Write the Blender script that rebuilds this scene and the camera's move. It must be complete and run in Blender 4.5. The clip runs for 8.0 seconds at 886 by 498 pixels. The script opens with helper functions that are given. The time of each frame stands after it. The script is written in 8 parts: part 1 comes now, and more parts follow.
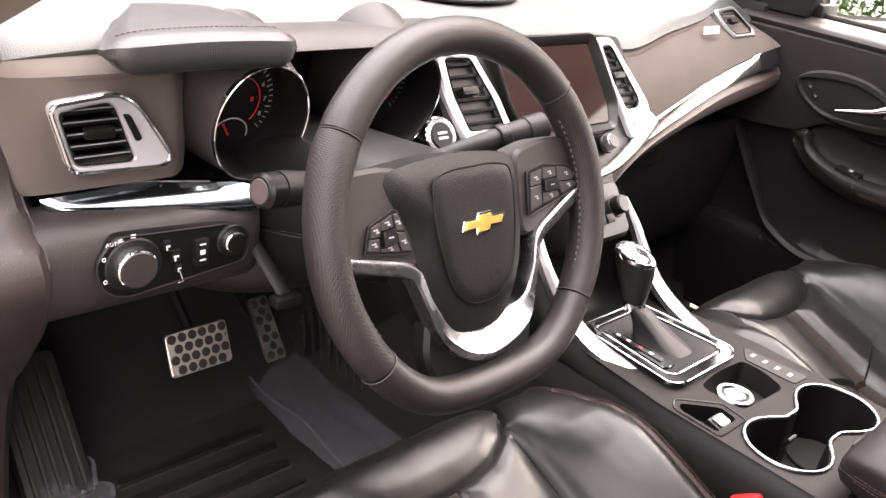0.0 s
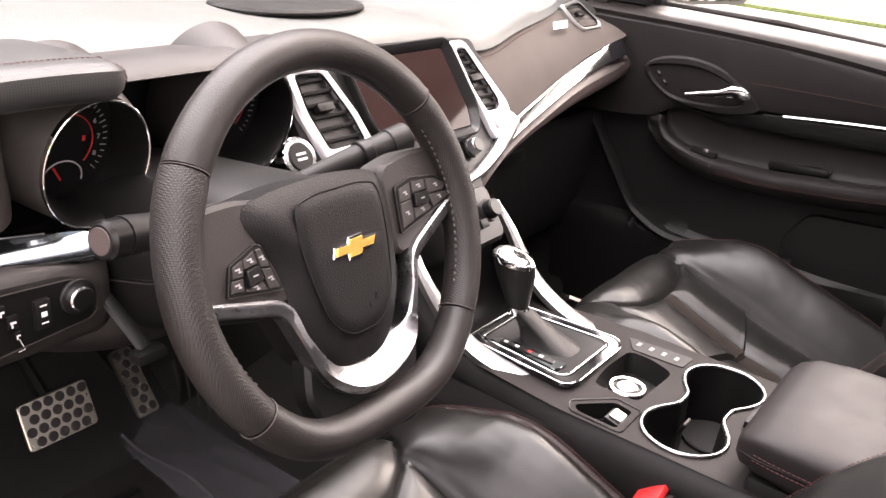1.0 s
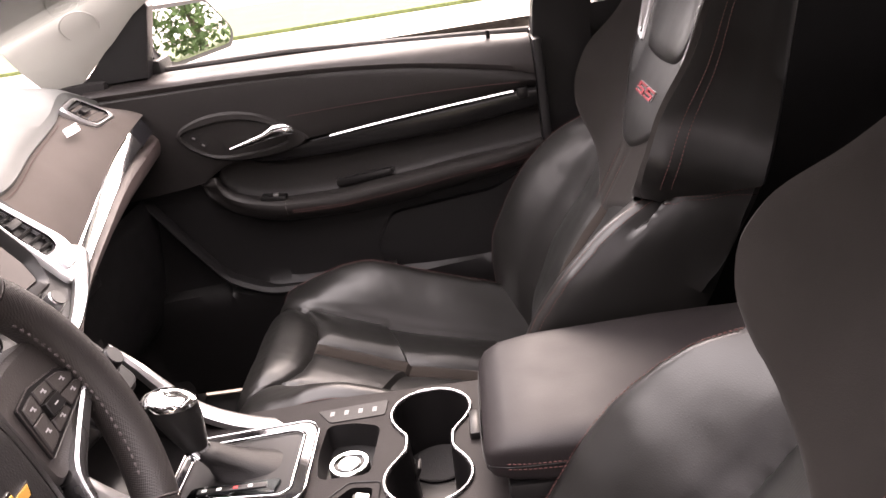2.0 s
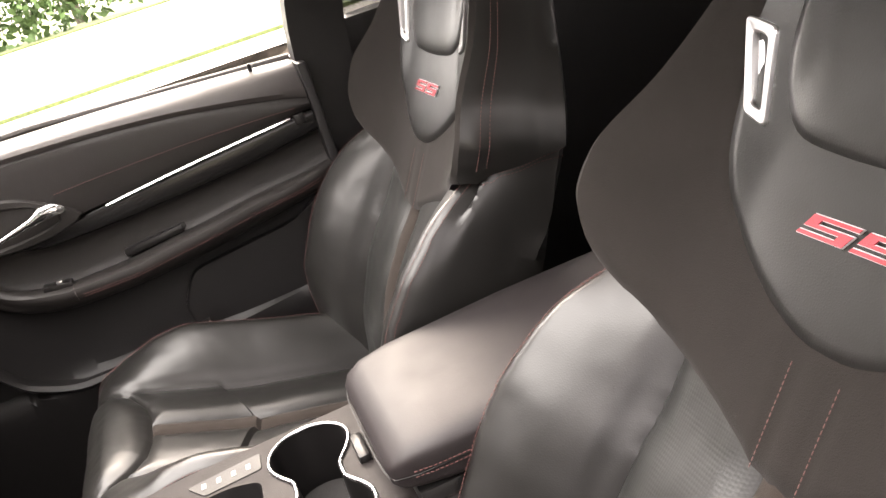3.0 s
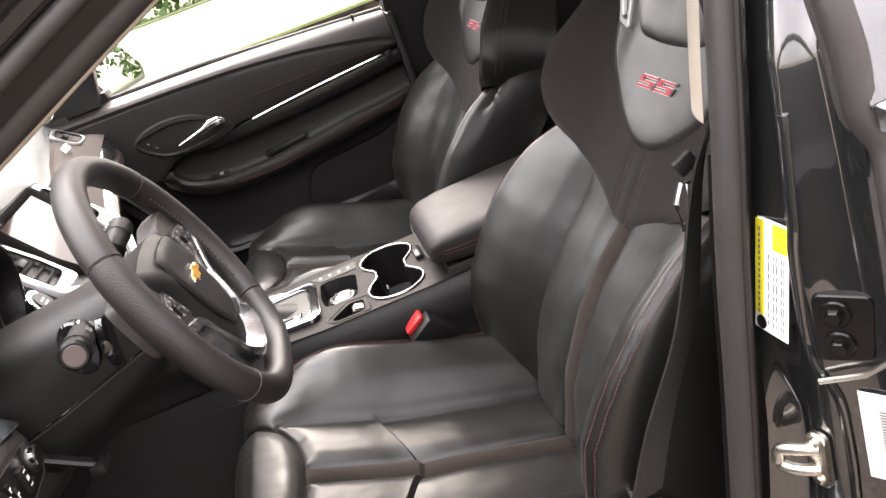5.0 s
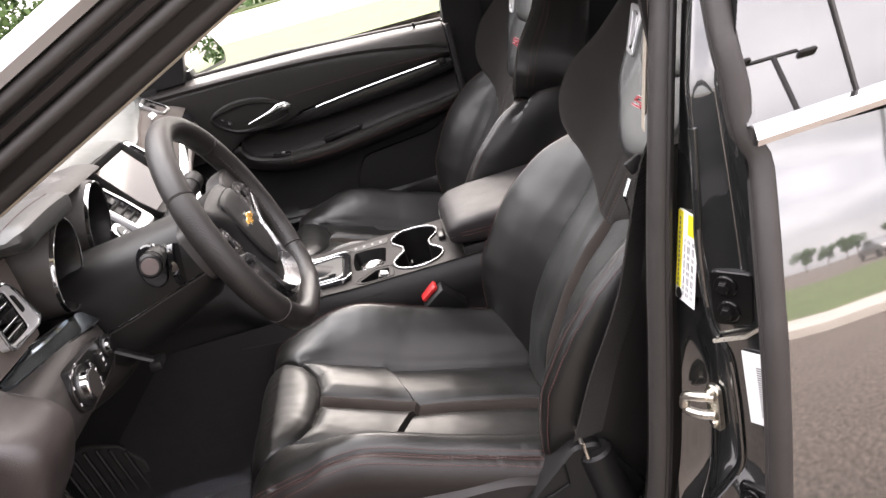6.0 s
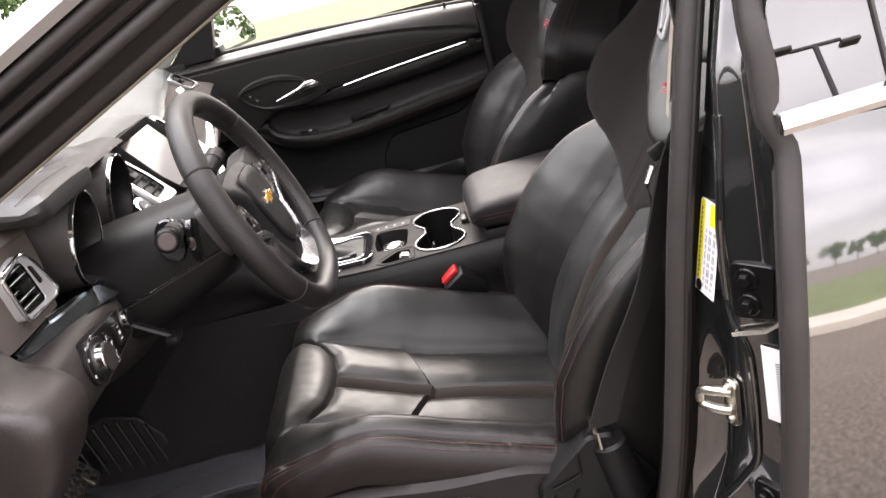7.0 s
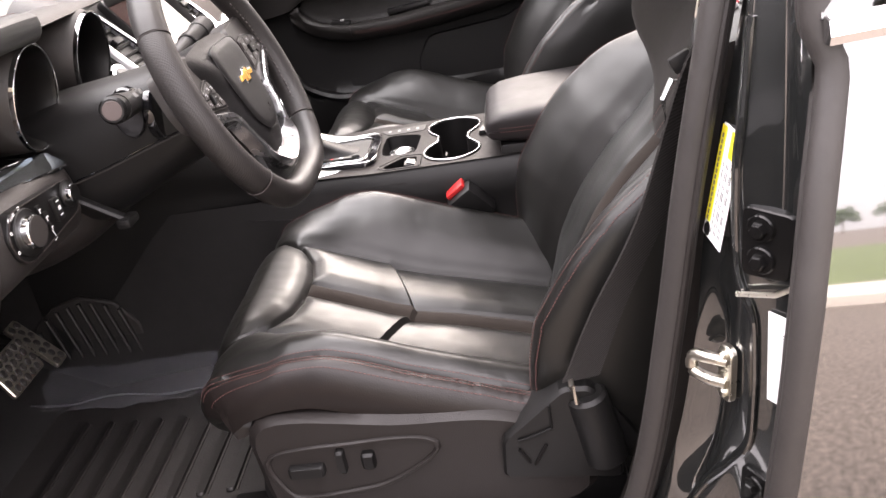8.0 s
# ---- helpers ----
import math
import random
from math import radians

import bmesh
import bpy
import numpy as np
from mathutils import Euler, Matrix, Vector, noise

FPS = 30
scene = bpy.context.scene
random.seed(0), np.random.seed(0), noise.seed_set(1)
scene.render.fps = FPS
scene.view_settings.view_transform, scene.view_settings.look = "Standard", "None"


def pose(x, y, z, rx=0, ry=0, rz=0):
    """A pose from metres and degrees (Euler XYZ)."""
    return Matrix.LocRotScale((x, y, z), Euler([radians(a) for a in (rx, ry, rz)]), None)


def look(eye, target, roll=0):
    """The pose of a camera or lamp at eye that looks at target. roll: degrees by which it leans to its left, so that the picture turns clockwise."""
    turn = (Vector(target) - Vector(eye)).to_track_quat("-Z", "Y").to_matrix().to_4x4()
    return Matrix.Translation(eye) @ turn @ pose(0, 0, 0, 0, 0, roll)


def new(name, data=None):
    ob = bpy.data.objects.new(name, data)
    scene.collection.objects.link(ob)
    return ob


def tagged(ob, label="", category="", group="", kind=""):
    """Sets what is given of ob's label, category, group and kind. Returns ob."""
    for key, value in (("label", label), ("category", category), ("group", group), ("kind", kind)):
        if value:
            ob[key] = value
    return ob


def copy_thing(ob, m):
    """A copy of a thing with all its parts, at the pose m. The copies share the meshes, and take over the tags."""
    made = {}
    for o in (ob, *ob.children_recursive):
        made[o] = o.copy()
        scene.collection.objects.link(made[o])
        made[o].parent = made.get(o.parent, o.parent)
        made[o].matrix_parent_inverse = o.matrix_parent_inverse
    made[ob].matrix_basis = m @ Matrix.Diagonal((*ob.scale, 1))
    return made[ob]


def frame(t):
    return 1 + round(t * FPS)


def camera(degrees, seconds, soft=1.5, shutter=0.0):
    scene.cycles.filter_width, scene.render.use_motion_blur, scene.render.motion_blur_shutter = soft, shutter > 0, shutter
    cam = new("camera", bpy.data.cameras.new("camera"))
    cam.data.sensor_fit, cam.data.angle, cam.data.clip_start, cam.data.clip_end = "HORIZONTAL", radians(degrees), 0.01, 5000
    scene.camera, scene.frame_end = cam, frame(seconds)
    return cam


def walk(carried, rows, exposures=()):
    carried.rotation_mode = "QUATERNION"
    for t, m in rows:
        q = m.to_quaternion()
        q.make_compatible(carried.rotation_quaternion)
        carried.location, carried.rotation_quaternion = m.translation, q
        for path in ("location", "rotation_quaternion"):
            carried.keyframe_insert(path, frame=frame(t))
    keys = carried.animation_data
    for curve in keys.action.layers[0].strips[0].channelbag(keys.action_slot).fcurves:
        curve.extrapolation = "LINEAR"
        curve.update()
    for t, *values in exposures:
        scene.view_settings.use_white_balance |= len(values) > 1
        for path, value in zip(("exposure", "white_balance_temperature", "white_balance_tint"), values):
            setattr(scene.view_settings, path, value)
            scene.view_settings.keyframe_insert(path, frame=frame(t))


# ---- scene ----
K = 1.05  # metres to one unit of the plan
cam = camera(55.0, 8.0)
PATH = [
    (0, (-0.8963, 0.1267, 1.15), (0.3497, 1.3255, 0.3508), 8.26),
    (0.5, (-0.8841, 0.1152, 1.1499), (0.3574, 1.3273, 0.3639), 7.17),
    (1, (-0.8612, 0.1566, 1.1419), (0.575, 1.1576, 0.3914), 5.38),
    (1.5, (-0.8203, 0.2385, 1.1397), (0.8599, 0.7615, 0.4107), -1.12),
    (2, (-0.7894, 0.2709, 1.1538), (0.9795, 0.391, 0.4575), -9.53),
    (2.2, (-0.7698, 0.294, 1.1533), (1.0067, 0.2781, 0.4664), -11.87),
    (3.3, (-0.7696, 0.3613, 1.1286), (0.9198, -0.0936, 0.3755), -18.85),
    (3.5, (-0.8175, 0.372, 1.126), (0.8622, -0.0976, 0.3602), -19.49),
    (4, (-0.998, 0.386, 1.1321), (0.6849, -0.0115, 0.3336), -21.50),
    (4.5, (-1.1412, 0.3954, 1.1593), (0.5774, 0.1421, 0.3779), -22.24),
    (5, (-1.3113, 0.3742, 1.1579), (0.4466, 0.2487, 0.4354), -20.79),
    (5.2, (-1.3894, 0.366, 1.1668), (0.3768, 0.2835, 0.4584), -20.39),
    (6.3, (-1.5363, 0.3401, 1.1697), (0.2527, 0.3348, 0.5156), -14.86),
    (6.5, (-1.5349, 0.3413, 1.1675), (0.2547, 0.3463, 0.5151), -14.81),
    (7, (-1.5199, 0.3279, 1.1623), (0.2571, 0.384, 0.4787), -14.99),
    (7.5, (-1.4924, 0.3012, 1.1081), (0.2425, 0.395, 0.3274), -13.11),
    (8, (-1.3966, 0.2486, 1.0846), (0.3084, 0.4658, 0.2637), -10.48),
]
walk(cam, [(t, look(Vector(eye) * K, Vector(target) * K, roll)) for t, eye, target, roll in PATH],
     [(0.0, 2.8, 7250, 23), (1.0, 2.65, 7300, 24), (2.0, 2.55, 7450, 28), (3.5, 3.65, 7600, 15), (4.0, 3.5, 7550, 17), (4.5, 3.0, 7200, 19), (6.5, 2.2, 6900, 18), (7.0, 2.15, 6900, 18), (7.5, 2.28, 6960, 19), (8.0, 2.7, 7050, 21)])

# ---- daylight: bright overcast ----
world = bpy.data.worlds.new("overcast")
scene.world = world
world.use_nodes = True
wt = world.node_tree
wt.nodes.clear()
w_out = wt.nodes.new("ShaderNodeOutputWorld")
w_bg = wt.nodes.new("ShaderNodeBackground")
w_sky = wt.nodes.new("ShaderNodeTexSky")
w_sky.sky_type, w_sky.sun_disc = "NISHITA", False
w_sky.sun_elevation, w_sky.sun_rotation = radians(38), radians(101)
w_sky.dust_density = 3.0
w_co = wt.nodes.new("ShaderNodeTexCoord")
w_map = wt.nodes.new("ShaderNodeMapping")
w_map.inputs["Scale"].default_value = (1.0, 1.0, 3.0)
w_noise = wt.nodes.new("ShaderNodeTexNoise")
w_noise.inputs["Scale"].default_value, w_noise.inputs["Detail"].default_value = 2.2, 6
w_ramp = wt.nodes.new("ShaderNodeValToRGB")
w_ramp.color_ramp.elements[0].position, w_ramp.color_ramp.elements[0].color = 0.30, (5.0, 5.1, 5.5, 1)
w_ramp.color_ramp.elements[1].position, w_ramp.color_ramp.elements[1].color = 0.70, (11.5, 11.5, 11.8, 1)
w_mix = wt.nodes.new("ShaderNodeMixRGB")
w_mix.inputs[0].default_value = 0.8
wt.links.new(w_co.outputs["Generated"], w_map.inputs[0])
wt.links.new(w_map.outputs[0], w_noise.inputs["Vector"])
wt.links.new(w_noise.outputs["Fac"], w_ramp.inputs[0])
wt.links.new(w_sky.outputs[0], w_mix.inputs[1])
wt.links.new(w_ramp.outputs[0], w_mix.inputs[2])
# an overcast sky is brighter overhead than at the horizon
w_sep = wt.nodes.new("ShaderNodeSeparateXYZ")
w_rise = wt.nodes.new("ShaderNodeMapRange")
w_rise.inputs["To Min"].default_value, w_rise.inputs["To Max"].default_value = 0.60, 1.55
w_mul = wt.nodes.new("ShaderNodeMixRGB")
w_mul.blend_type = "MULTIPLY"
w_mul.inputs[0].default_value = 1.0
wt.links.new(w_co.outputs["Generated"], w_sep.inputs[0])
wt.links.new(w_sep.outputs[2], w_rise.inputs["Value"])
wt.links.new(w_mix.outputs[0], w_mul.inputs[1])
wt.links.new(w_rise.outputs[0], w_mul.inputs[2])
# and the cloud is brighter on the side where the sun stands behind it
w_dot = wt.nodes.new("ShaderNodeVectorMath")
w_dot.operation = "DOT_PRODUCT"
w_dot.inputs[1].default_value = (0.92, -0.02, 0.39)
w_side = wt.nodes.new("ShaderNodeMapRange")
w_side.interpolation_type = "SMOOTHSTEP"
w_side.inputs["From Min"].default_value, w_side.inputs["From Max"].default_value = -1.0, 1.0
w_side.inputs["To Min"].default_value, w_side.inputs["To Max"].default_value = 0.80, 1.60
w_glow = wt.nodes.new("ShaderNodeMixRGB")
w_glow.blend_type = "MULTIPLY"
w_glow.inputs[0].default_value = 1.0
wt.links.new(w_co.outputs["Generated"], w_dot.inputs[0])
wt.links.new(w_dot.outputs["Value"], w_side.inputs["Value"])
wt.links.new(w_mul.outputs[0], w_glow.inputs[1])
wt.links.new(w_side.outputs[0], w_glow.inputs[2])
wt.links.new(w_glow.outputs[0], w_bg.inputs[0])
w_bg.inputs[1].default_value = 0.135
wt.links.new(w_bg.outputs[0], w_out.inputs[0])
sun = new("sun", bpy.data.lights.new("sun", "SUN"))
sun.data.energy, sun.data.angle, sun.data.color = 1.1, radians(48), (1.0, 0.96, 0.91)
sun.matrix_world = look((7.75, -1.5, 6.17), (0, 0, 0))


# ---- materials ----
def node_mat(name, base, rough=0.5, metal=0.0, bump=0.0, bump_scale=200.0, vary=0.15, vary_scale=8.0, kind="noise",
             coat=0.0, spec=0.5, sheen=0.0, rough_vary=0.08, per_object=False, speck=0.0, speck_scale=400.0):
    """A principled material whose colour varies at a coarse scale and whose relief has a fine grain (sizes in repeats per metre)."""
    m = bpy.data.materials.new(name)
    m.use_nodes = True
    t = m.node_tree
    b = t.nodes["Principled BSDF"]
    b.inputs["Metallic"].default_value = metal
    b.inputs["Coat Weight"].default_value = coat
    b.inputs["Coat Roughness"].default_value = 0.04
    b.inputs["Specular IOR Level"].default_value = spec
    b.inputs["Sheen Weight"].default_value = sheen
    b.inputs["Sheen Roughness"].default_value = 0.5
    co = t.nodes.new("ShaderNodeTexCoord")
    n1 = t.nodes.new("ShaderNodeTexNoise")
    n1.inputs["Scale"].default_value, n1.inputs["Detail"].default_value = vary_scale, 5
    t.links.new(co.outputs["Object"], n1.inputs["Vector"])
    mix = t.nodes.new("ShaderNodeMixRGB")
    mix.inputs[1].default_value = (*[c * (1 - vary) for c in base], 1)
    mix.inputs[2].default_value = (*[min(1, c * (1 + vary)) for c in base], 1)
    t.links.new(n1.outputs["Fac"], mix.inputs[0])
    colour = mix.outputs[0]
    if per_object:
        info = t.nodes.new("ShaderNodeObjectInfo")
        hsv = t.nodes.new("ShaderNodeHueSaturation")
        rng = t.nodes.new("ShaderNodeMapRange")
        rng.inputs["To Min"].default_value, rng.inputs["To Max"].default_value = 0.75, 1.25
        t.links.new(info.outputs["Random"], rng.inputs["Value"])
        t.links.new(rng.outputs[0], hsv.inputs["Value"])
        t.links.new(colour, hsv.inputs["Color"])
        colour = hsv.outputs[0]
    if speck:
        grain = t.nodes.new("ShaderNodeTexNoise")
        grain.inputs["Scale"].default_value, grain.inputs["Detail"].default_value = speck_scale, 3
        t.links.new(co.outputs["Object"], grain.inputs["Vector"])
        gr = t.nodes.new("ShaderNodeMapRange")
        gr.inputs["From Min"].default_value, gr.inputs["From Max"].default_value = 0.32, 0.68
        gr.inputs["To Min"].default_value, gr.inputs["To Max"].default_value = 1 - speck, 1 + speck
        t.links.new(grain.outputs["Fac"], gr.inputs["Value"])
        hs = t.nodes.new("ShaderNodeHueSaturation")
        t.links.new(gr.outputs[0], hs.inputs["Value"])
        t.links.new(colour, hs.inputs["Color"])
        colour = hs.outputs[0]
    t.links.new(colour, b.inputs["Base Color"])
    rr = t.nodes.new("ShaderNodeMapRange")
    rr.inputs["To Min"].default_value, rr.inputs["To Max"].default_value = max(0, rough - rough_vary), min(1, rough + rough_vary)
    n2 = t.nodes.new("ShaderNodeTexNoise")
    n2.inputs["Scale"].default_value, n2.inputs["Detail"].default_value = vary_scale * 3.7, 4
    t.links.new(co.outputs["Object"], n2.inputs["Vector"])
    t.links.new(n2.outputs["Fac"], rr.inputs["Value"])
    t.links.new(rr.outputs[0], b.inputs["Roughness"])
    if bump:
        if kind == "leather":
            g = t.nodes.new("ShaderNodeTexVoronoi")
            g.feature = "DISTANCE_TO_EDGE"
            g.inputs["Scale"].default_value = bump_scale
            height = g.outputs["Distance"]
        elif kind == "holes":
            g = t.nodes.new("ShaderNodeTexVoronoi")
            g.inputs["Scale"].default_value, g.inputs["Randomness"].default_value = bump_scale, 0.0
            height = g.outputs["Distance"]
        elif kind == "ribs":
            g = t.nodes.new("ShaderNodeTexWave")
            g.bands_direction = "DIAGONAL"
            g.inputs["Scale"].default_value = bump_scale
            height = g.outputs["Fac"]
        else:
            g = t.nodes.new("ShaderNodeTexNoise")
            g.inputs["Scale"].default_value, g.inputs["Detail"].default_value = bump_scale, 3
            height = g.outputs["Fac"]
        t.links.new(co.outputs["Object"], g.inputs["Vector"])
        bp = t.nodes.new("ShaderNodeBump")
        bp.inputs["Strength"].default_value, bp.inputs["Distance"].default_value = bump, 0.001
        t.links.new(height, bp.inputs["Height"])
        t.links.new(bp.outputs[0], b.inputs["Normal"])
    return m


LEATHER = node_mat("black_leather", (0.0070, 0.0068, 0.0062), 0.36, spec=0.47, bump=0.12, bump_scale=420, kind="leather", vary=0.25)
LEATHER_PERF = node_mat("ribbed_leather", (0.0100, 0.0104, 0.0095), 0.42, spec=0.5, bump=0.14, bump_scale=330, kind="holes", vary=0.25)
WHEEL_LEATHER = node_mat("wheel_leather", (0.0135, 0.0118, 0.0112), 0.42, bump=0.35, bump_scale=520, kind="leather")
WHEEL_PERF = node_mat("perforated_leather", (0.0140, 0.0120, 0.0114), 0.45, bump=0.5, bump_scale=620, kind="holes")
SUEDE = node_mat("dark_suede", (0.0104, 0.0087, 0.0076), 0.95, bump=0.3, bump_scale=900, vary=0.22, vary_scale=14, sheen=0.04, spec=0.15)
LEATHER_BROWN = node_mat("brown_black_leather", (0.0100, 0.0074, 0.0068), 0.42, spec=0.36, bump=0.18, bump_scale=380, kind="leather", vary=0.3, vary_scale=30)
STRIP_SUEDE = node_mat("brown_strip_suede", (0.021, 0.0165, 0.0138), 0.92, bump=0.3, bump_scale=900, vary=0.2, vary_scale=20, sheen=0.04, spec=0.15)
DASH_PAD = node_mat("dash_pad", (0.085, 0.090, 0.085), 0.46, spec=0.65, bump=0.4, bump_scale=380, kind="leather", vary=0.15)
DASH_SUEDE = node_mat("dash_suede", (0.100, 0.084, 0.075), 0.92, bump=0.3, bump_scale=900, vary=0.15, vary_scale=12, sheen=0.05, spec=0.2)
PLASTIC = node_mat("dark_plastic", (0.0060, 0.0057, 0.0057), 0.46, spec=0.3, bump=0.25, bump_scale=600, vary=0.15)
PLASTIC_BROWN = node_mat("brown_black_plastic", (0.0125, 0.0102, 0.0096), 0.50, spec=0.35, bump=0.3, bump_scale=450, kind="leather", vary=0.15)
TRIM_BROWN = node_mat("mauve_brown_plastic", (0.075, 0.057, 0.054), 0.50, bump=0.3, bump_scale=450, kind="leather", vary=0.15)
DOOR_VINYL = node_mat("door_vinyl", (0.0112, 0.0100, 0.0094), 0.52, spec=0.25, bump=0.4, bump_scale=380, kind="leather", vary=0.15)
PLASTIC_SMOOTH = node_mat("smooth_black_plastic", (0.0055, 0.0052, 0.0052), 0.32, spec=0.28, vary=0.1)
CONSOLE_SKIN = node_mat("console_skin", (0.0100, 0.0080, 0.0077), 0.55, spec=0.14, bump=0.3, bump_scale=450, kind="leather", vary=0.15)
ARM_LEATHER = node_mat("armrest_leather", (0.0125, 0.0102, 0.0105), 0.50, spec=0.26, bump=0.15, bump_scale=420, kind="leather", vary=0.2)
BAND_GLOSS = node_mat("door_band_gloss", (0.005, 0.0048, 0.0048), 0.20, spec=0.28, vary=0.05, rough_vary=0.03)
YOKE_SILVER = node_mat("yoke_silver", (0.40, 0.40, 0.41), 0.27, metal=1.0, vary=0.04, rough_vary=0.04)
GLOSS = node_mat("gloss_black", (0.006, 0.006, 0.007), 0.08, coat=1.0, vary=0.05, rough_vary=0.03)
CHROME = node_mat("chrome", (0.86, 0.87, 0.88), 0.10, metal=1.0, vary=0.03, rough_vary=0.04)
SATIN = node_mat("satin_silver", (0.62, 0.62, 0.62), 0.30, metal=1.0, vary=0.05, rough_vary=0.06)
SILVER_PAINT = node_mat("silver_paint", (0.60, 0.60, 0.61), 0.34, metal=0.5, vary=0.03, rough_vary=0.02)
RUBBER = node_mat("seal_rubber", (0.021, 0.0180, 0.0168), 0.58, bump=0.35, bump_scale=160, vary=0.35, vary_scale=22)
MAT_RUBBER = node_mat("mat_rubber", (0.016, 0.0138, 0.0130), 0.70, bump=0.3, bump_scale=300, vary=0.3, vary_scale=12)
MAT_RIB = node_mat("polished_mat_rubber", (0.010, 0.0088, 0.0084), 0.45, bump=0.2, bump_scale=300, vary=0.3, vary_scale=12)
CARPET = node_mat("black_carpet", (0.010, 0.0090, 0.0088), 0.98, bump=0.9, bump_scale=900, vary=0.35, vary_scale=30)
BELT = node_mat("belt_webbing", (0.0135, 0.0112, 0.0104), 0.75, bump=0.9, bump_scale=260, kind="ribs")
RED_THREAD = node_mat("red_thread", (0.088, 0.036, 0.032), 0.8, vary=0.2, vary_scale=60)
GREY_THREAD = node_mat("dark_thread", (0.06, 0.05, 0.05), 0.8, vary=0.2, vary_scale=60)
DIAL_PRINT = node_mat("dial_print", (0.30, 0.30, 0.31), 0.5, vary=0.05)
RED = node_mat("red_plastic", (0.48, 0.022, 0.022), 0.4, vary=0.1)
GOLD = node_mat("gold_badge", (0.78, 0.42, 0.10), 0.28, metal=0.7, bump=0.3, bump_scale=500, vary=0.08)
WHITE = node_mat("white_print", (0.75, 0.75, 0.75), 0.5, vary=0.05)
GREY_PRINT = node_mat("grey_print", (0.15, 0.15, 0.15), 0.5, vary=0.1)
YELLOW = node_mat("yellow_label", (0.82, 0.72, 0.03), 0.45, vary=0.04)
PAD_GRAIN = node_mat("airbag_grain", (0.0070, 0.0064, 0.0066), 0.46, spec=0.26, bump=0.4, bump_scale=420, kind="leather", vary=0.2)
END_BROWN = node_mat("brown_black_trim", (0.024, 0.019, 0.018), 0.40, bump=0.3, bump_scale=450, kind="leather", vary=0.15)
PILLAR_GREY = node_mat("pale_pillar_trim", (0.40, 0.40, 0.36), 0.75, bump=0.2, bump_scale=500, vary=0.06)
BEIGE = node_mat("beige_trim", (0.33, 0.29, 0.235), 0.7, bump=0.2, bump_scale=500, vary=0.06)
HEADLINER = node_mat("grey_headliner", (0.42, 0.39, 0.36), 0.9, bump=0.3, bump_scale=700, vary=0.06)
PAINT = node_mat("dark_metallic_paint", (0.010, 0.011, 0.011), 0.40, metal=0.3, coat=1.0, vary=0.1)
PAINT.node_tree.nodes["Principled BSDF"].inputs["Coat IOR"].default_value = 3.0
PAINT_FLAT = node_mat("jamb_paint", (0.010, 0.011, 0.011), 0.35, metal=0.3, coat=1.0, bump=0.04, bump_scale=40, vary=0.15)
PAINT_FLAT.node_tree.nodes["Principled BSDF"].inputs["Coat IOR"].default_value = 2.2
STEEL = node_mat("zinc_steel", (0.62, 0.59, 0.52), 0.30, metal=1.0, vary=0.15, vary_scale=60, bump=0.2, bump_scale=300)
MIRROR = node_mat("mirror_silver", (0.9, 0.92, 0.92), 0.01, metal=1.0, vary=0.0, rough_vary=0.0)
DARK_CHROME = node_mat("smoked_chrome", (0.26, 0.29, 0.31), 0.07, metal=1.0, vary=0.04, rough_vary=0.03)
EMBLEM_RED = node_mat("embroidered_red", (0.30, 0.035, 0.045), 0.8, bump=0.4, bump_scale=900, vary=0.2, vary_scale=80)
# the mottled red base paints a reddish reflection onto the dark screen
SCREEN = node_mat("screen_red_reflection", (0.024, 0.0135, 0.0125), 0.07, spec=0.09, vary=0.45, vary_scale=7, rough_vary=0.02)
POD = node_mat("dial_pod_vinyl", (0.0205, 0.0176, 0.0164), 0.50, bump=0.3, bump_scale=420, kind="leather", vary=0.15)
ASPHALT = node_mat("asphalt", (0.110, 0.088, 0.070), 0.9, bump=0.6, bump_scale=90, vary=0.3, vary_scale=1.2, speck=0.5, speck_scale=42)
PAVE = node_mat("pale_concrete", (0.46, 0.42, 0.37), 0.9, bump=0.4, bump_scale=60, vary=0.15, vary_scale=1.5)
GRASS = node_mat("grass", (0.085, 0.11, 0.035), 0.95, bump=0.6, bump_scale=80, vary=0.35, vary_scale=2, speck=0.4, speck_scale=30)
FOLIAGE = node_mat("foliage", (0.055, 0.10, 0.028), 0.85, vary=0.5, vary_scale=1.2)
BARK = node_mat("bark", (0.10, 0.08, 0.06), 0.95, bump=0.6, bump_scale=60, vary=0.3)
POLE = node_mat("dark_pole", (0.05, 0.05, 0.055), 0.5, vary=0.1)


def glass_mat(name, tint):
    m = bpy.data.materials.new(name)
    m.use_nodes = True
    b = m.node_tree.nodes["Principled BSDF"]
    b.inputs["Base Color"].default_value = (*tint, 1)
    b.inputs["Roughness"].default_value = 0.0
    b.inputs["IOR"].default_value = 1.45
    b.inputs["Transmission Weight"].default_value = 1.0
    return m


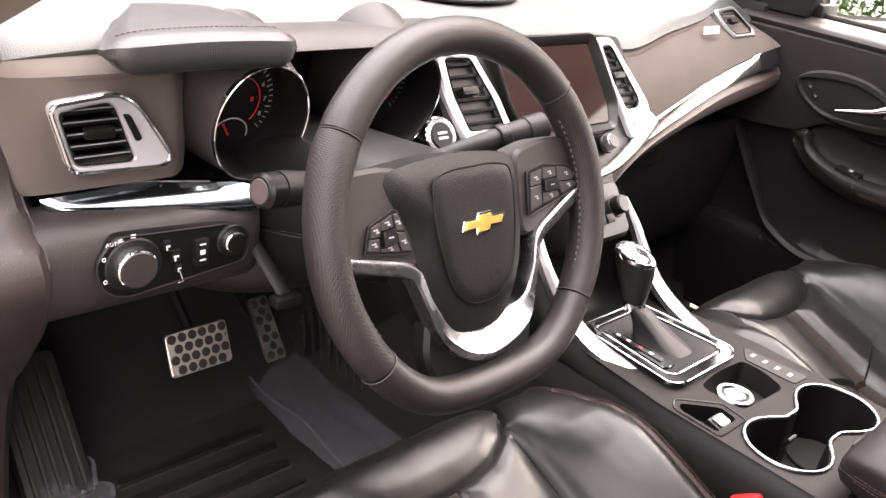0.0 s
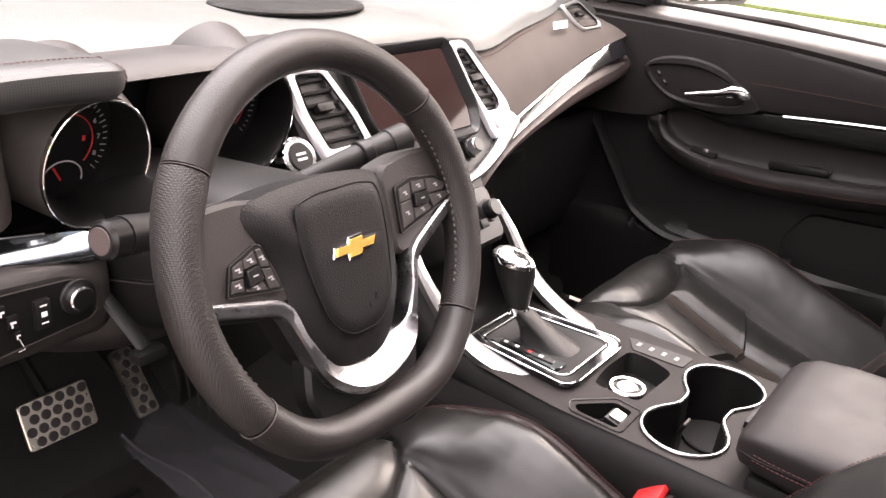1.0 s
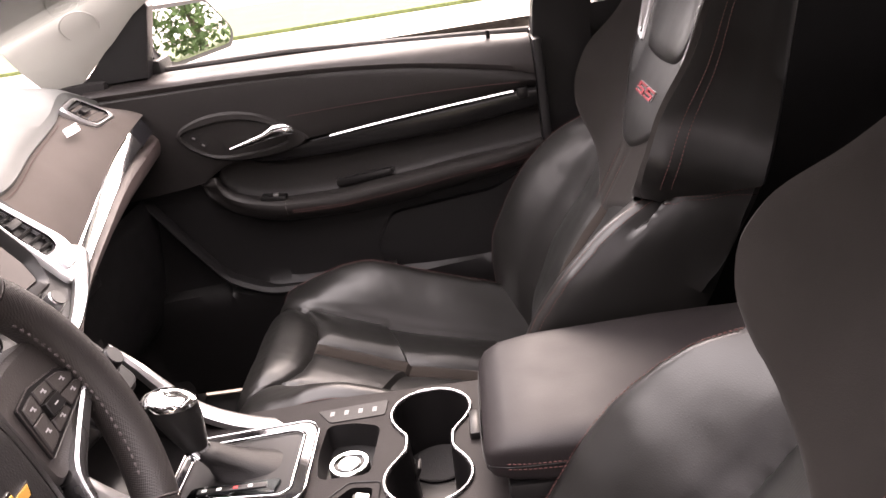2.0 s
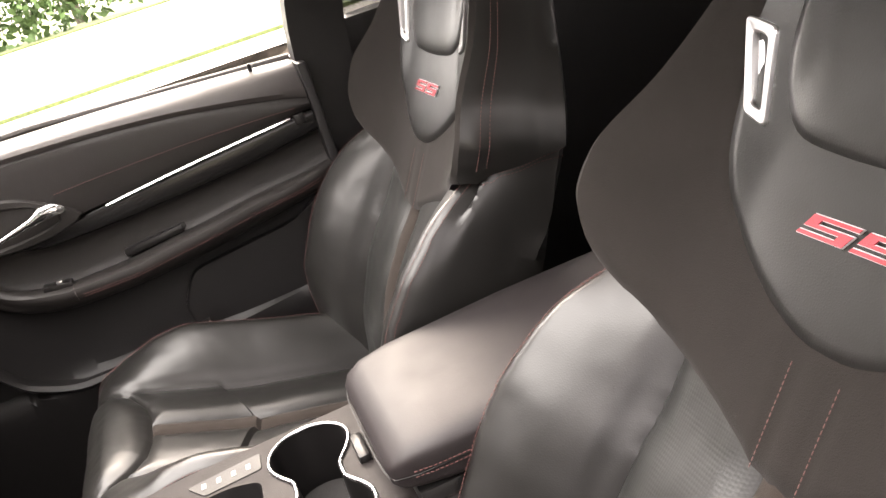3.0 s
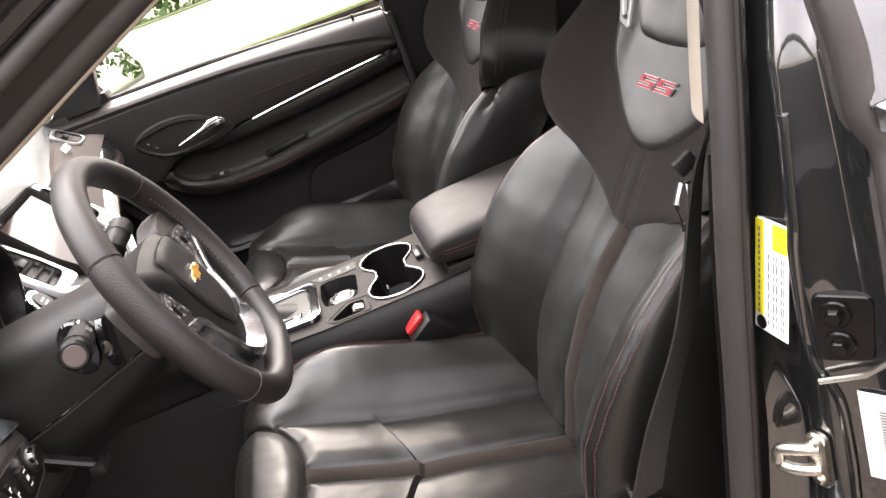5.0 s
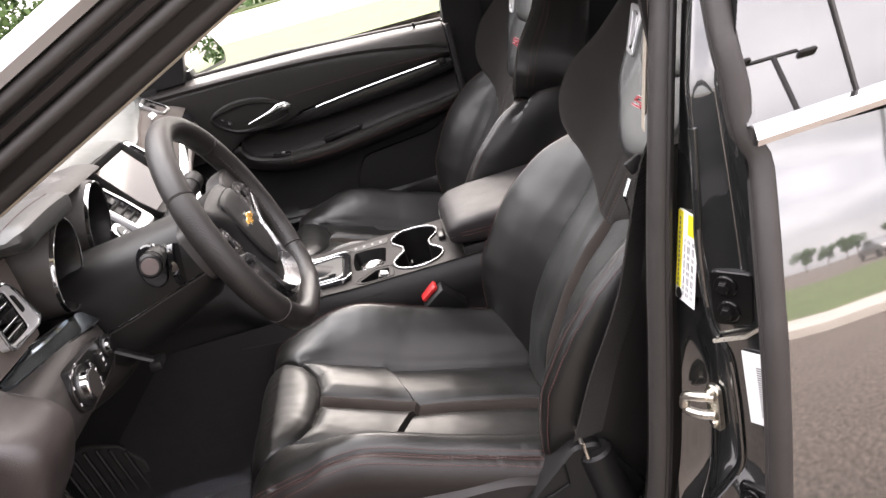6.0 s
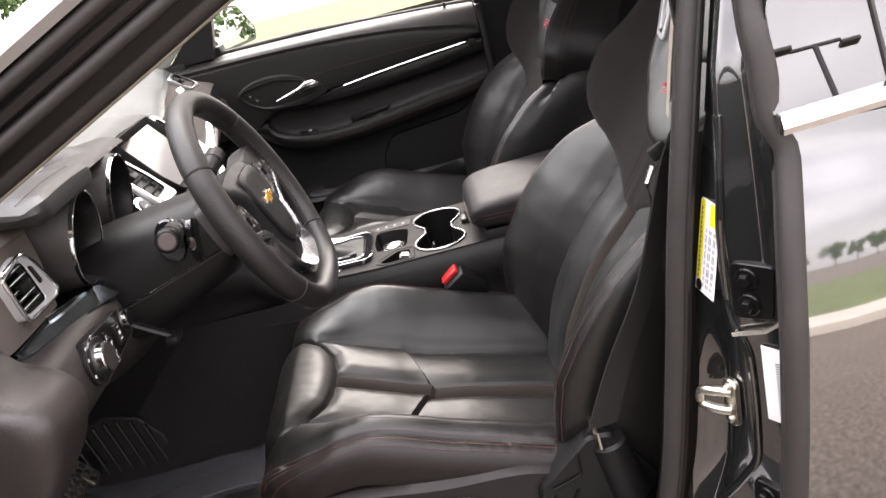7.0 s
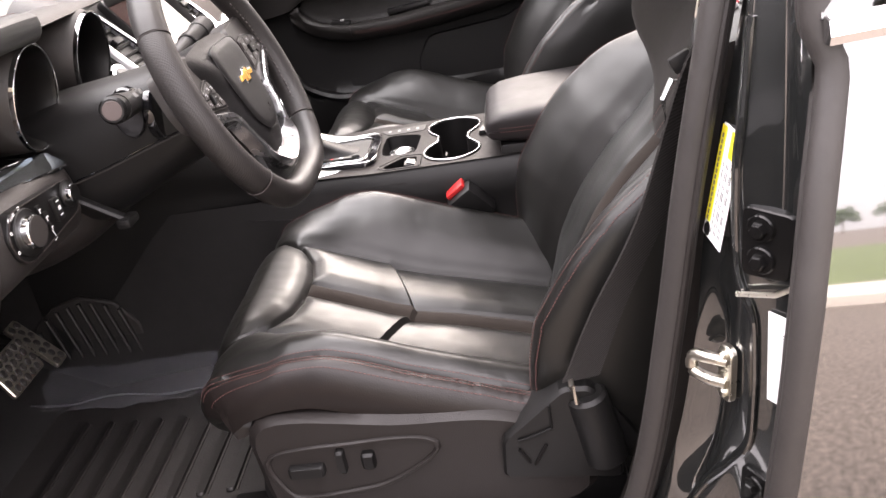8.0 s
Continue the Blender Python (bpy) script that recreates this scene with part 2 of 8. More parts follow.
def thin_glass(name, tint, ior=1.45):
    """A thin clear pane: light goes straight through, and the gloss grows towards grazing angles."""
    m = bpy.data.materials.new(name)
    m.use_nodes = True
    t = m.node_tree
    t.nodes.remove(t.nodes["Principled BSDF"])
    clear, gloss = t.nodes.new("ShaderNodeBsdfTransparent"), t.nodes.new("ShaderNodeBsdfGlossy")
    clear.inputs["Color"].default_value = (*tint, 1)
    gloss.inputs["Roughness"].default_value = 0.0
    fres, mix = t.nodes.new("ShaderNodeFresnel"), t.nodes.new("ShaderNodeMixShader")
    fres.inputs["IOR"].default_value = ior
    t.links.new(fres.outputs[0], mix.inputs[0])
    t.links.new(clear.outputs[0], mix.inputs[1])
    t.links.new(gloss.outputs[0], mix.inputs[2])
    t.links.new(mix.outputs[0], t.nodes["Material Output"].inputs["Surface"])
    return m


GLASS = thin_glass("clear_glass", (0.97, 0.99, 0.98))
TINTED = glass_mat("tinted_glass", (0.06, 0.065, 0.065))
TINTED.node_tree.nodes["Principled BSDF"].inputs["IOR"].default_value = 2.3
FILM = node_mat("plastic_film", (0.16, 0.16, 0.175), 0.16, spec=0.9, bump=0.5, bump_scale=28, vary=0.3, vary_scale=30)
FILM.node_tree.nodes["Principled BSDF"].inputs["Alpha"].default_value = 0.35
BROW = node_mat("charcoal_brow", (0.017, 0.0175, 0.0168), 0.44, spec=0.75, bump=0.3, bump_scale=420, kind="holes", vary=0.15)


# ---- building helpers (all in plan units; part() turns them into metres) ----
SET_IN = Vector((0.0, 0.0, 0.0))  # how far the piece being built is moved from its own plan


def thing(name, at, label, category, group="", kind=""):
    ob = new(name)
    ob.location = (Vector(at) + SET_IN) * K
    ob.empty_display_size = 0.05
    return tagged(ob, label, category, group, kind)


def part(name, bm, mat, parent=None, label="", smooth=True, sharp=38):
    bmesh.ops.remove_doubles(bm, verts=bm.verts[:], dist=1e-6)
    bmesh.ops.recalc_face_normals(bm, faces=bm.faces[:])
    bm.transform(Matrix.Scale(K, 4) @ Matrix.Translation(SET_IN))
    me = bpy.data.meshes.new(name)
    for f in bm.faces:
        f.smooth = smooth
    bm.to_mesh(me)
    bm.free()
    me.materials.append(mat)
    if smooth:
        me.set_sharp_from_angle(angle=radians(sharp))
    ob = new(name, me)
    if parent is not None:
        ob.parent = parent
        if parent.type == "EMPTY":
            ob.matrix_parent_inverse = Matrix.Translation(-parent.location)
    if label:
        tagged(ob, label)
    return ob


SLOPES = {}


def interp(x, xs, ys):
    """A smooth line through the stations (xs, ys) that never overshoots them."""
    key = (tuple(xs), tuple(ys))
    if key not in SLOPES:
        h, d = np.diff(xs), np.diff(ys) / np.diff(xs)
        m = np.zeros(len(xs))
        if len(xs) > 2:
            same = d[:-1] * d[1:] > 0
            w0, w1 = 2 * h[1:] + h[:-1], h[1:] + 2 * h[:-1]
            m[1:-1][same] = (w0 + w1)[same] / (w0[same] / d[:-1][same] + w1[same] / d[1:][same])
        m[0], m[-1] = d[0], d[-1]
        SLOPES[key] = m
    m = SLOPES[key]
    if x <= xs[0]:
        return float(ys[0])
    if x >= xs[-1]:
        return float(ys[-1])
    i = int(np.searchsorted(xs, x, side="right")) - 1
    h = xs[i + 1] - xs[i]
    t = (x - xs[i]) / h
    return float((1 + 2 * t) * (1 - t) ** 2 * ys[i] + t * (1 - t) ** 2 * h * m[i] + t * t * (3 - 2 * t) * ys[i + 1] - t * t * (1 - t) * h * m[i + 1])


def spline(pts, n, closed=False):
    """n points evenly along a Catmull-Rom curve through pts."""
    P = [Vector(p) for p in pts]
    m = len(P)
    dense = []
    for i in range(m if closed else m - 1):
        if closed:
            a, b, c, d = (P[(i + k) % m] for k in (-1, 0, 1, 2))
        else:
            b, c = P[i], P[i + 1]
            a = P[i - 1] if i else b * 2 - c
            d = P[i + 2] if i + 2 < m else c * 2 - b
        for k in range(12):
            t = k / 12
            dense.append(0.5 * ((2 * b) + (c - a) * t + (2 * a - 5 * b + 4 * c - d) * t * t + (3 * b - 3 * c + d - a) * t ** 3))
    dense.append(dense[0] if closed else P[-1])
    run = [0.0]
    for p, q in zip(dense, dense[1:]):
        run.append(run[-1] + (q - p).length)
    out = []
    for i in range(n):
        s = run[-1] * i / (n if closed else n - 1)
        out.append(Vector([float(np.interp(s, run, [p[k] for p in dense])) for k in range(len(P[0]))]))
    return out


def sheet(fn, nu, nv, bm=None):
    """A grid of faces over fn(a, b) with a and b from 0 to 1."""
    bm = bm or bmesh.new()
    rows = [[bm.verts.new(fn(i / nu, j / nv)) for j in range(nv + 1)] for i in range(nu + 1)]
    for i in range(nu):
        for j in range(nv):
            bm.faces.new((rows[i][j], rows[i + 1][j], rows[i + 1][j + 1], rows[i][j + 1]))
    return bm


def glass_slab(fn, nu, nv, thick=0.004):
    """A closed pane of glass over fn(a, b), given a thickness."""
    def normal(a, b):
        e = 1e-3
        da = fn(min(1, a + e), b) - fn(max(0, a - e), b)
        db = fn(a, min(1, b + e)) - fn(a, max(0, b - e))
        return da.cross(db).normalized()
    bm = bmesh.new()
    sides = []
    for off in (0.0, thick):
        sides.append([[bm.verts.new(fn(i / nu, j / nv) + normal(i / nu, j / nv) * off) for j in range(nv + 1)] for i in range(nu + 1)])
    for g in sides:
        for i in range(nu):
            for j in range(nv):
                bm.faces.new((g[i][j], g[i + 1][j], g[i + 1][j + 1], g[i][j + 1]))
    f, b = sides
    for i in range(nu):
        for j in (0, nv):
            bm.faces.new((f[i][j], f[i + 1][j], b[i + 1][j], b[i][j]))
    for j in range(nv):
        for i in (0, nu):
            bm.faces.new((f[i][j], f[i][j + 1], b[i][j + 1], b[i][j]))
    return bm


def loft(loops, bm=None, closed=True, caps=True, ring=False):
    bm = bm or bmesh.new()
    rows = [[bm.verts.new(p) for p in loop] for loop in loops]
    pairs = list(zip(rows, rows[1:])) + ([(rows[-1], rows[0])] if ring else [])
    n = len(rows[0])
    for a, b in pairs:
        for i in range(n if closed else n - 1):
            k = (i + 1) % n
            bm.faces.new((a[i], a[k], b[k], b[i]))
    if caps and closed and not ring:
        bm.faces.new(rows[0])
        bm.faces.new(rows[-1])
    return bm


def tube(pts, r, n=8, closed=False, bm=None, squash=1.0, hint=(0, 0, 1)):
    """A round bar along pts; r may be a number or a function of 0..1; squash flattens it along the hint."""
    P = [Vector(p) for p in pts]
    m = len(P)
    loops = []
    for i, p in enumerate(P):
        d = (P[(i + 1) % m] - P[i - 1]) if closed else (P[min(i + 1, m - 1)] - P[max(i - 1, 0)])
        d.normalize()
        h = Vector(hint)
        if abs(d.dot(h)) > 0.95:
            h = Vector((0, 1, 0)) if abs(d.y) < 0.9 else Vector((1, 0, 0))
        sd = d.cross(h).normalized()
        up = sd.cross(d)
        rad = r(i / max(1, m - 1)) if callable(r) else r
        loops.append([p + rad * (math.cos(w) * sd + squash * math.sin(w) * up) for w in (2 * math.pi * k / n for k in range(n))])
    return loft(loops, bm, ring=closed)


def centre(loop):
    return sum(loop, Vector((0, 0, 0))) / len(loop)


def shrink(loop, d):
    """The loop drawn in by d towards its middle."""
    c = centre(loop)
    return [p + (c - p).normalized() * d for p in loop]


def plate(loop, normal, depth, bevel=0.001, bm=None):
    """A slab whose front is the loop, drawn in at its rim, and which goes back by depth."""
    n = Vector(normal).normalized()
    loop = [Vector(p) for p in loop]
    return loft([[p - n * depth for p in loop], [p - n * bevel for p in loop], shrink(loop, bevel)], bm)


def rim(outer, inner, normal, depth, bm=None, bevel=0.0012):
    """A frame between two loops of the same count."""
    n = Vector(normal).normalized()
    o, i = [Vector(p) for p in outer], [Vector(p) for p in inner]
    mid_o = [p + (q - p).normalized() * bevel for p, q in zip(o, i)]
    mid_i = [q + (p - q).normalized() * bevel for p, q in zip(o, i)]
    return loft([[p - n * depth for p in o], [p - n * bevel for p in o], mid_o, mid_i, [p - n * bevel for p in i], [p - n * depth for p in i]], bm, ring=True)


def rod(p0, p1, r0, r1=None, n=20, bm=None, bevel=0.0012):
    """A round bar or disc from p0 to p1 with softened ends."""
    p0, p1 = Vector(p0), Vector(p1)
    r1 = r0 if r1 is None else r1
    d = (p1 - p0).normalized()
    a = d.cross(Vector((0, 0, 1)) if abs(d.z) < 0.9 else Vector((1, 0, 0))).normalized()
    b = d.cross(a)
    ring = lambda c, r: [c + r * (math.cos(w) * a + math.sin(w) * b) for w in (2 * math.pi * k / n for k in range(n))]
    return loft([ring(p0, r0 - bevel), ring(p0 + d * bevel, r0), ring(p1 - d * bevel, r1), ring(p1, r1 - bevel)], bm)


def box(c, size, bevel=0.003, turn=None, bm=None, seg=2):
    bm2 = bmesh.new()
    bmesh.ops.create_cube(bm2, size=1.0)
    bmesh.ops.scale(bm2, vec=Vector(size), verts=bm2.verts[:])
    if bevel:
        bmesh.ops.bevel(bm2, geom=bm2.edges[:], offset=bevel, segments=seg, affect="EDGES", profile=0.6)
    bm2.transform(Matrix.Translation(Vector(c)) @ (turn.to_4x4() if turn else Matrix()))
    if bm is None:
        return bm2
    me = bpy.data.meshes.new("joined")
    bm2.to_mesh(me)
    bm2.free()
    bm.from_mesh(me)
    bpy.data.meshes.remove(me)
    return bm


def rounded(corners, r, n=5):
    """A 2D outline with its corners rounded by r (a number or one for each corner)."""
    C = [Vector(c) for c in corners]
    out = []
    for i, c in enumerate(C):
        rr = r[i] if isinstance(r, (list, tuple)) else r
        a, b = C[i - 1] - c, C[(i + 1) % len(C)] - c
        rr = min(rr, a.length * 0.49, b.length * 0.49)
        p, q = c + a.normalized() * rr, c + b.normalized() * rr
        for k in range(n + 1):
            t = k / n
            out.append(p * (1 - t) ** 2 + c * 2 * t * (1 - t) + q * t * t)
    return out


class Plane:
    """A flat frame of reference: P(a, b, h) is a along right, b along up and h out of it."""

    def __init__(self, origin, right, up):
        self.o, self.r = Vector(origin), Vector(right).normalized()
        self.n = self.r.cross(Vector(up)).normalized()
        self.u = self.n.cross(self.r)

    def P(self, a, b, h=0.0):
        return self.o + self.r * a + self.u * b + self.n * h

    def loop(self, pts, h=0.0):
        return [self.P(p[0], p[1], h) for p in pts]

    def turn(self):
        return Matrix((self.r, self.u, self.n)).transposed()


def stitches(pts, mat, parent, length=0.0036, gap=0.0012, w=0.0004, label=""):
    """A row of short threads along pts."""
    P = [Vector(p) for p in pts]
    run = [0.0]
    for p, q in zip(P, P[1:]):
        run.append(run[-1] + (q - p).length)
    at = lambda s: Vector([float(np.interp(s, run, [p[k] for p in P])) for k in range(3)])
    bm = bmesh.new()
    s = 0.0
    while s + length < run[-1]:
        p, q = at(s), at(s + length)
        d = (q - p).normalized()
        a = d.cross(Vector((0.31, 0.2, 0.93))).normalized()
        b = d.cross(a)
        loop = lambda c, k: [c + k * w * (a * x + b * y) for x, y in ((1, 1), (-1, 1), (-1, -1), (1, -1))]
        loft([loop(p, 0.5), loop(p + d * length * 0.3, 1.0), loop(q - d * length * 0.3, 1.0), loop(q, 0.5)], bm)
        s += length + gap
    return part("stitching", bm, mat, parent, label, smooth=False)


def flat(x0, x1, y0, y1, z, nx=1, ny=1):
    return sheet(lambda a, b: Vector((x0 + (x1 - x0) * a, y0 + (y1 - y0) * b, z)), nx, ny)


tagged(part("ground", flat(-900, 900, -900, 900, 0.0), ASPHALT), "worn grey asphalt car park", "ground", kind="structure")

for name, x0, x1, z, m, label, cat in (("grass_verge_right", 10.5, 16.0, 0.06, GRASS, "sunlit yellow-green grass verge", "grass"), ("road", 16.0, 31.0, 0.02, PAVE, "pale bleached road", "road"),
                                       ("forecourt", 1.6, 10.5, 0.012, PAVE, "pale concrete forecourt", "pavement"),
                                       ("kerb_strip", -5.1, -4.2, 0.12, PAVE, "pale concrete kerb strip", "kerb"), ("grass_verge_left", -16.0, -5.1, 0.10, GRASS, "green grass verge", "grass"),
                                       ("grass_field", 31.0, 80.0, 0.08, GRASS, "grass below the hedge", "grass")):
    slab = box((0.5 * (x0 + x1), 0, z / 2 - 0.01), (x1 - x0, 300, z + 0.02), 0)
    tagged(part(name, slab, m), label, cat, kind="structure")


def leaves(centres, count, size, seed):
    """Small leaf faces strewn over soft clumps."""
    rnd = random.Random(seed)
    verts, faces = [], []
    for _ in range(count):
        c, r = rnd.choice(centres)
        d = Vector((rnd.gauss(0, 1), rnd.gauss(0, 1), rnd.gauss(0, 0.85))).normalized() * r * rnd.uniform(0.6, 1.05)
        p = Vector(c) + d
        a = Vector((rnd.gauss(0, 1), rnd.gauss(0, 1), rnd.gauss(0, 1))).normalized()
        b = a.cross(Vector((rnd.gauss(0, 1), rnd.gauss(0, 1), rnd.gauss(0, 1)))).normalized()
        s = size * rnd.uniform(0.6, 1.4)
        k = len(verts)
        verts += [p - a * s, p + b * s * 0.55, p + a * s, p - b * s * 0.55]
        faces.append((k, k + 1, k + 2, k + 3))
    bm = bmesh.new()
    vs = [bm.verts.new(v) for v in verts]
    for f in faces:
        bm.faces.new([vs[i] for i in f])
    return bm


rnd = random.Random(5)
clumps = [((33.5 + rnd.uniform(-0.8, 2.5), y + rnd.uniform(-1, 1), rnd.uniform(0.3, 4.2)), rnd.uniform(0.9, 1.7)) for y in np.arange(-45, 75, 1.3) for _ in range(3)]
tagged(part("hedge", leaves(clumps, 52000, 0.17, 3), FOLIAGE, smooth=False), "dense green hedge beyond the road", "hedge", kind="stuff")


def tree(at, h, seed):
    t = thing("tree", at, "leafy green tree with a brown trunk", "tree", "roadside trees")
    rnd = random.Random(seed)
    b = Vector(at)
    part("trunk", tube([b, b + Vector((0.1, 0, h * 0.3)), b + Vector((-0.1, 0.1, h * 0.75))], lambda q: 0.22 - 0.15 * q, 8), BARK, t)
    cl = []
    for k in range(6):
        e = b + Vector((rnd.uniform(-1, 1) * h * 0.3, rnd.uniform(-1, 1) * h * 0.3, h * rnd.uniform(0.5, 0.95)))
        part("limb", tube([b + Vector((0, 0, h * (0.25 + 0.06 * k))), (b + e) / 2 + Vector((0, 0, h * 0.2)), e], lambda q: 0.09 - 0.07 * q, 6), BARK, t)
        cl.append((e, h * rnd.uniform(0.12, 0.22)))
    for k in range(8):
        cl.append((b + Vector((rnd.uniform(-1, 1) * h * 0.32, rnd.uniform(-1, 1) * h * 0.32, h * rnd.uniform(0.45, 1.0))), h * rnd.uniform(0.10, 0.18)))
    part("crown", leaves(cl, 4200, 0.17, seed), FOLIAGE, t, smooth=False)
    return t


first = tree((-105, -30, 0), 7.0, 1)
far_row = [(-104 - 6 * (k % 3), -118 + 8.3 * k) for k in range(20)]
near_row = [(38, -52), (36.5, -40), (39, -29), (37, -19), (38.5, -9), (36.5, 3)]
for k, (x, y) in enumerate(far_row + near_row):
    m = Matrix.Translation(Vector((x, y, 0)) * K) @ Euler((0, 0, 1.3 * k)).to_matrix().to_4x4()
    copy_thing(first, m)


def lamp_post(x, y):
    p = thing("lamp_post", (x, y, 0), "dark car park lamp post with a crossarm", "lamp post", "lamp posts")
    part("pole", rod((x, y, 0), (x, y, 7.5), 0.075, 0.05, n=12), POLE, p)
    part("crossarm", box((x, y, 7.5), (0.06, 0.9, 0.06), 0.015), POLE, p)
    for e in (-0.58, 0.58):
        part("lamp_head", box((x, y + e, 7.48 + 0.12 * e), (0.22, 0.34, 0.08), 0.03), POLE, p)
    return p


lamp_post(-14.0, -5.95)
lamp_post(-17.0, 14.0)


def parked_car(x, y, mat, seed):
    c = thing("parked_car", (x, y, 0), "parked car in the distance", "car", "parked cars")
    prof = [(-2.2, 0.35), (-2.25, 0.7), (-1.9, 0.92), (-1.2, 0.98), (-0.6, 1.42), (0.7, 1.45), (1.4, 1.0), (2.15, 0.9), (2.25, 0.5), (2.2, 0.3)]
    part("body", loft([[Vector((x + a * 0.98, y + s, b)) for a, b in prof] for s in (-0.85, -0.80, 0.80, 0.85)]), mat, c)
    for s in (-0.86, 0.86):
        part("side_glass", plate([Vector((x + a, y + s, b)) for a, b in ((-1.0, 1.0), (-0.52, 1.36), (0.62, 1.38), (1.15, 1.02))], (0, math.copysign(1, s), 0), 0.01), GLOSS, c)
        for a in (-1.35, 1.4):
            part("wheel", rod((x + a, y + s * 0.85, 0.32), (x + a, y + s * 1.02, 0.32), 0.32, n=18, bevel=0.03), RUBBER, c)
    return c


for k in range(9):
    parked_car(-24.0 - 0.4 * (k % 3), -34.0 + 3.1 * k, (SILVER_PAINT, RED, WHITE, PAINT, SILVER_PAINT)[k % 5], k)

# ---- the shell of the car round the cabin ----
floor_z = 0.30
tagged(part("floor", box((0, 0.2, floor_z - 0.03), (1.50, 2.4, 0.06), 0.01), CARPET), "black carpeted car floor", "floor", kind="structure")
toe = sheet(lambda a, b: Vector((-0.72 + 1.44 * a, interp(b, (0, 0.35, 1), (1.02, 1.24, 1.30)), interp(b, (0, 0.35, 1), (0.30, 0.42, 0.90)))), 4, 12)
tagged(part("footwell_wall", toe, CARPET), "black carpeted toe board and bulkhead", "bulkhead", kind="structure")
tagged(part("rear_bulkhead", box((0, -0.98, 0.65), (1.45, 0.08, 0.75), 0.02), CARPET), "dark rear cabin wall", "wall", kind="structure")


def roof_pt(a, b):
    x = -0.60 + 1.20 * a
    y = 0.22 - 1.25 * b
    e = abs(2 * a - 1)
    return Vector((x, y, 1.335 - 0.05 * e ** 3 - 0.06 * (2 * b - 0.9) ** 2))


roof = bmesh.new()
sheet(roof_pt, 16, 16, roof)
tagged(part("ceiling", roof, HEADLINER), "grey fabric headliner", "ceiling", kind="structure")
outer = sheet(lambda a, b: roof_pt(a, b) * 1.0 + Vector(((a - 0.5) * 0.10, 0, 0.035)), 16, 16)
tagged(part("roof", outer, PAINT), "dark metallic car roof", "roof", kind="structure")


# ---- front seats ----
def seg_dist(px, py, poly):
    """Distance from grid points to a polyline."""
    best = np.full(px.shape, 1e9)
    for (ax, ay), (bx, by) in zip(poly, poly[1:]):
        dx, dy = bx - ax, by - ay
        t = np.clip(((px - ax) * dx + (py - ay) * dy) / (dx * dx + dy * dy + 1e-12), 0, 1)
        best = np.minimum(best, np.hypot(px - ax - t * dx, py - ay - t * dy))
    return best


def split_sheet(pos, label):
    """One bmesh for each label of the faces of a grid of positions (rows x columns x 3)."""
    out = {}
    n, m = label.shape
    for key in sorted(set(label.flat)):
        bm = bmesh.new()
        cache = {}

        def vert(i, j):
            if (i, j) not in cache:
                cache[i, j] = bm.verts.new(pos[i, j])
            return cache[i, j]

        for i, j in zip(*np.where(label == key)):
            bm.faces.new((vert(i, j), vert(i + 1, j), vert(i + 1, j + 1), vert(i, j + 1)))
        out[key] = bm
    return out


def section(pts, v):
    """Points at the fractions v (0..1) of the length of a smooth line through pts (n x 2)."""
    P = np.array(pts, float)
    E = np.vstack((2 * P[0] - P[1], P, 2 * P[-1] - P[-2]))
    t = np.linspace(0, 1, 9)[:-1][:, None]
    dense = []
    for i in range(len(P) - 1):
        p, q, r, z = E[i:i + 4]
        dense.append(0.5 * (2 * q + (r - p) * t + (2 * p - 5 * q + 4 * r - z) * t ** 2 + (3 * q - 3 * r + z - p) * t ** 3))
    dense = np.vstack(dense + [P[-1:]])
    run = np.concatenate(([0.0], np.cumsum(np.hypot(*np.diff(dense, axis=0).T))))
    return np.interp(v, run / run[-1], dense[:, 0]), np.interp(v, run / run[-1], dense[:, 1])


def knotted_section(pts, v, knots):
    """As section(), but the control points named in knots (their number: fraction) fall on those fractions."""
    dense = np.linspace(0, 1, 400)
    u, h = section(pts, dense)
    P = np.array(pts, float)
    ks = sorted(knots)
    fr = [0.0]
    for k in ks:
        near = np.hypot(u - P[k, 0], h - P[k, 1])
        near[dense <= fr[-1]] = 9
        fr.append(float(dense[int(np.argmin(near))]))
    w = np.interp(v, [0.0] + [knots[k] for k in ks] + [1.0], fr + [1.0])
    return np.interp(w, dense, u), np.interp(w, dense, h)


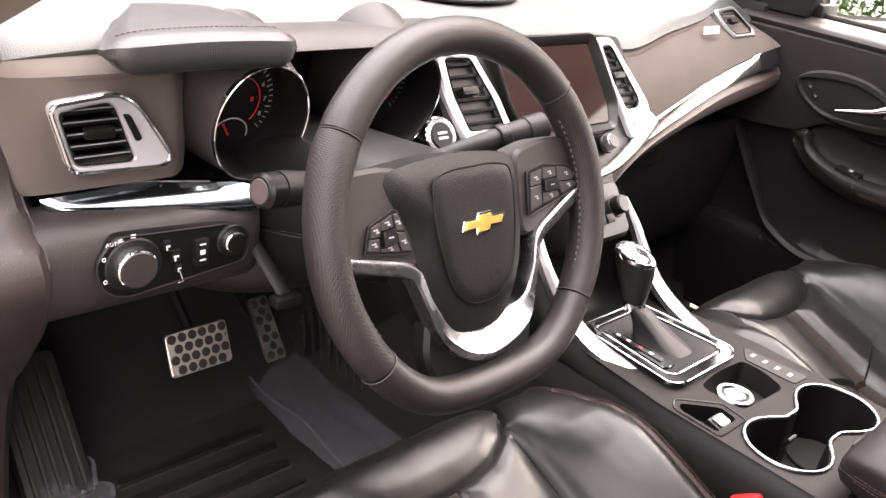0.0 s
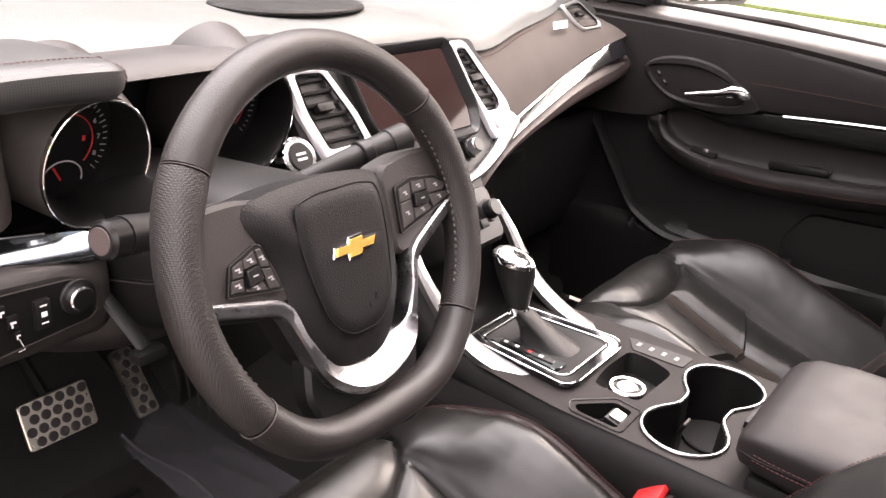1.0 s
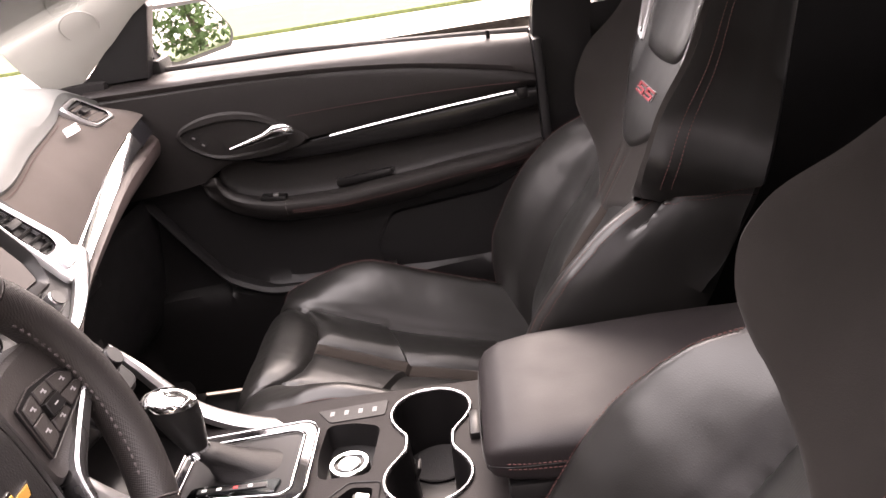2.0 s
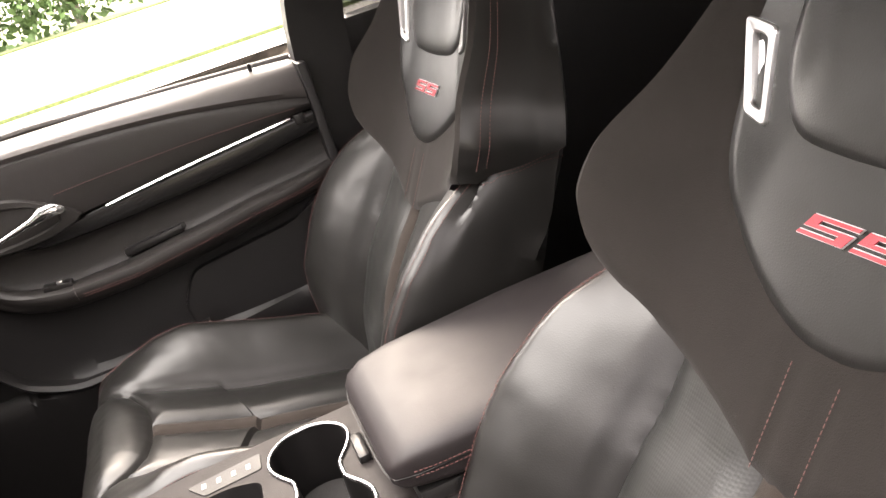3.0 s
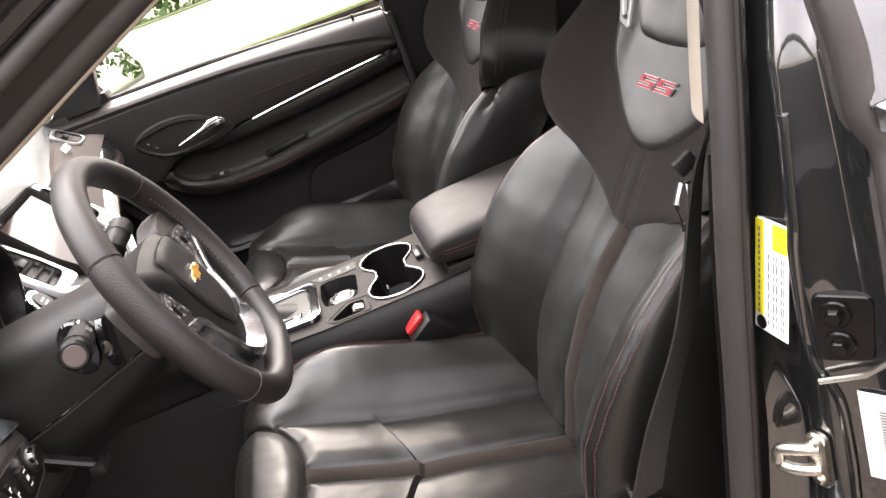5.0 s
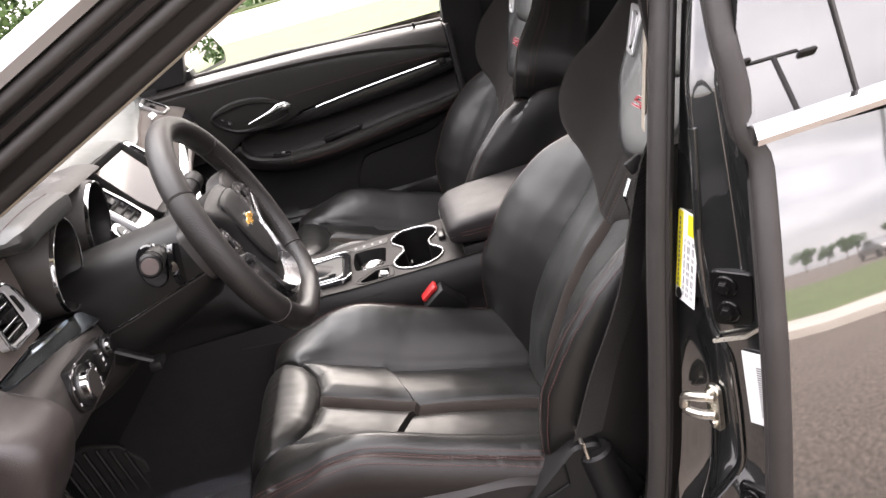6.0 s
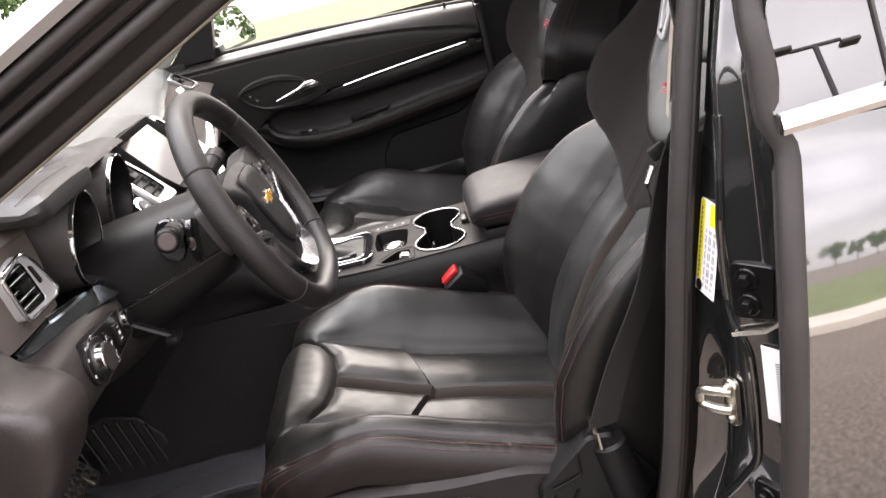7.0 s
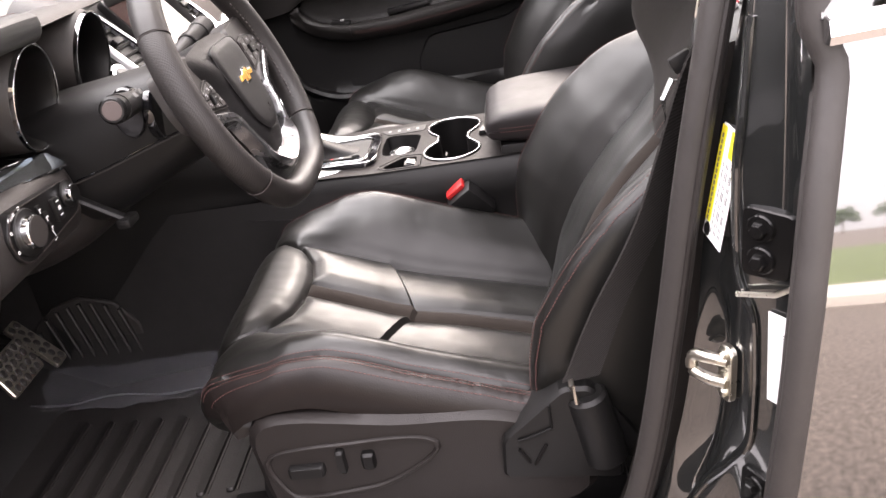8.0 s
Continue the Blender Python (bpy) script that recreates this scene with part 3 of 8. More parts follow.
def seat_cushion(seat, xc, dy):
    # middle line from the rear, over the front edge and down
    mid = spline([(0.20, 0.435, 0), (0.25, 0.450, 0), (0.362, 0.481, 0), (0.434, 0.501, 0), (0.50, 0.529, 0), (0.565, 0.5555, 0), (0.60, 0.569, 0),
                  (0.632, 0.572, 0), (0.655, 0.561, 0), (0.669, 0.538, 0), (0.671, 0.510, 0), (0.660, 0.488, 0), (0.635, 0.474, 0)], 240)
    run = np.concatenate(([0.0], np.cumsum([(q - p).length for p, q in zip(mid, mid[1:])])))
    my, mz = np.array([p.x for p in mid]), np.array([p.y for p in mid])
    ty, tz = np.gradient(my, run), np.gradient(mz, run)
    top_y = my[run < 0.46]
    a_of = lambda y: float(np.interp(y, top_y, run[:len(top_y)]))
    front, vee, end = a_of(0.574), a_of(0.434), float(run[-1])
    # rows of the grid follow the seams across the cushion
    cuts = ((lambda u: 0.0), (lambda u: vee + 0.38 * min(u, 0.126)), (lambda u: float(np.interp(u, (0, 0.035, 0.075, 0.110, 0.136, 0.152, 0.165), (front, front + 0.001, front + 0.009, front + 0.027, front + 0.055, front + 0.085, front + 0.13)))), (lambda u: end))
    counts = (56, 44, 70)
    rows = [(k, i / c) for k, c in enumerate(counts) for i in range(c)] + [(2, 1.0)]
    cols = np.concatenate((np.linspace(0, 0.0165, 4), np.linspace(0.0165, 0.126, 26)[1:], np.linspace(0.126, 1.0, 100)[1:]))
    nc = len(cols)
    n = len(rows)
    m = 2 * nc - 1
    pos, U, A = np.zeros((n, m, 3)), np.zeros((n, m)), np.zeros((n, m))
    lifted = np.zeros((n, m))
    dense_v = np.linspace(0, 1, 220)
    shapes = []
    for a in np.linspace(0, end, 120):
        B = interp(a, (0.0, 0.06, 0.16, 0.26, 0.33, 0.38, 0.42, 0.46, 0.50, 0.62), (0.052, 0.058, 0.066, 0.072, 0.068, 0.048, 0.016, -0.004, -0.010, -0.010))
        u, h = section([(0, 0), (0.07, 0.001), (0.123, -0.001), (0.143, 0.26 * B), (0.170, 0.66 * B), (0.207, 0.98 * B), (0.236, 0.92 * B), (0.2520, B - 0.018), (0.260, B - 0.040), (0.258, B - 0.070)], dense_v)
        f1 = float(np.interp(0.126, u[:150], dense_v[:150]))
        vv = np.where(cols <= 0.126, cols / 0.126 * f1, f1 + (cols - 0.126) / 0.874 * (1 - f1))
        shapes.append((np.interp(vv, dense_v, u), np.interp(vv, dense_v, h)))
    SU, SH = np.array([q[0] for q in shapes]), np.array([q[1] for q in shapes])
    grid_a = np.linspace(0, end, 120)
    for i, (k, f) in enumerate(rows):
        for c in range(nc):
            u0 = float(np.interp(cols[c], (0, 0.126, 0.42, 1), (0, 0.126, 0.232, 0.262)))
            a = cuts[k](u0) * (1 - f) + cuts[k + 1](u0) * f
            g = a / end * 119
            g0 = min(118, int(g))
            u = SU[g0, c] * (1 - g + g0) + SU[g0 + 1, c] * (g - g0)
            h = SH[g0, c] * (1 - g + g0) + SH[g0 + 1, c] * (g - g0)
            y, z = np.interp(a, run, my), np.interp(a, run, mz)
            ny, nz = -np.interp(a, run, tz), np.interp(a, run, ty)
            pull = 1.0 - 0.10 * max(0.0, min(1.0, (a - 0.40) / 0.15))
            for j, sg in ((nc - 1 + c, 1), (nc - 1 - c, -1)):
                pos[i, j] = (xc + sg * u * pull, y + ny * h + dy, z + nz * h)
                U[i, j], A[i, j] = sg * u, a
    au = np.abs(U)
    seams = [[(0.0165, 0.0), (0.0165, front)], [(0.0, front), (0.035, front + 0.001), (0.075, front + 0.009), (0.110, front + 0.027), (0.136, front + 0.055), (0.152, front + 0.085), (0.165, front + 0.13)],
             [(0.126, 0.0), (0.126, front + 0.01), (0.122, front + 0.036)], [(0.232, 0.0), (0.232, front + 0.05)]]
    d = np.min([seg_dist(au, A, q) for q in seams], axis=0)
    lift = 0.0075 * (1 - np.exp(-(d / 0.015) ** 2)) - 0.0060 * np.exp(-(d / 0.0028) ** 2)
    # the front half of the seat overlaps the rear one along the chevron
    step = A - (vee + 0.38 * np.minimum(au, 0.126))
    inner = np.clip((0.134 - au) / 0.012, 0, 1)
    lift += inner * np.where(step < -0.0005, -0.0058 * np.exp(-np.abs(step) / 0.028), 0.0030 * np.exp(-step / 0.022))
    wr = np.array([[noise.noise(Vector((pos[i, j, 0] * 26 + xc * 7, pos[i, j, 1] * 26, 0.3))) + 0.7 * noise.noise(Vector((pos[i, j, 0] * 75 + xc * 7, pos[i, j, 1] * 55, 2.3))) for j in range(m)] for i in range(n)])
    fold = np.sin(A * 420 + au * 150 + 2.0 * wr) * np.exp(-((au - 0.240) / 0.016) ** 2) * np.exp(-((A - 0.13) / 0.10) ** 2)
    lift += 0.0006 * wr + 0.0008 * fold
    pos[:, :, 2] += lift * np.where(A < 0.46, 1.0, 0.3)
    pos[:, :, 1] += lift * np.where(A < 0.46, 0.0, 0.9)
    label = np.full((n - 1, m - 1), "insert", dtype=object)
    band = np.array([k for k, f in rows[:-1]])
    colmid = 0.5 * (np.concatenate((cols[:0:-1], cols))[1:] + np.concatenate((cols[:0:-1], cols))[:-1])
    side = np.arange(m - 1) >= nc - 1
    label[band == 0, :] = "rear_insert"
    label[np.ix_(band < 2, colmid < 0.0165)] = "strip"
    label[np.ix_(band < 2, (colmid > 0.126) & side)] = "bolster_r"
    label[np.ix_(band < 2, (colmid > 0.126) & ~side)] = "bolster_l"
    ridge_col = nc - 1 + int(np.argmin(np.abs(U[60, nc - 1:] - 0.234)))
    flank = np.abs(np.arange(m - 1) + 0.5 - (nc - 1)) > ridge_col - (nc - 1)
    label[np.ix_(band < 2, flank & side)] = "flank_r"
    label[np.ix_(band < 2, flank & ~side)] = "flank_l"
    label[band == 2, :] = "thigh"
    edge = float(np.interp(0.165, (0, 0.126, 0.232, 0.262), (0, 0.126, 0.42, 1)))
    label[np.ix_(band == 2, (colmid > edge) & side)] = "bolster_r"
    label[np.ix_(band == 2, (colmid > edge) & ~side)] = "bolster_l"
    bms = split_sheet(pos, label)
    part("front_insert", bms["insert"], LEATHER, seat)
    part("rear_insert", bms["rear_insert"], LEATHER, seat)
    part("centre_strip", bms["strip"], STRIP_SUEDE, seat, "brown suede strip down the cushion")
    part("bolster", bms["bolster_l"], LEATHER, seat)
    part("bolster", bms["bolster_r"], LEATHER, seat)
    part("thigh_pad", bms["thigh"], LEATHER, seat)
    for key in ("flank_l", "flank_r"):
        part("cushion_flank", bms[key], LEATHER_BROWN, seat, "brown-black leather cushion flank")
    for sgn in (-1, 1):
        half_u = [(i, np.abs(U[i, nc - 1:]) if sgn > 0 else np.abs(U[i, nc - 1::-1]), pos[i, nc - 1:] if sgn > 0 else pos[i, nc - 1::-1]) for i in range(2, n)]
        for off in (-0.0060, 0.0030, 0.0080, 0.0170):
            row = []
            for i, us, ps in half_u:
                k = int(np.argmax(us))
                if A[i, nc - 1] > front - 0.01:
                    break
                row.append([float(np.interp(0.234 + off, us[:k + 1], ps[:k + 1, c])) + (0.0007 * sgn, 0, 0.0007)[c] for c in range(3)])
            stitches(spline(row[::3], 120), RED_THREAD, seat, label="dull red stitching")
    # underside and inner shell, so that the cushion is no skin
    shell = box((xc, 0.43 + dy, 0.385), (0.44, 0.40, 0.07), 0.02)
    part("cushion_base", shell, PLASTIC, seat)


def back_frame(a):
    s, c = math.sin(radians(a)), math.cos(radians(a))
    return lambda x, al, h: Vector((x, 0.215 - s * al + c * h, 0.50 + c * al + s * h))


WING_S = (0.25, 0.33, 0.355, 0.385, 0.42, 0.48, 0.54, 0.60, 0.64, 0.665)
WING_W = (0.215, 0.236, 0.262, 0.276, 0.268, 0.235, 0.197, 0.167, 0.145, 0.10)


def wing_section(s):
    W = interp(s, WING_S, WING_W)
    he = interp(s, (0.25, 0.33, 0.38, 0.42, 0.50, 0.60, 0.665), (0.030, 0.036, 0.048, 0.050, 0.032, 0.022, -0.02))
    hc = interp(s, (0.25, 0.34, 0.42, 0.60, 0.665), (0.003, -0.003, -0.009, -0.009, -0.035))
    hb = interp(s, (0.25, 0.5, 0.62, 0.665), (-0.09, -0.085, -0.075, -0.05))
    return [(0, hc), (W * 0.42, hc + 0.001), (W * 0.66, hc + 0.28 * (he - hc)), (W - 0.012, he), (W, he - 0.007), (W + 0.005, he - 0.03), (W, 0.3 * he + 0.7 * hb),
            (W - 0.025, hb), (0, hb - 0.01)]


def wing_h(u, s):
    pts = wing_section(s)[:5]
    return float(np.interp(abs(u), [p[0] for p in pts], [p[1] for p in pts]))


def flank_low(h):
    """Foot of the shoulder panel's flank, which rises towards the rear of the seat."""
    return 0.338 + 0.058 * min(1.0, max(0.0, (0.03 - h) / 0.11))


def seat_back(seat, xc, dy, a):
    B = back_frame(a)
    at = lambda u, s, h: B(xc + u, s, h) + Vector((0, dy, 0))
    # lower shell: the strip, the insert, the bolster up to its stitched edge, and the flank
    n = 104
    v = np.concatenate((np.linspace(0, 0.035, 5), np.linspace(0.035, 0.22, 26)[1:], np.linspace(0.22, 0.45, 30)[1:], np.linspace(0.45, 0.55, 14)[1:], np.linspace(0.55, 1.0, 16)[1:]))
    half = len(v) - 1
    S = np.linspace(-0.05, 0.412, n)
    pos, U, D = np.zeros((n, 2 * half + 1, 3)), np.zeros((n, 2 * half + 1)), np.zeros((n, 2 * half + 1))
    frontal = np.zeros((n, 2 * half + 1))
    for i, s in enumerate(S):
        hc = interp(s, (-0.05, -0.02, 0.045, 0.116, 0.184, 0.245, 0.36), (-0.004, 0.004, 0.020, 0.023, 0.015, 0.002, -0.008))
        hb = interp(s, (-0.05, 0.0, 0.04, 0.08, 0.14, 0.20, 0.24, 0.28, 0.325, 0.352), (0.040, 0.070, 0.088, 0.098, 0.097, 0.088, 0.075, 0.058, 0.025, 0.002)) - 0.012 * max(0.0, (s - 0.352) / 0.06)
        W = interp(s, (-0.05, 0.05, 0.2, 0.28, 0.33, 0.352), (0.232, 0.252, 0.254, 0.246, 0.230, 0.220))
        up = hb - hc
        F = interp(s, (-0.05, 0.05, 0.2, 0.33, 0.412), (0.232, 0.252, 0.254, 0.254, 0.254))
        u, h = knotted_section([(0, hc), (0.0195, hc), (0.08, hc + 0.001), (0.137, hc + 0.002), (0.165, hc + 0.36 * up), (0.195, hc + 0.70 * up), (0.225, hc + 0.92 * up), (W - 0.004, hb),
                                (W + 0.004, hb - 0.007), (W + 0.009, hb - 0.024), (0.5 * (W + F) + 0.011, hb * 0.3), (F + 0.008, -0.05), (F - 0.01, -0.095), (0, -0.11)], v, {1: 0.035, 3: 0.22, 7: 0.45})
        U[i] = np.concatenate((-u[:0:-1], u))
        D[i] = np.concatenate((h[:0:-1], h))
        frontal[i] = np.abs(np.concatenate((-v[:0:-1], v)))
    SS = np.repeat(S[:, None], 2 * half + 1, axis=1)
    au = np.abs(U)
    ridge = frontal < 0.44
    seams = [[(0.0195, -0.05), (0.0195, 0.30)], [(0.137, -0.05), (0.137, 0.30)]]
    d = np.min([seg_dist(au, SS, q) for q in seams], axis=0)
    lift = np.where(ridge, 0.006 * (1 - np.exp(-(d / 0.016) ** 2)) - 0.0045 * np.exp(-(d / 0.0032) ** 2), 0.005)
    d2 = np.abs(frontal - 0.456)
    lift -= 0.0028 * np.exp(-(d2 / 0.007) ** 2)
    for i in range(n):
        for j in range(2 * half + 1):
            lift_ij = lift[i, j] + 0.0012 * noise.noise(Vector((U[i, j] * 20 + xc * 9, S[i] * 20, 1.7))) + 0.0004 * noise.noise(Vector((U[i, j] * 65 + xc * 9, S[i] * 48, 4.7)))
            pos[i, j] = at(U[i, j], S[i], D[i, j] + lift_ij)
    fu = 0.25 * (U[1:, 1:] + U[1:, :-1] + U[:-1, 1:] + U[:-1, :-1])
    ff = 0.5 * (frontal[1:, 1:] + frontal[:-1, :-1])
    label = np.full(fu.shape, "insert", dtype=object)
    label[ff < 0.035] = "strip"
    label[(ff > 0.22) & (fu > 0)] = "bolster_r"
    label[(ff > 0.22) & (fu < 0)] = "bolster_l"
    label[(ff > 0.456) & (fu > 0)] = "side_r"
    label[(ff > 0.456) & (fu < 0)] = "side_l"
    label[ff > 0.78] = "shell"
    bms = split_sheet(pos, label)
    part("back_insert", bms["insert"], LEATHER_PERF, seat, "finely ribbed black leather insert")
    part("centre_strip", bms["strip"], STRIP_SUEDE, seat, "brown suede strip down the backrest")
    for key in ("bolster_r", "bolster_l"):
        part("back_bolster", bms[key], LEATHER, seat)
    for key in ("side_r", "side_l"):
        part("back_side_panel", bms[key], LEATHER, seat)
    part("back_shell", bms["shell"], PLASTIC, seat)
    for sign in (-1, 1):
        for f in (0.447, 0.464):
            row = []
            for i in range(4, n - 6):
                side = [j for j in range(2 * half + 1) if U[i, j] * sign > 0]
                j = min(side, key=lambda q: abs(frontal[i, q] - f))
                row.append(Vector(pos[i, j]) + Vector((sign * 0.0008, 0.0008, 0.0004)))
            stitches(row, RED_THREAD, seat, label="dull red stitching")
        # double seam where the flank meets the shoulder panel
        for drop in (0.008, 0.014):
            cols_ = [j for j in range(2 * half + 1) if U[1, j] * sign > 0 and 0.50 < frontal[1, j] < 0.74]
            row = []
            for j in cols_:
                i = min(range(n), key=lambda q: abs(S[q] - flank_low(D[q, j]) + drop))
                row.append(Vector(pos[i, j]) + Vector((sign * 0.0012, 0, 0.0003)))
            stitches(spline([tuple(p) for p in row], 60), RED_THREAD, seat, label="dull red stitching")
    # suede shoulder wings, over the lower shell
    n, half = 64, 60
    v = np.linspace(0, 1, half + 1)

    table_s = np.linspace(0.25, 0.665, 84)
    table_v = np.linspace(0, 1, 121)
    table = [section(wing_section(q), table_v) for q in table_s]

    def wing_point(vv, r):
        s = 0.3
        for _ in range(4):
            u, h = table[int(round((s - 0.25) / 0.005))]
            u, h = float(np.interp(abs(vv), table_v, u)), float(np.interp(abs(vv), table_v, h))
            low = 0.246 + max(0.0, min(u, 0.27) - 0.02) * 0.40
            if abs(vv) > 0.45:
                low = flank_low(h)
            s = low + r * (0.665 - low)
        f = (s - 0.25) / 0.005
        k = min(82, int(f))
        u, h = ((1 - f + k) * np.interp(abs(vv), table_v, table[k][c]) + (f - k) * np.interp(abs(vv), table_v, table[k + 1][c]) for c in (0, 1))
        return math.copysign(float(u), vv), s, float(h)

    grid = np.array([[wing_point(vv, r) for vv in np.concatenate((-v[:0:-1], v))] for r in np.linspace(0, 1, n)])
    pos = np.zeros(grid.shape)
    for i in range(n):
        for j in range(grid.shape[1]):
            u, s, h = grid[i, j]
            edge = math.exp(-((s - grid[0, j, 1]) / 0.006) ** 2)
            groove = 0.0032 * math.exp(-((abs(u) - 0.0175) / 0.0028) ** 2) if s < 0.36 else 0.0
            h += 0.008 - 0.007 * edge - groove if abs(v[abs(j - half)]) < 0.6 else 0.0
            pos[i, j] = at(u, s, h)
    lab = np.full((n - 1, grid.shape[1] - 1), "wing", dtype=object)
    fv = np.abs(np.concatenate((-v[:0:-1], v)))
    fv = 0.5 * (fv[1:] + fv[:-1])
    lab[:, fv > 0.425] = "side"
    bms = split_sheet(pos, lab)
    wing = part("shoulder_panel", bms["wing"], SUEDE, seat, "brown-grey suede shoulder panel")
    part("headrest_side", bms["side"], LEATHER, seat)
    for sign in (-1, 1):
        stitches([at(sign * 0.0215, s, wing_h(0.02, s) + 0.0085) for s in np.linspace(0.250, 0.335, 30)], RED_THREAD, wing, w=0.0003)
        j = [k for k in range(grid.shape[1]) if grid[40, k, 0] * sign > 0]
        for f in (0.445, 0.468):
            jj = min(j, key=lambda q: abs(abs((np.concatenate((-v[:0:-1], v)))[q]) - f))
            stitches([Vector(pos[i, jj]) + Vector((sign * 0.001, 0, 0)) for i in range(2, n - 8)], RED_THREAD, wing)

    # padded bib and head pad
    def pad(name, outline, base, bulge, mat, mid):
        loop = spline([(p[0], p[1], 0) for p in outline] + [(-p[0], p[1], 0) for p in outline[-2:0:-1]], 72, closed=True)
        c = Vector((0, mid, 0))
        bm = bmesh.new()
        rings = []
        for k in range(1, 17):
            r = k / 16
            ring = []
            for p in loop:
                q = c + (p - c) * r
                h = wing_h(q.x, q.y) + base + bulge * (1 - r ** 6) ** 0.6 - (0.012 if k == 16 else 0)
                ring.append(bm.verts.new(at(q.x, q.y, h)))
            rings.append(ring)
        mid_v = bm.verts.new(at(0, mid, wing_h(0, mid) + base + bulge))
        m = len(loop)
        for i in range(m):
            bm.faces.new((mid_v, rings[0][i], rings[0][(i + 1) % m]))
            for p, q in zip(rings, rings[1:]):
                bm.faces.new((p[i], p[(i + 1) % m], q[(i + 1) % m], q[i]))
        return part(name, bm, mat, seat, sharp=60)

    pad("upper_back_pad", [(0, 0.336), (0.035, 0.341), (0.078, 0.361), (0.122, 0.394), (0.146, 0.43), (0.156, 0.48), (0.154, 0.55), (0.132, 0.61), (0.08, 0.645), (0, 0.652)],
        0.006, 0.008, LEATHER, 0.48)
    pad("head_pad", [(0, 0.461), (0.05, 0.463), (0.088, 0.470), (0.109, 0.495), (0.118, 0.54), (0.112, 0.60), (0.085, 0.645), (0, 0.660)], 0.008, 0.013, LEATHER, 0.56)
    # silver belt slots
    for sign in (-1, 1):
        corners = [(0.126, 0.546), (0.149, 0.551), (0.136, 0.482), (0.113, 0.474)]
        hole = [(0.131, 0.538), (0.142, 0.541), (0.130, 0.489), (0.120, 0.485)]
        o = [at(sign * p.x, p.y, wing_h(p.x, p.y) + 0.0165) for p in rounded(corners, 0.006)]
        i = [at(sign * p.x, p.y, wing_h(p.x, p.y) + 0.0165) for p in rounded(hole, 0.004)]
        nrm = B(0, 0, 1) - B(0, 0, 0)
        fr = part("belt_slot", rim(o, i, nrm, 0.01), SATIN, seat, "silver belt slot frame")
        part("slot_floor", plate([p - nrm * 0.006 for p in i], nrm, 0.004), SILVER_PAINT, fr)
    # emblem: two slanted red marks edged in silver
    emblem = Plane(at(0.004, 0.42, wing_h(0, 0.42) + 0.0150), (-1, 0, 0), B(0, 1, 0) - B(0, 0, 0))
    for gx in (-0.027, 0.027):
        mark = part("emblem", emblem_mark(emblem, gx * 0.88, 0.0, 0.042, 0.0165, 0.0012), SILVER_PAINT, seat, "embroidered red and silver emblem")
        part("emblem_fill", emblem_mark(emblem, gx * 0.88, 0.0, 0.042, 0.0165, 0.0022, 0.0005), EMBLEM_RED, mark, "red fill")
    return at


def emblem_mark(pl, cx, cy, w, h, lift, inset=0.0):
    """A slanted zigzag bar, thinned all round by the inset."""
    t, i = 0.23, inset
    k = [(-0.5, 0.5, 1, -1), (0.5, 0.5, -1, -1), (0.5, 0.5 - t, -1, 1), (-0.5 + t, 0.5 - t, 1, 1), (-0.5 + t, t / 2, 1, -1), (0.5, t / 2, -1, -1),
         (0.5, -0.5, -1, 1), (-0.5, -0.5, 1, 1), (-0.5, -0.5 + t, 1, -1), (0.5 - t, -0.5 + t, -1, -1), (0.5 - t, -t / 2, -1, 1), (-0.5, -t / 2, 1, 1)]
    pts = []
    for a, b, sx, sy_ in k:
        # re-entrant corners move the other way
        y = cy + b * h + sy_ * i
        pts.append((cx + a * w + sx * i + 0.75 * (y - cy), y))
    n = pl.n
    return loft([[pl.P(a, b, lift - 0.0015) for a, b in pts], [pl.P(a, b, lift) for a, b in pts]])


def seat_valance(seat, xc, dy, side, controls):
    """Plastic side cover of the seat base with, on the driver's, its power switches."""
    pl = Plane((xc + side * 0.268, 0.45 + dy, 0.46), (0, side, 0), (0, 0, 1))
    conv = lambda y, z: ((y - 0.45) * side, z - 0.46)
    ring = [conv(*p) for p in ((0.590, 0.533), (0.603, 0.46), (0.59, 0.40), (0.55, 0.375), (0.30, 0.375), (0.22, 0.40), (0.24, 0.46), (0.305, 0.510), (0.45, 0.526))]
    loop = pl.loop([(p.x, p.y) for p in spline([(a, b, 0) for a, b in ring], 60, closed=True)])
    cover = part("side_cover", plate(loop, pl.n, 0.05, 0.010), PLASTIC_BROWN, seat, "grained dark plastic seat side cover")
    if controls:
        ro = [conv(*p) for p in ((0.585, 0.490), (0.580, 0.440), (0.555, 0.425), (0.46, 0.432), (0.39, 0.475), (0.405, 0.497), (0.48, 0.500))]
        o = spline([(a, b, 0) for a, b in ro], 48, closed=True)
        c = centre(o)
        i = [p + (c - p).normalized() * 0.007 for p in o]
        part("switch_surround", rim(pl.loop(o, 0.004), pl.loop(i, 0.004), pl.n, 0.008, bevel=0.002), PLASTIC_BROWN, cover)
        for (y0, y1, z0, z1, mat) in ((0.523, 0.565, 0.459, 0.474, PLASTIC), (0.497, 0.507, 0.460, 0.492, PLASTIC), (0.463, 0.478, 0.463, 0.485, PLASTIC_SMOOTH)):
            a, b = conv(y0, z0), conv(y1, z1)
            lp = rounded([(a[0], a[1]), (b[0], a[1]), (b[0], b[1]), (a[0], b[1])], 0.004)
            part("seat_switch", plate(pl.loop([(p.x, p.y) for p in lp], 0.010), pl.n, 0.012, 0.003), mat, cover)


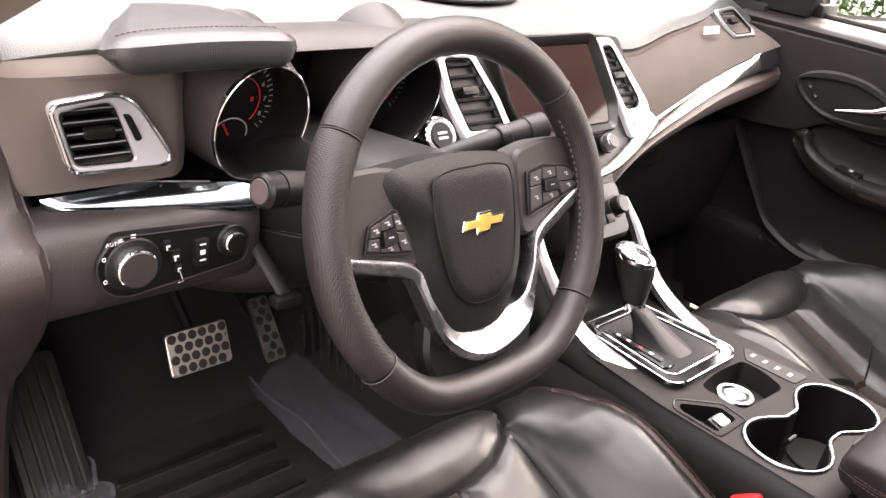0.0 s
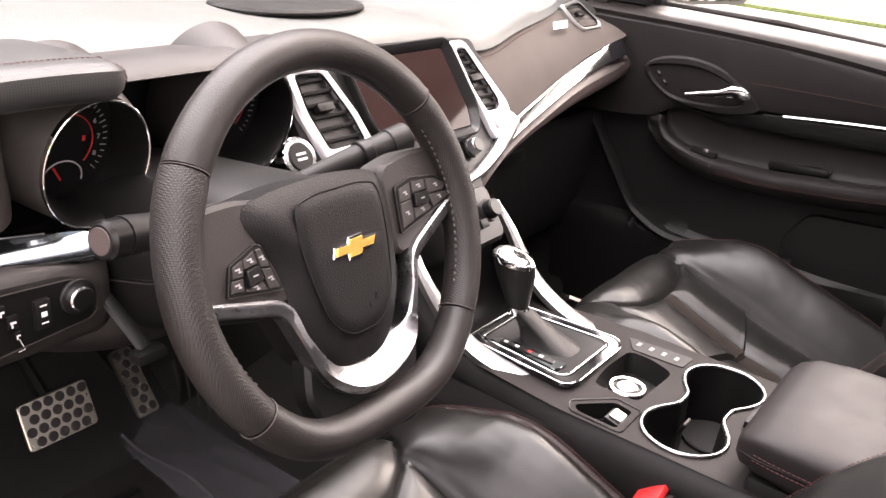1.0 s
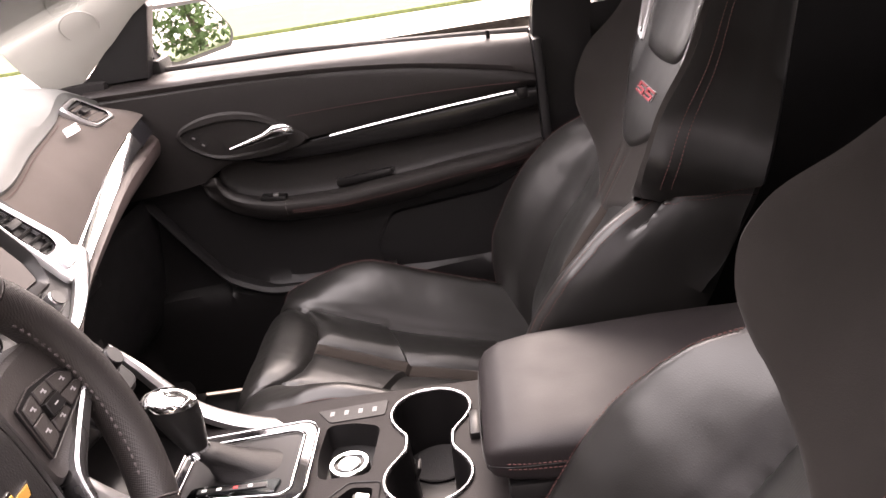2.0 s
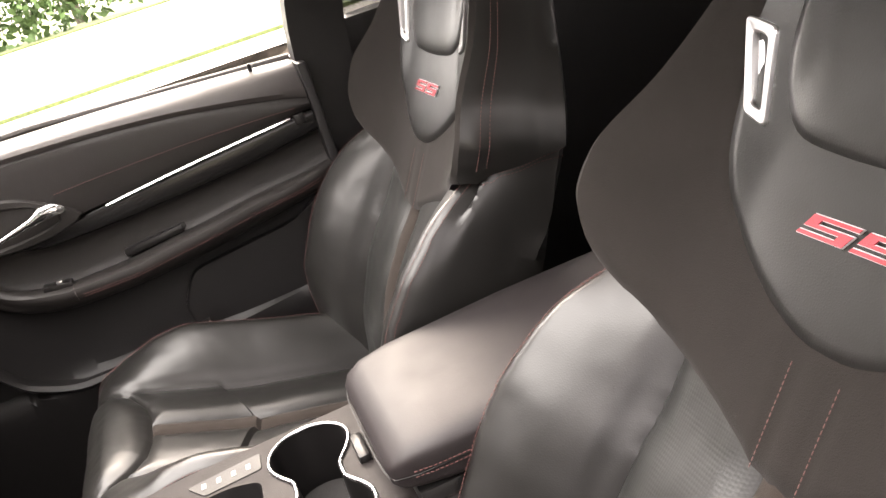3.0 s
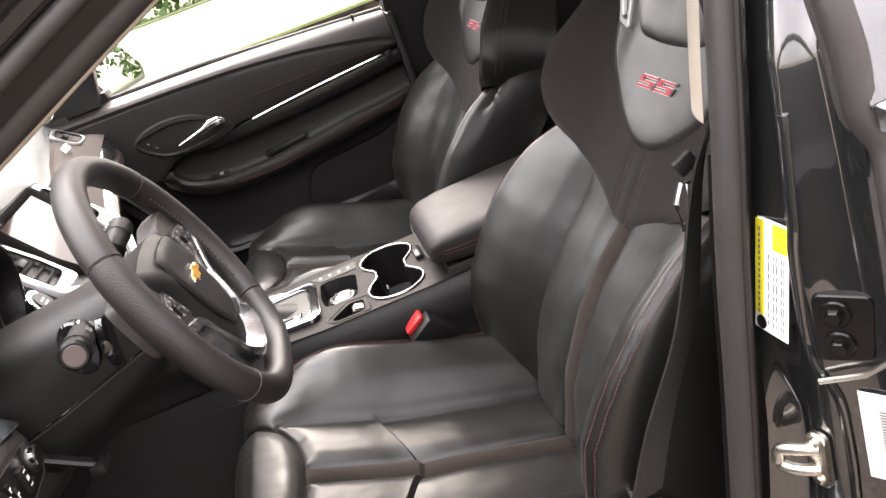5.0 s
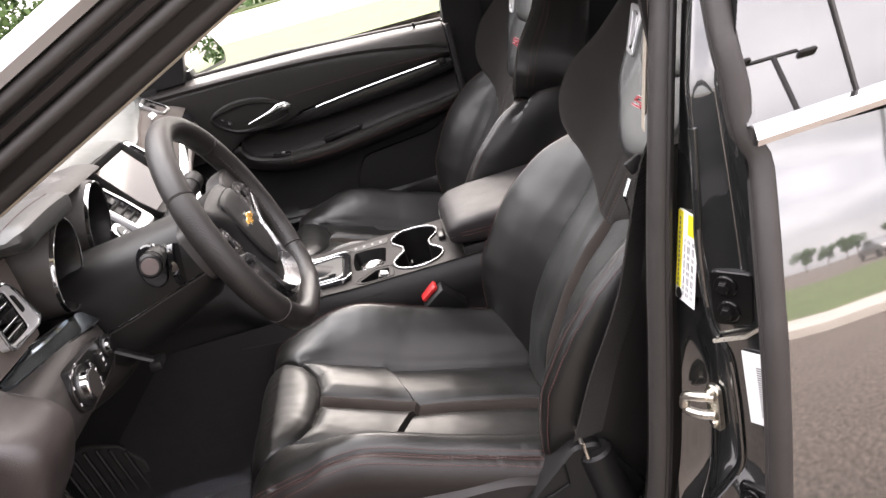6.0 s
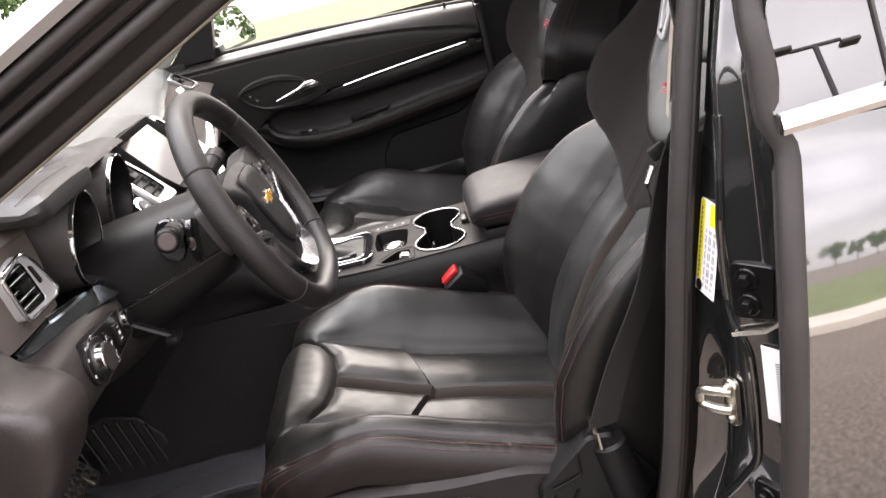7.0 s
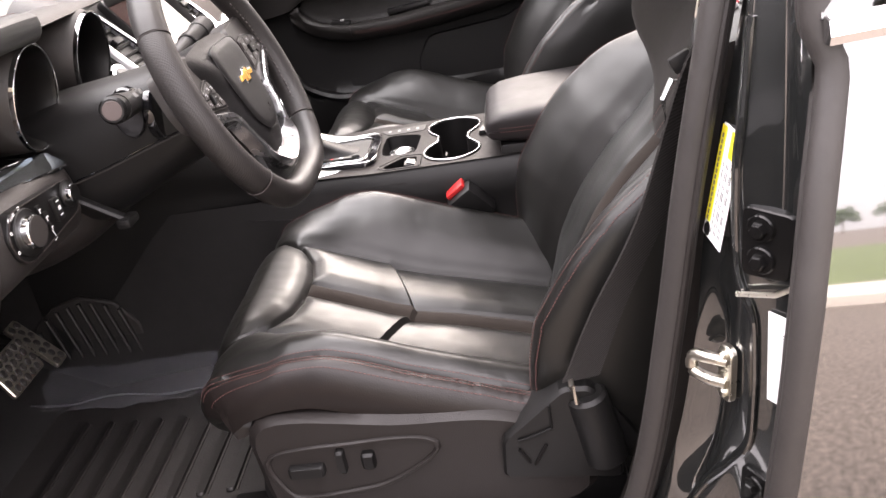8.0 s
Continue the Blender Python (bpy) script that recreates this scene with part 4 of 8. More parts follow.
def front_seat(xc, dy, a, label, controls):
    seat = thing("front_seat", (xc, 0.45 + dy, 0.33), label, "car seat", "front seats")
    seat_cushion(seat, xc, dy)
    seat_back(seat, xc, dy, a)
    for side in (-1, 1):
        seat_valance(seat, xc, dy, side, controls and side < 0)
    for u in (-0.2, 0.2):
        part("rail", box((xc + u, 0.43 + dy, 0.345), (0.035, 0.50, 0.05), 0.006), PLASTIC, seat)
    # hinge cover beside the backrest's foot
    for side in (-1, 1):
        part("hinge_cover", box((xc + side * 0.245, 0.24 + dy, 0.47), (0.035, 0.12, 0.12), 0.015, Euler((radians(-30), 0, 0)).to_matrix()), PLASTIC, seat)
    return seat


front_seat(-0.375, 0.0, 31.4, "black leather driver's bucket seat with brown suede shoulders and red stitching", True)
front_seat(0.385, 0.0, 26.0, "black leather passenger bucket seat with brown suede shoulders and red emblem", False)


# ---- dashboard ----
def lettering(text, pl, a, b, size, mat, parent, h=0.0008, name="lettering"):
    """Raised characters on a plane, centred at (a, b)."""
    cu = bpy.data.curves.new("text", "FONT")
    cu.body, cu.size, cu.extrude = text, size, 0.0002
    cu.align_x, cu.align_y = "CENTER", "CENTER"
    tmp = bpy.data.objects.new("text", cu)
    scene.collection.objects.link(tmp)
    me = bpy.data.meshes.new_from_object(tmp.evaluated_get(bpy.context.evaluated_depsgraph_get()))
    bpy.data.objects.remove(tmp)
    bm = bmesh.new()
    bm.from_mesh(me)
    bpy.data.meshes.remove(me)
    bm.transform(Matrix.Translation(pl.P(a, b, h)) @ pl.turn().to_4x4())
    return part(name, bm, mat, parent, smooth=False)


dash = thing("dashboard", (0, 0.95, 0.60), "dark soft-touch dashboard with suede panel, silver vents and chrome sweep", "dashboard")
XF = (-0.72, -0.66, -0.60, -0.46, -0.22, -0.16, 0.0, 0.12, 0.20, 0.34, 0.48, 0.56, 0.64, 0.70)
YF = (0.868, 0.866, 0.868, 0.872, 0.868, 0.866, 0.872, 0.868, 0.862, 0.885, 0.908, 0.922, 0.924, 0.92)
ZF = (0.950, 0.958, 0.962, 0.966, 0.962, 0.955, 0.953, 0.945, 0.926, 0.943, 0.958, 0.976, 0.955, 0.93)


def pad_pt(a, b):
    x = -0.71 + 1.40 * a
    y, z = interp(x, XF, YF), interp(x, XF, ZF)
    prof = spline([(0, 1.34, 0.99), (0, 1.12, z + 0.030), (0, y + 0.08, z + 0.022), (0, y + 0.02, z + 0.011), (0, y, z - 0.002), (0, y + 0.003, z - 0.018), (0, y + 0.02, z - 0.028)], 33)
    p = prof[int(round(b * 32))]
    return Vector((x, p.y, p.z))


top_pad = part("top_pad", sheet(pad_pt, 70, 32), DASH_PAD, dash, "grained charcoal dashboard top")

# passenger side: suede panel, chrome sweep, lip, lower panel
XC = (0.10, 0.12, 0.174, 0.221, 0.32, 0.487, 0.60, 0.69)
ZC = (0.762, 0.772, 0.797, 0.814, 0.840, 0.880, 0.898, 0.908)
YC = (0.790, 0.796, 0.806, 0.813, 0.823, 0.839, 0.846, 0.850)


def suede_pt(a, b):
    x = 0.165 + 0.525 * a
    t = Vector((x, interp(x, XF, YF) + 0.002, interp(x, XF, ZF) - 0.010))
    l = Vector((x, interp(x, XC, YC), interp(x, XC, ZC)))
    bow = 0.010 * math.sin(math.pi * b)
    return t.lerp(l, b) + Vector((0, -bow, 0))


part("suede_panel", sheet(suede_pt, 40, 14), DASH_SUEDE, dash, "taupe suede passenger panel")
stitches([suede_pt(a, 0.06) + Vector((0, -0.001, 0.0008)) for a in np.linspace(0.03, 0.60, 50)], RED_THREAD, dash, label="dull red stitching")


def sweep(x0, x1, low, high, out, n=40):
    """A bowed strip under the suede panel from x0 to x1 between two depths below its edge."""
    loops = []
    for k in range(n + 1):
        x = x0 + (x1 - x0) * k / n
        y, z = interp(x, XC, YC), interp(x, XC, ZC)
        lo, hi = low(x), high(x)
        mid = 0.5 * (lo + hi)
        loops.append([Vector((x, y - out * f, z - d)) for d, f in ((hi, 0.0), (hi + 0.1 * (lo - hi), 0.2), (mid, 0.66), (lo - 0.12 * (lo - hi), 0.97), (lo, 0.8), (lo, -1.2), (hi, -1.2))])
    return loft(loops)


part("chrome_sweep", sweep(0.10, 0.585, lambda x: interp(x, (0.1, 0.3, 0.6), (0.014, 0.016, 0.028)), lambda x: 0.001, 0.016), CHROME, dash, "polished chrome sweep")
part("sweep_end", sweep(0.586, 0.655, lambda x: 0.030, lambda x: 0.0, 0.0165, 8), GLOSS, dash, "gloss black end of the chrome sweep")
part("shadow_gap", sweep(0.10, 0.655, lambda x: interp(x, (0.1, 0.3, 0.6), (0.020, 0.022, 0.035)), lambda x: interp(x, (0.1, 0.3, 0.6), (0.014, 0.016, 0.029)), 0.003), GLOSS, dash)


def lip_pt(a, b):
    x = 0.10 + 0.59 * a
    y, z = interp(x, XC, YC), interp(x, XC, ZC)
    lo = interp(x, (0.10, 0.204, 0.38, 0.641, 0.69), (0.730, 0.765, 0.796, 0.823, 0.83))
    top = z - interp(x, (0.1, 0.3, 0.6), (0.018, 0.020, 0.034))
    prof = spline([(0, y + 0.004, top), (0, y - 0.012, top - 0.006), (0, y - 0.016, 0.5 * (top + lo)), (0, y - 0.004, lo), (0, y + 0.05, lo - 0.018), (0, y + 0.10, lo - 0.05)], 15)
    p = prof[int(round(b * 14))]
    return Vector((x, p.y, p.z))


part("lower_lip", sheet(lip_pt, 40, 14), TRIM_BROWN, dash, "mauve-brown grained plastic lip")
glove = sheet(lambda a, b: Vector((0.10 + 0.59 * a, interp(b, (0, 0.15, 0.85, 1), (0.895, 0.885, 0.93, 1.0)), interp(b, (0, 0.15, 0.85, 1), (0.755, 0.735, 0.50, 0.46)))), 10, 12)
part("glovebox", glove, PLASTIC, dash)
part("glovebox_handle", box((0.36, 0.885, 0.715), (0.09, 0.012, 0.022), 0.005), PLASTIC_SMOOTH, dash)


# air vents
def vent(pl, outer, inner, slats, mat, frame_mat, depth=0.035, tilt=0.0, knob=True, label="", lines=False):
    o = pl.loop([(p.x, p.y) for p in rounded(outer, 0.010)], 0.004)
    i = pl.loop([(p.x, p.y) for p in rounded(inner, 0.007)], 0.004)
    v = part("air_vent", rim(o, i, pl.n, 0.012, bevel=0.003), frame_mat, dash, label)
    ib = pl.loop([(p.x, p.y) for p in rounded(inner, 0.007)], -depth)
    bm = loft([i, ib], caps=False)
    bm.faces.new([bm.verts.new(p) for p in ib])
    part("duct", bm, PLASTIC_SMOOTH, v)
    ys = [p[1] for p in inner]
    lo, hi = min(ys), max(ys)
    for k in range(slats):
        b = lo + (hi - lo) * (k + 0.6) / (slats + 0.2)
        xs = []
        for (x0, y0), (x1, y1) in zip(inner, inner[1:] + inner[:1]):
            if (y0 - b) * (y1 - b) < 0:
                xs.append(x0 + (x1 - x0) * (b - y0) / (y1 - y0))
        if len(xs) < 2:
            continue
        x0, x1 = min(xs), max(xs)
        s = bmesh.new()
        ends = [[pl.P(x, b + tilt * (x - 0.5 * (x0 + x1)) + db, h) for db, h in ((0.0022, -0.004), (0.0030, -0.001), (0.0012, 0.0015), (-0.0016, 0.0), (-0.0016, -0.014), (0.0006, -0.018))] for x in (x0, x1)]
        part("slat", loft(ends, s), mat, v)
        if lines:
            part("slat_line", tube([pl.P(x, b + tilt * (x - 0.5 * (x0 + x1)) + 0.0022, 0.0014) for x in (x0 + 0.001, x1 - 0.001)], 0.0007, 6), SATIN, v, "thin silver slat edge")
    if knob:
        cx, cy = sum(p[0] for p in inner) / len(inner), 0.5 * (lo + hi)
        part("vent_knob", box(pl.P(cx - 0.004, cy + 0.002, 0.002), (0.026, 0.010, 0.010), 0.0025, pl.turn()), SATIN if frame_mat is SATIN and mat is PLASTIC_SMOOTH else mat, v)
    return v


side_pl = Plane((0, 0.824, 0.0), (1, 0, 0), (0, 0, 1))
OUT = [(-0.656, 0.923), (-0.598, 0.929), (-0.580, 0.916), (-0.549, 0.865), (-0.559, 0.859), (-0.640, 0.861)]
INN = [(-0.648, 0.916), (-0.606, 0.921), (-0.601, 0.916), (-0.585, 0.869), (-0.589, 0.866), (-0.636, 0.868)]
lv = vent(side_pl, OUT, INN, 5, PLASTIC_SMOOTH, SILVER_PAINT, label="silver-framed side air vent", lines=True)
part("vent_rim", tube(side_pl.loop([(p.x, p.y) for p in rounded(OUT, 0.010)], 0.0045), 0.0022, 8, closed=True), CHROME, lv, "bright chrome vent rim")
wing_plate = [(-0.598, 0.917), (-0.588, 0.913), (-0.557, 0.866), (-0.581, 0.866)]
part("vent_cheek", plate(side_pl.loop([(p.x, p.y) for p in rounded(wing_plate, 0.004)], -0.001), side_pl.n, 0.01), SILVER_PAINT, lv)
part("thumb_wheel", plate(side_pl.loop([(p.x, p.y) for p in rounded([(-0.595, 0.911), (-0.588, 0.910), (-0.577, 0.886), (-0.583, 0.884)], 0.003)], 0.0062), side_pl.n, 0.006), PLASTIC_SMOOTH, lv)


# driver's fascia behind the vent, and the recess for the dials
def fascia_pt(a, b):
    x = -0.715 + 0.535 * a
    y = interp(x, (-0.715, -0.68, -0.66, -0.545, -0.520, -0.49, -0.21, -0.18), (0.87, 0.838, 0.832, 0.829, 0.85, 0.915, 0.915, 0.87))
    z = 0.952 - 0.112 * b
    back = 0.05 * max(0.0, 1 - b / 0.07) ** 2
    return Vector((x, y + 0.004 - 0.004 * math.sin(math.pi * b) + back, z))


cols, rows_ = 72, 24
fascia_pos = np.array([[fascia_pt(i / cols, j / rows_) for j in range(rows_ + 1)] for i in range(cols + 1)])
fascia_kind = np.full((cols, rows_), "suede", dtype=object)
for i in range(cols):
    for j in range(rows_):
        p = fascia_pt((i + 0.5) / cols, (j + 0.5) / rows_)
        if -0.645 + (0.918 - p.z) * 0.2 < p.x < -0.588 + (0.918 - p.z) * 0.5 and 0.867 < p.z < 0.919:
            fascia_kind[i, j] = "opening"
        elif p.x > -0.497:
            fascia_kind[i, j] = "recess"
fascia_bms = split_sheet(fascia_pos, fascia_kind)
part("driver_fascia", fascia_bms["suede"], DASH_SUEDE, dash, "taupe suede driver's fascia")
part("dial_recess", fascia_bms["recess"], POD, dash, "black recess behind the dials")
fascia_bms["opening"].free()
stitches([fascia_pt(a, 0.11) + Vector((0, -0.0012, 0)) for a in np.linspace(0.15, 0.35, 24)], RED_THREAD, dash)

# hood over the dials with a stitched brow: a lit top, a grained face and a dark underside
def brow_row(a):
    x = -0.628 + 0.176 * a
    c = max(0.0, 1 - a / 0.16)
    e = min(math.sqrt(max(0.04, 1 - c * c)), min(1.0, 0.40 + 9.0 * (1 - a)) ** 0.7)
    zt = 0.9865 + 0.003 * math.sin(math.pi * a) - 0.012 * (1 - e)
    yf = 0.762 + 0.020 * (1 - e)
    th = 0.034 * e
    return x, yf, zt, th


def brow_line(a):
    x, yf, zt, th = brow_row(a)
    sec = [(0, 0.96, zt - 0.020), (0, 0.90, zt - 0.002), (0, yf + 0.06, zt + 0.002), (0, yf + 0.013, zt), (0, yf + 0.003, zt - 0.08 * th), (0, yf, zt - 0.40 * th), (0, yf + 0.006, zt - 0.85 * th), (0, yf + 0.03, zt - th), (0, yf + 0.12, zt - th)]
    lean = 0.22 * max(0.0, 0.5 - a) - 0.05 * max(0.0, a - 0.5)
    return [Vector((x + lean * max(0.0, (p.y - yf) / 0.2), p.y, p.z)) for p in spline(sec, 40)]


brow_loops = [brow_line(a) for a in np.linspace(0, 1, 40)]
brow_loops = [shrink(brow_loops[0], 0.006)] + brow_loops + [shrink(brow_loops[-1], 0.006)]
for p in brow_loops[0]:
    p.x -= 0.004
for p in brow_loops[-1]:
    p.x += 0.004
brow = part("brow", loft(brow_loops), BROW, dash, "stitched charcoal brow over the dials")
front_at = lambda a, k: brow_line(a)[k] + Vector((0, -0.0006, 0.0008))
stitches([front_at(a, 20) for a in np.linspace(0.03, 0.97, 60)], RED_THREAD, brow)
stitches([front_at(0.985, k) for k in range(20, 30)], RED_THREAD, brow)
hood = sheet(lambda a, b: Vector((-0.47 + 0.27 * a, interp(b, (0, 0.25, 0.6, 1), (0.93, 0.84, 0.805, 0.93)), interp(b, (0, 0.25, 0.6, 1), (0.966, 0.974, 0.960, 0.950)))), 12, 12)
part("dial_hood", hood, POD, dash)
part("dial_backing", box((-0.378, 0.905, 0.885), (0.30, 0.02, 0.15), 0.004), PLASTIC_SMOOTH, dash)


def gauge(xc, yc, zc, ticks, label):
    pl = Plane((xc, yc, zc), (1, 0, 0), (0, -0.22, 1))
    circ = lambda r, h, ex=0.82, n=56: [pl.P(r * ex * math.cos(w), r * math.sin(w), h) for w in (2 * math.pi * k / n for k in range(n))]
    g = part("gauge_pod", loft([circ(0.079, -0.085, 0.88), circ(0.071, -0.04), circ(0.0620, -0.002), circ(0.0600, 0.0)], caps=False), POD, dash, label)
    part("pod_liner", loft([circ(0.0604, 0.0), circ(0.0580, -0.004), circ(0.0550, -0.05)], caps=False), PLASTIC_SMOOTH, g, "black inner wall of the pod")
    part("bezel", rim(circ(0.0625, 0.002), circ(0.0602, 0.002), pl.n, 0.006, bevel=0.0006), CHROME, g, "chrome bezel")
    part("dial_face", plate(circ(0.0555, -0.046), pl.n, 0.003), PLASTIC_SMOOTH, g)
    for k in range(ticks):
        w = radians(225 - 270 * k / (ticks - 1))
        r0 = 0.040 if k % 4 else 0.0375
        c, d = pl.P(0.5 * (r0 + 0.044) * math.cos(w) * 0.84, 0.5 * (r0 + 0.044) * math.sin(w), -0.0445), Euler((0, 0, w)).to_matrix()
        part("tick", box(c, (0.044 - r0, 0.0009, 0.0006), 0, pl.turn() @ d), DIAL_PRINT, g)
    arc = [pl.P(0.027 * math.cos(w) * 0.84, 0.027 * math.sin(w), -0.0445) for w in np.linspace(radians(-50), radians(150), 30)]
    part("red_arc", tube(arc, 0.0007, 5), RED, g)
    return g, pl


tach, tach_pl = gauge(-0.468, 0.798, 0.894, 33, "rev counter in a deep pod with chrome bezel")
for txt, w in (("6", 32), ("7", 2), ("8", -28)):
    lettering(txt, tach_pl, 0.0285 * math.cos(radians(w)), 0.0325 * math.sin(radians(w)), 0.0070, DIAL_PRINT, tach, -0.0445)
sub = [tach_pl.P(-0.007 + 0.019 * math.cos(w), -0.033 + 0.017 * math.sin(w), -0.042) for w in np.linspace(radians(-15), radians(195), 24)]
part("fuel_dial_ring", tube(sub, 0.0008, 5, closed=False), SILVER_PAINT, tach)
part("fuel_needle", box(tach_pl.P(-0.012, -0.028, -0.0425), (0.002, 0.016, 0.001), 0, tach_pl.turn() @ Euler((0, 0, 0.5)).to_matrix()), RED, tach)
part("warning_lamp", box(tach_pl.P(0.014, 0.002, -0.0445), (0.003, 0.005, 0.0006), 0, tach_pl.turn()), RED, tach)
part("warning_lamp", box(tach_pl.P(-0.022, 0.012, -0.0445), (0.003, 0.004, 0.0006), 0, tach_pl.turn()), RED, tach)
speedo, speedo_pl = gauge(-0.284, 0.808, 0.896, 33, "speedometer in a deep pod with chrome bezel")
lettering("6", speedo_pl, -0.030, -0.008, 0.0070, DIAL_PRINT, speedo, -0.0445)

# gloss strip and switch panel left of the wheel
strip_loops = []
for k in range(25):
    t = k / 24
    x = -0.662 + 0.188 * t
    yc, zc = 0.8395 - 0.0430 * t, 0.8362 - 0.0132 * t
    w = interp(t, (0, 0.06, 0.94, 1), (0.35, 1.0, 1.0, 0.8))
    sec = [(0.040, 0.004), (0.0125, 0.0098), (0.0100, 0.0078), (-0.0080, -0.0062), (-0.0096, -0.0082), (-0.0085, -0.0130), (-0.001, -0.0185), (0.040, -0.018)]
    strip_loops.append([Vector((x, yc + w * a, zc + w * b)) for a, b in sec])
strip = part("gloss_strip", loft(strip_loops), DARK_CHROME, dash, "piano-black trim strip reflecting the sky")
for da, db, t0, t1 in ((0.0127, 0.0104, 0.18, 0.80), (-0.0100, -0.0086, 0.30, 0.985)):
    edge = [(-0.662 + 0.188 * t, 0.8395 - 0.0430 * t + da, 0.8362 - 0.0132 * t + db) for t in np.linspace(t0, t1, 16)]
    part("strip_line", tube(edge, 0.0011, 8), CHROME, strip, "thin chrome line")


def lower_pt(a, b):
    x = -0.70 + 0.25 * a
    prof = spline([(0, 0.845, 0.826), (0, 0.806, 0.822), (0, 0.790, 0.806), (0, 0.786, 0.780), (0, 0.790, 0.750), (0, 0.806, 0.733), (0, 0.86, 0.715), (0, 0.95, 0.70)], 29)
    p = prof[int(round(b * 28))]
    edge = max(0.0, (a - 0.88) / 0.12)
    return Vector((x, p.y + 0.05 * edge * edge, p.z))


part("knee_panel", sheet(lower_pt, 24, 28), POD, dash, "grained black lower panel")
sw_pl = Plane((0, 0.7815, 0.0), (1, 0, 0), (0, 0, 1))
panel_out = [(-0.640, 0.790), (-0.622, 0.814), (-0.508, 0.806), (-0.487, 0.790), (-0.492, 0.764), (-0.616, 0.753), (-0.634, 0.765)]
panel = part("switch_panel", plate(sw_pl.loop([(p.x, p.y) for p in rounded(panel_out, 0.010)]), sw_pl.n, 0.012, 0.002), PLASTIC_SMOOTH, dash, "black light switch panel")
ring = sw_pl.loop([(p.x, p.y) for p in rounded(panel_out, 0.010)], 0.0008)
part("panel_edge", tube(ring, 0.0007, 6, closed=True), END_BROWN, panel, "worn grey panel edge")


def knob(pl, a, b, r, h, body, cap, parent, ring_r=None):
    if ring_r:
        part("knob_ring", rod(pl.P(a, b, -0.001), pl.P(a, b, 0.0035), ring_r, n=32), PLASTIC, parent)
    k = part("knob", rod(pl.P(a, b, 0), pl.P(a, b, h), r, r * 0.94, n=32), body, parent)
    part("knob_cap", rod(pl.P(a, b, h), pl.P(a, b, h + 0.0015), r * 0.86, n=32, bevel=0.0005), cap, k)
    return k


knob(sw_pl, -0.606, 0.785, 0.0195, 0.013, CHROME, POD, panel, 0.026)
knob(sw_pl, -0.508, 0.789, 0.0115, 0.010, CHROME, PLASTIC_SMOOTH, panel, 0.0165)
for k, (a, b, w_, h_) in enumerate(((-0.574, 0.797, 0.007, 0.010), (-0.566, 0.785, 0.009, 0.012), (-0.563, 0.772, 0.006, 0.007))):
    part("switch", box(sw_pl.P(a, b, 0.001), (w_, h_, 0.004), 0.001, sw_pl.turn()), PLASTIC, panel)
    part("switch_mark", box(sw_pl.P(a, b, 0.0033), (w_ * 0.55, h_ * 0.16, 0.0004), 0, sw_pl.turn()), WHITE, panel)
    part("switch_mark", box(sw_pl.P(a - 0.001, b - 0.002, 0.0033), (w_ * 0.16, h_ * 0.4, 0.0004), 0, sw_pl.turn()), WHITE, panel)
part("switch", box(sw_pl.P(-0.541, 0.784, 0.002), (0.014, 0.027, 0.007), 0.002, sw_pl.turn()), PLASTIC, panel)
for b, w_, h_ in ((0.793, 0.006, 0.0012), (0.785, 0.005, 0.0044), (0.777, 0.006, 0.0012)):
    part("switch_mark", box(sw_pl.P(-0.541, b, 0.006), (w_, h_, 0.0004), 0, sw_pl.turn()), WHITE, panel)
part("switch_bracket", tube([sw_pl.P(p, q, 0.0004) for p, q in ((-0.5615, 0.768), (-0.5575, 0.756), (-0.563, 0.7555))], 0.0005, 5), WHITE, panel)
for w, l in ((158, 0.0032), (205, 0.0032)):
    ringc = [sw_pl.P(-0.606 + 0.0275 * math.cos(radians(w)) + l * 0.5 * math.cos(q), 0.785 + 0.0275 * math.sin(radians(w)) + l * 0.5 * math.sin(q), 0.0006) for q in np.linspace(0, 2 * math.pi, 13)[:-1]]
    part("dial_mark", tube(ringc, 0.0005, 5, closed=True), WHITE, panel)
for w in (112, 88):
    for dr in (-0.0012, 0.0012):
        part("dial_mark", box(sw_pl.P(-0.606 + (0.0275 + dr) * math.cos(radians(w)), 0.785 + (0.0275 + dr) * math.sin(radians(w)), 0.0006), (0.0042, 0.0011, 0.0006), 0, sw_pl.turn()), WHITE, panel)
lettering("AUTO", sw_pl, -0.6225, 0.8085, 0.0052, WHITE, panel)

# end of the dashboard and hinge pillar trim
def end_pt(a, b):
    z = interp(b, (0, 0.15, 0.22, 0.30, 0.40, 0.52, 0.66, 1), (0.975, 0.885, 0.856, 0.826, 0.786, 0.742, 0.670, 0.33))
    y = interp(z, (0.33, 0.60, 0.678, 0.747, 0.788, 0.812, 0.835, 0.859, 0.975), (0.98, 0.90, 0.833, 0.781, 0.768, 0.781, 0.821, 0.836, 0.850))
    prof = spline([(-0.655, y + 0.10, 0), (-0.671, y + 0.03, 0), (-0.681, y + 0.005, 0), (-0.700, y, 0), (-0.745, y, 0), (-0.773, y + 0.006, 0), (-0.785, y + 0.034, 0), (-0.79, y + 0.12, 0)], 19)
    p = prof[int(round(a * 18))]
    return Vector((p.x, p.y, z))


end_trim = part("dash_end_trim", sheet(end_pt, 18, 60), END_BROWN, dash, "brown-black hinge pillar trim")
part("trim_seam", tube([end_pt(0.30, b) + Vector((-0.001, -0.0012, 0)) for b in np.linspace(0.18, 0.72, 40)], 0.0016, 6), RUBBER, end_trim)

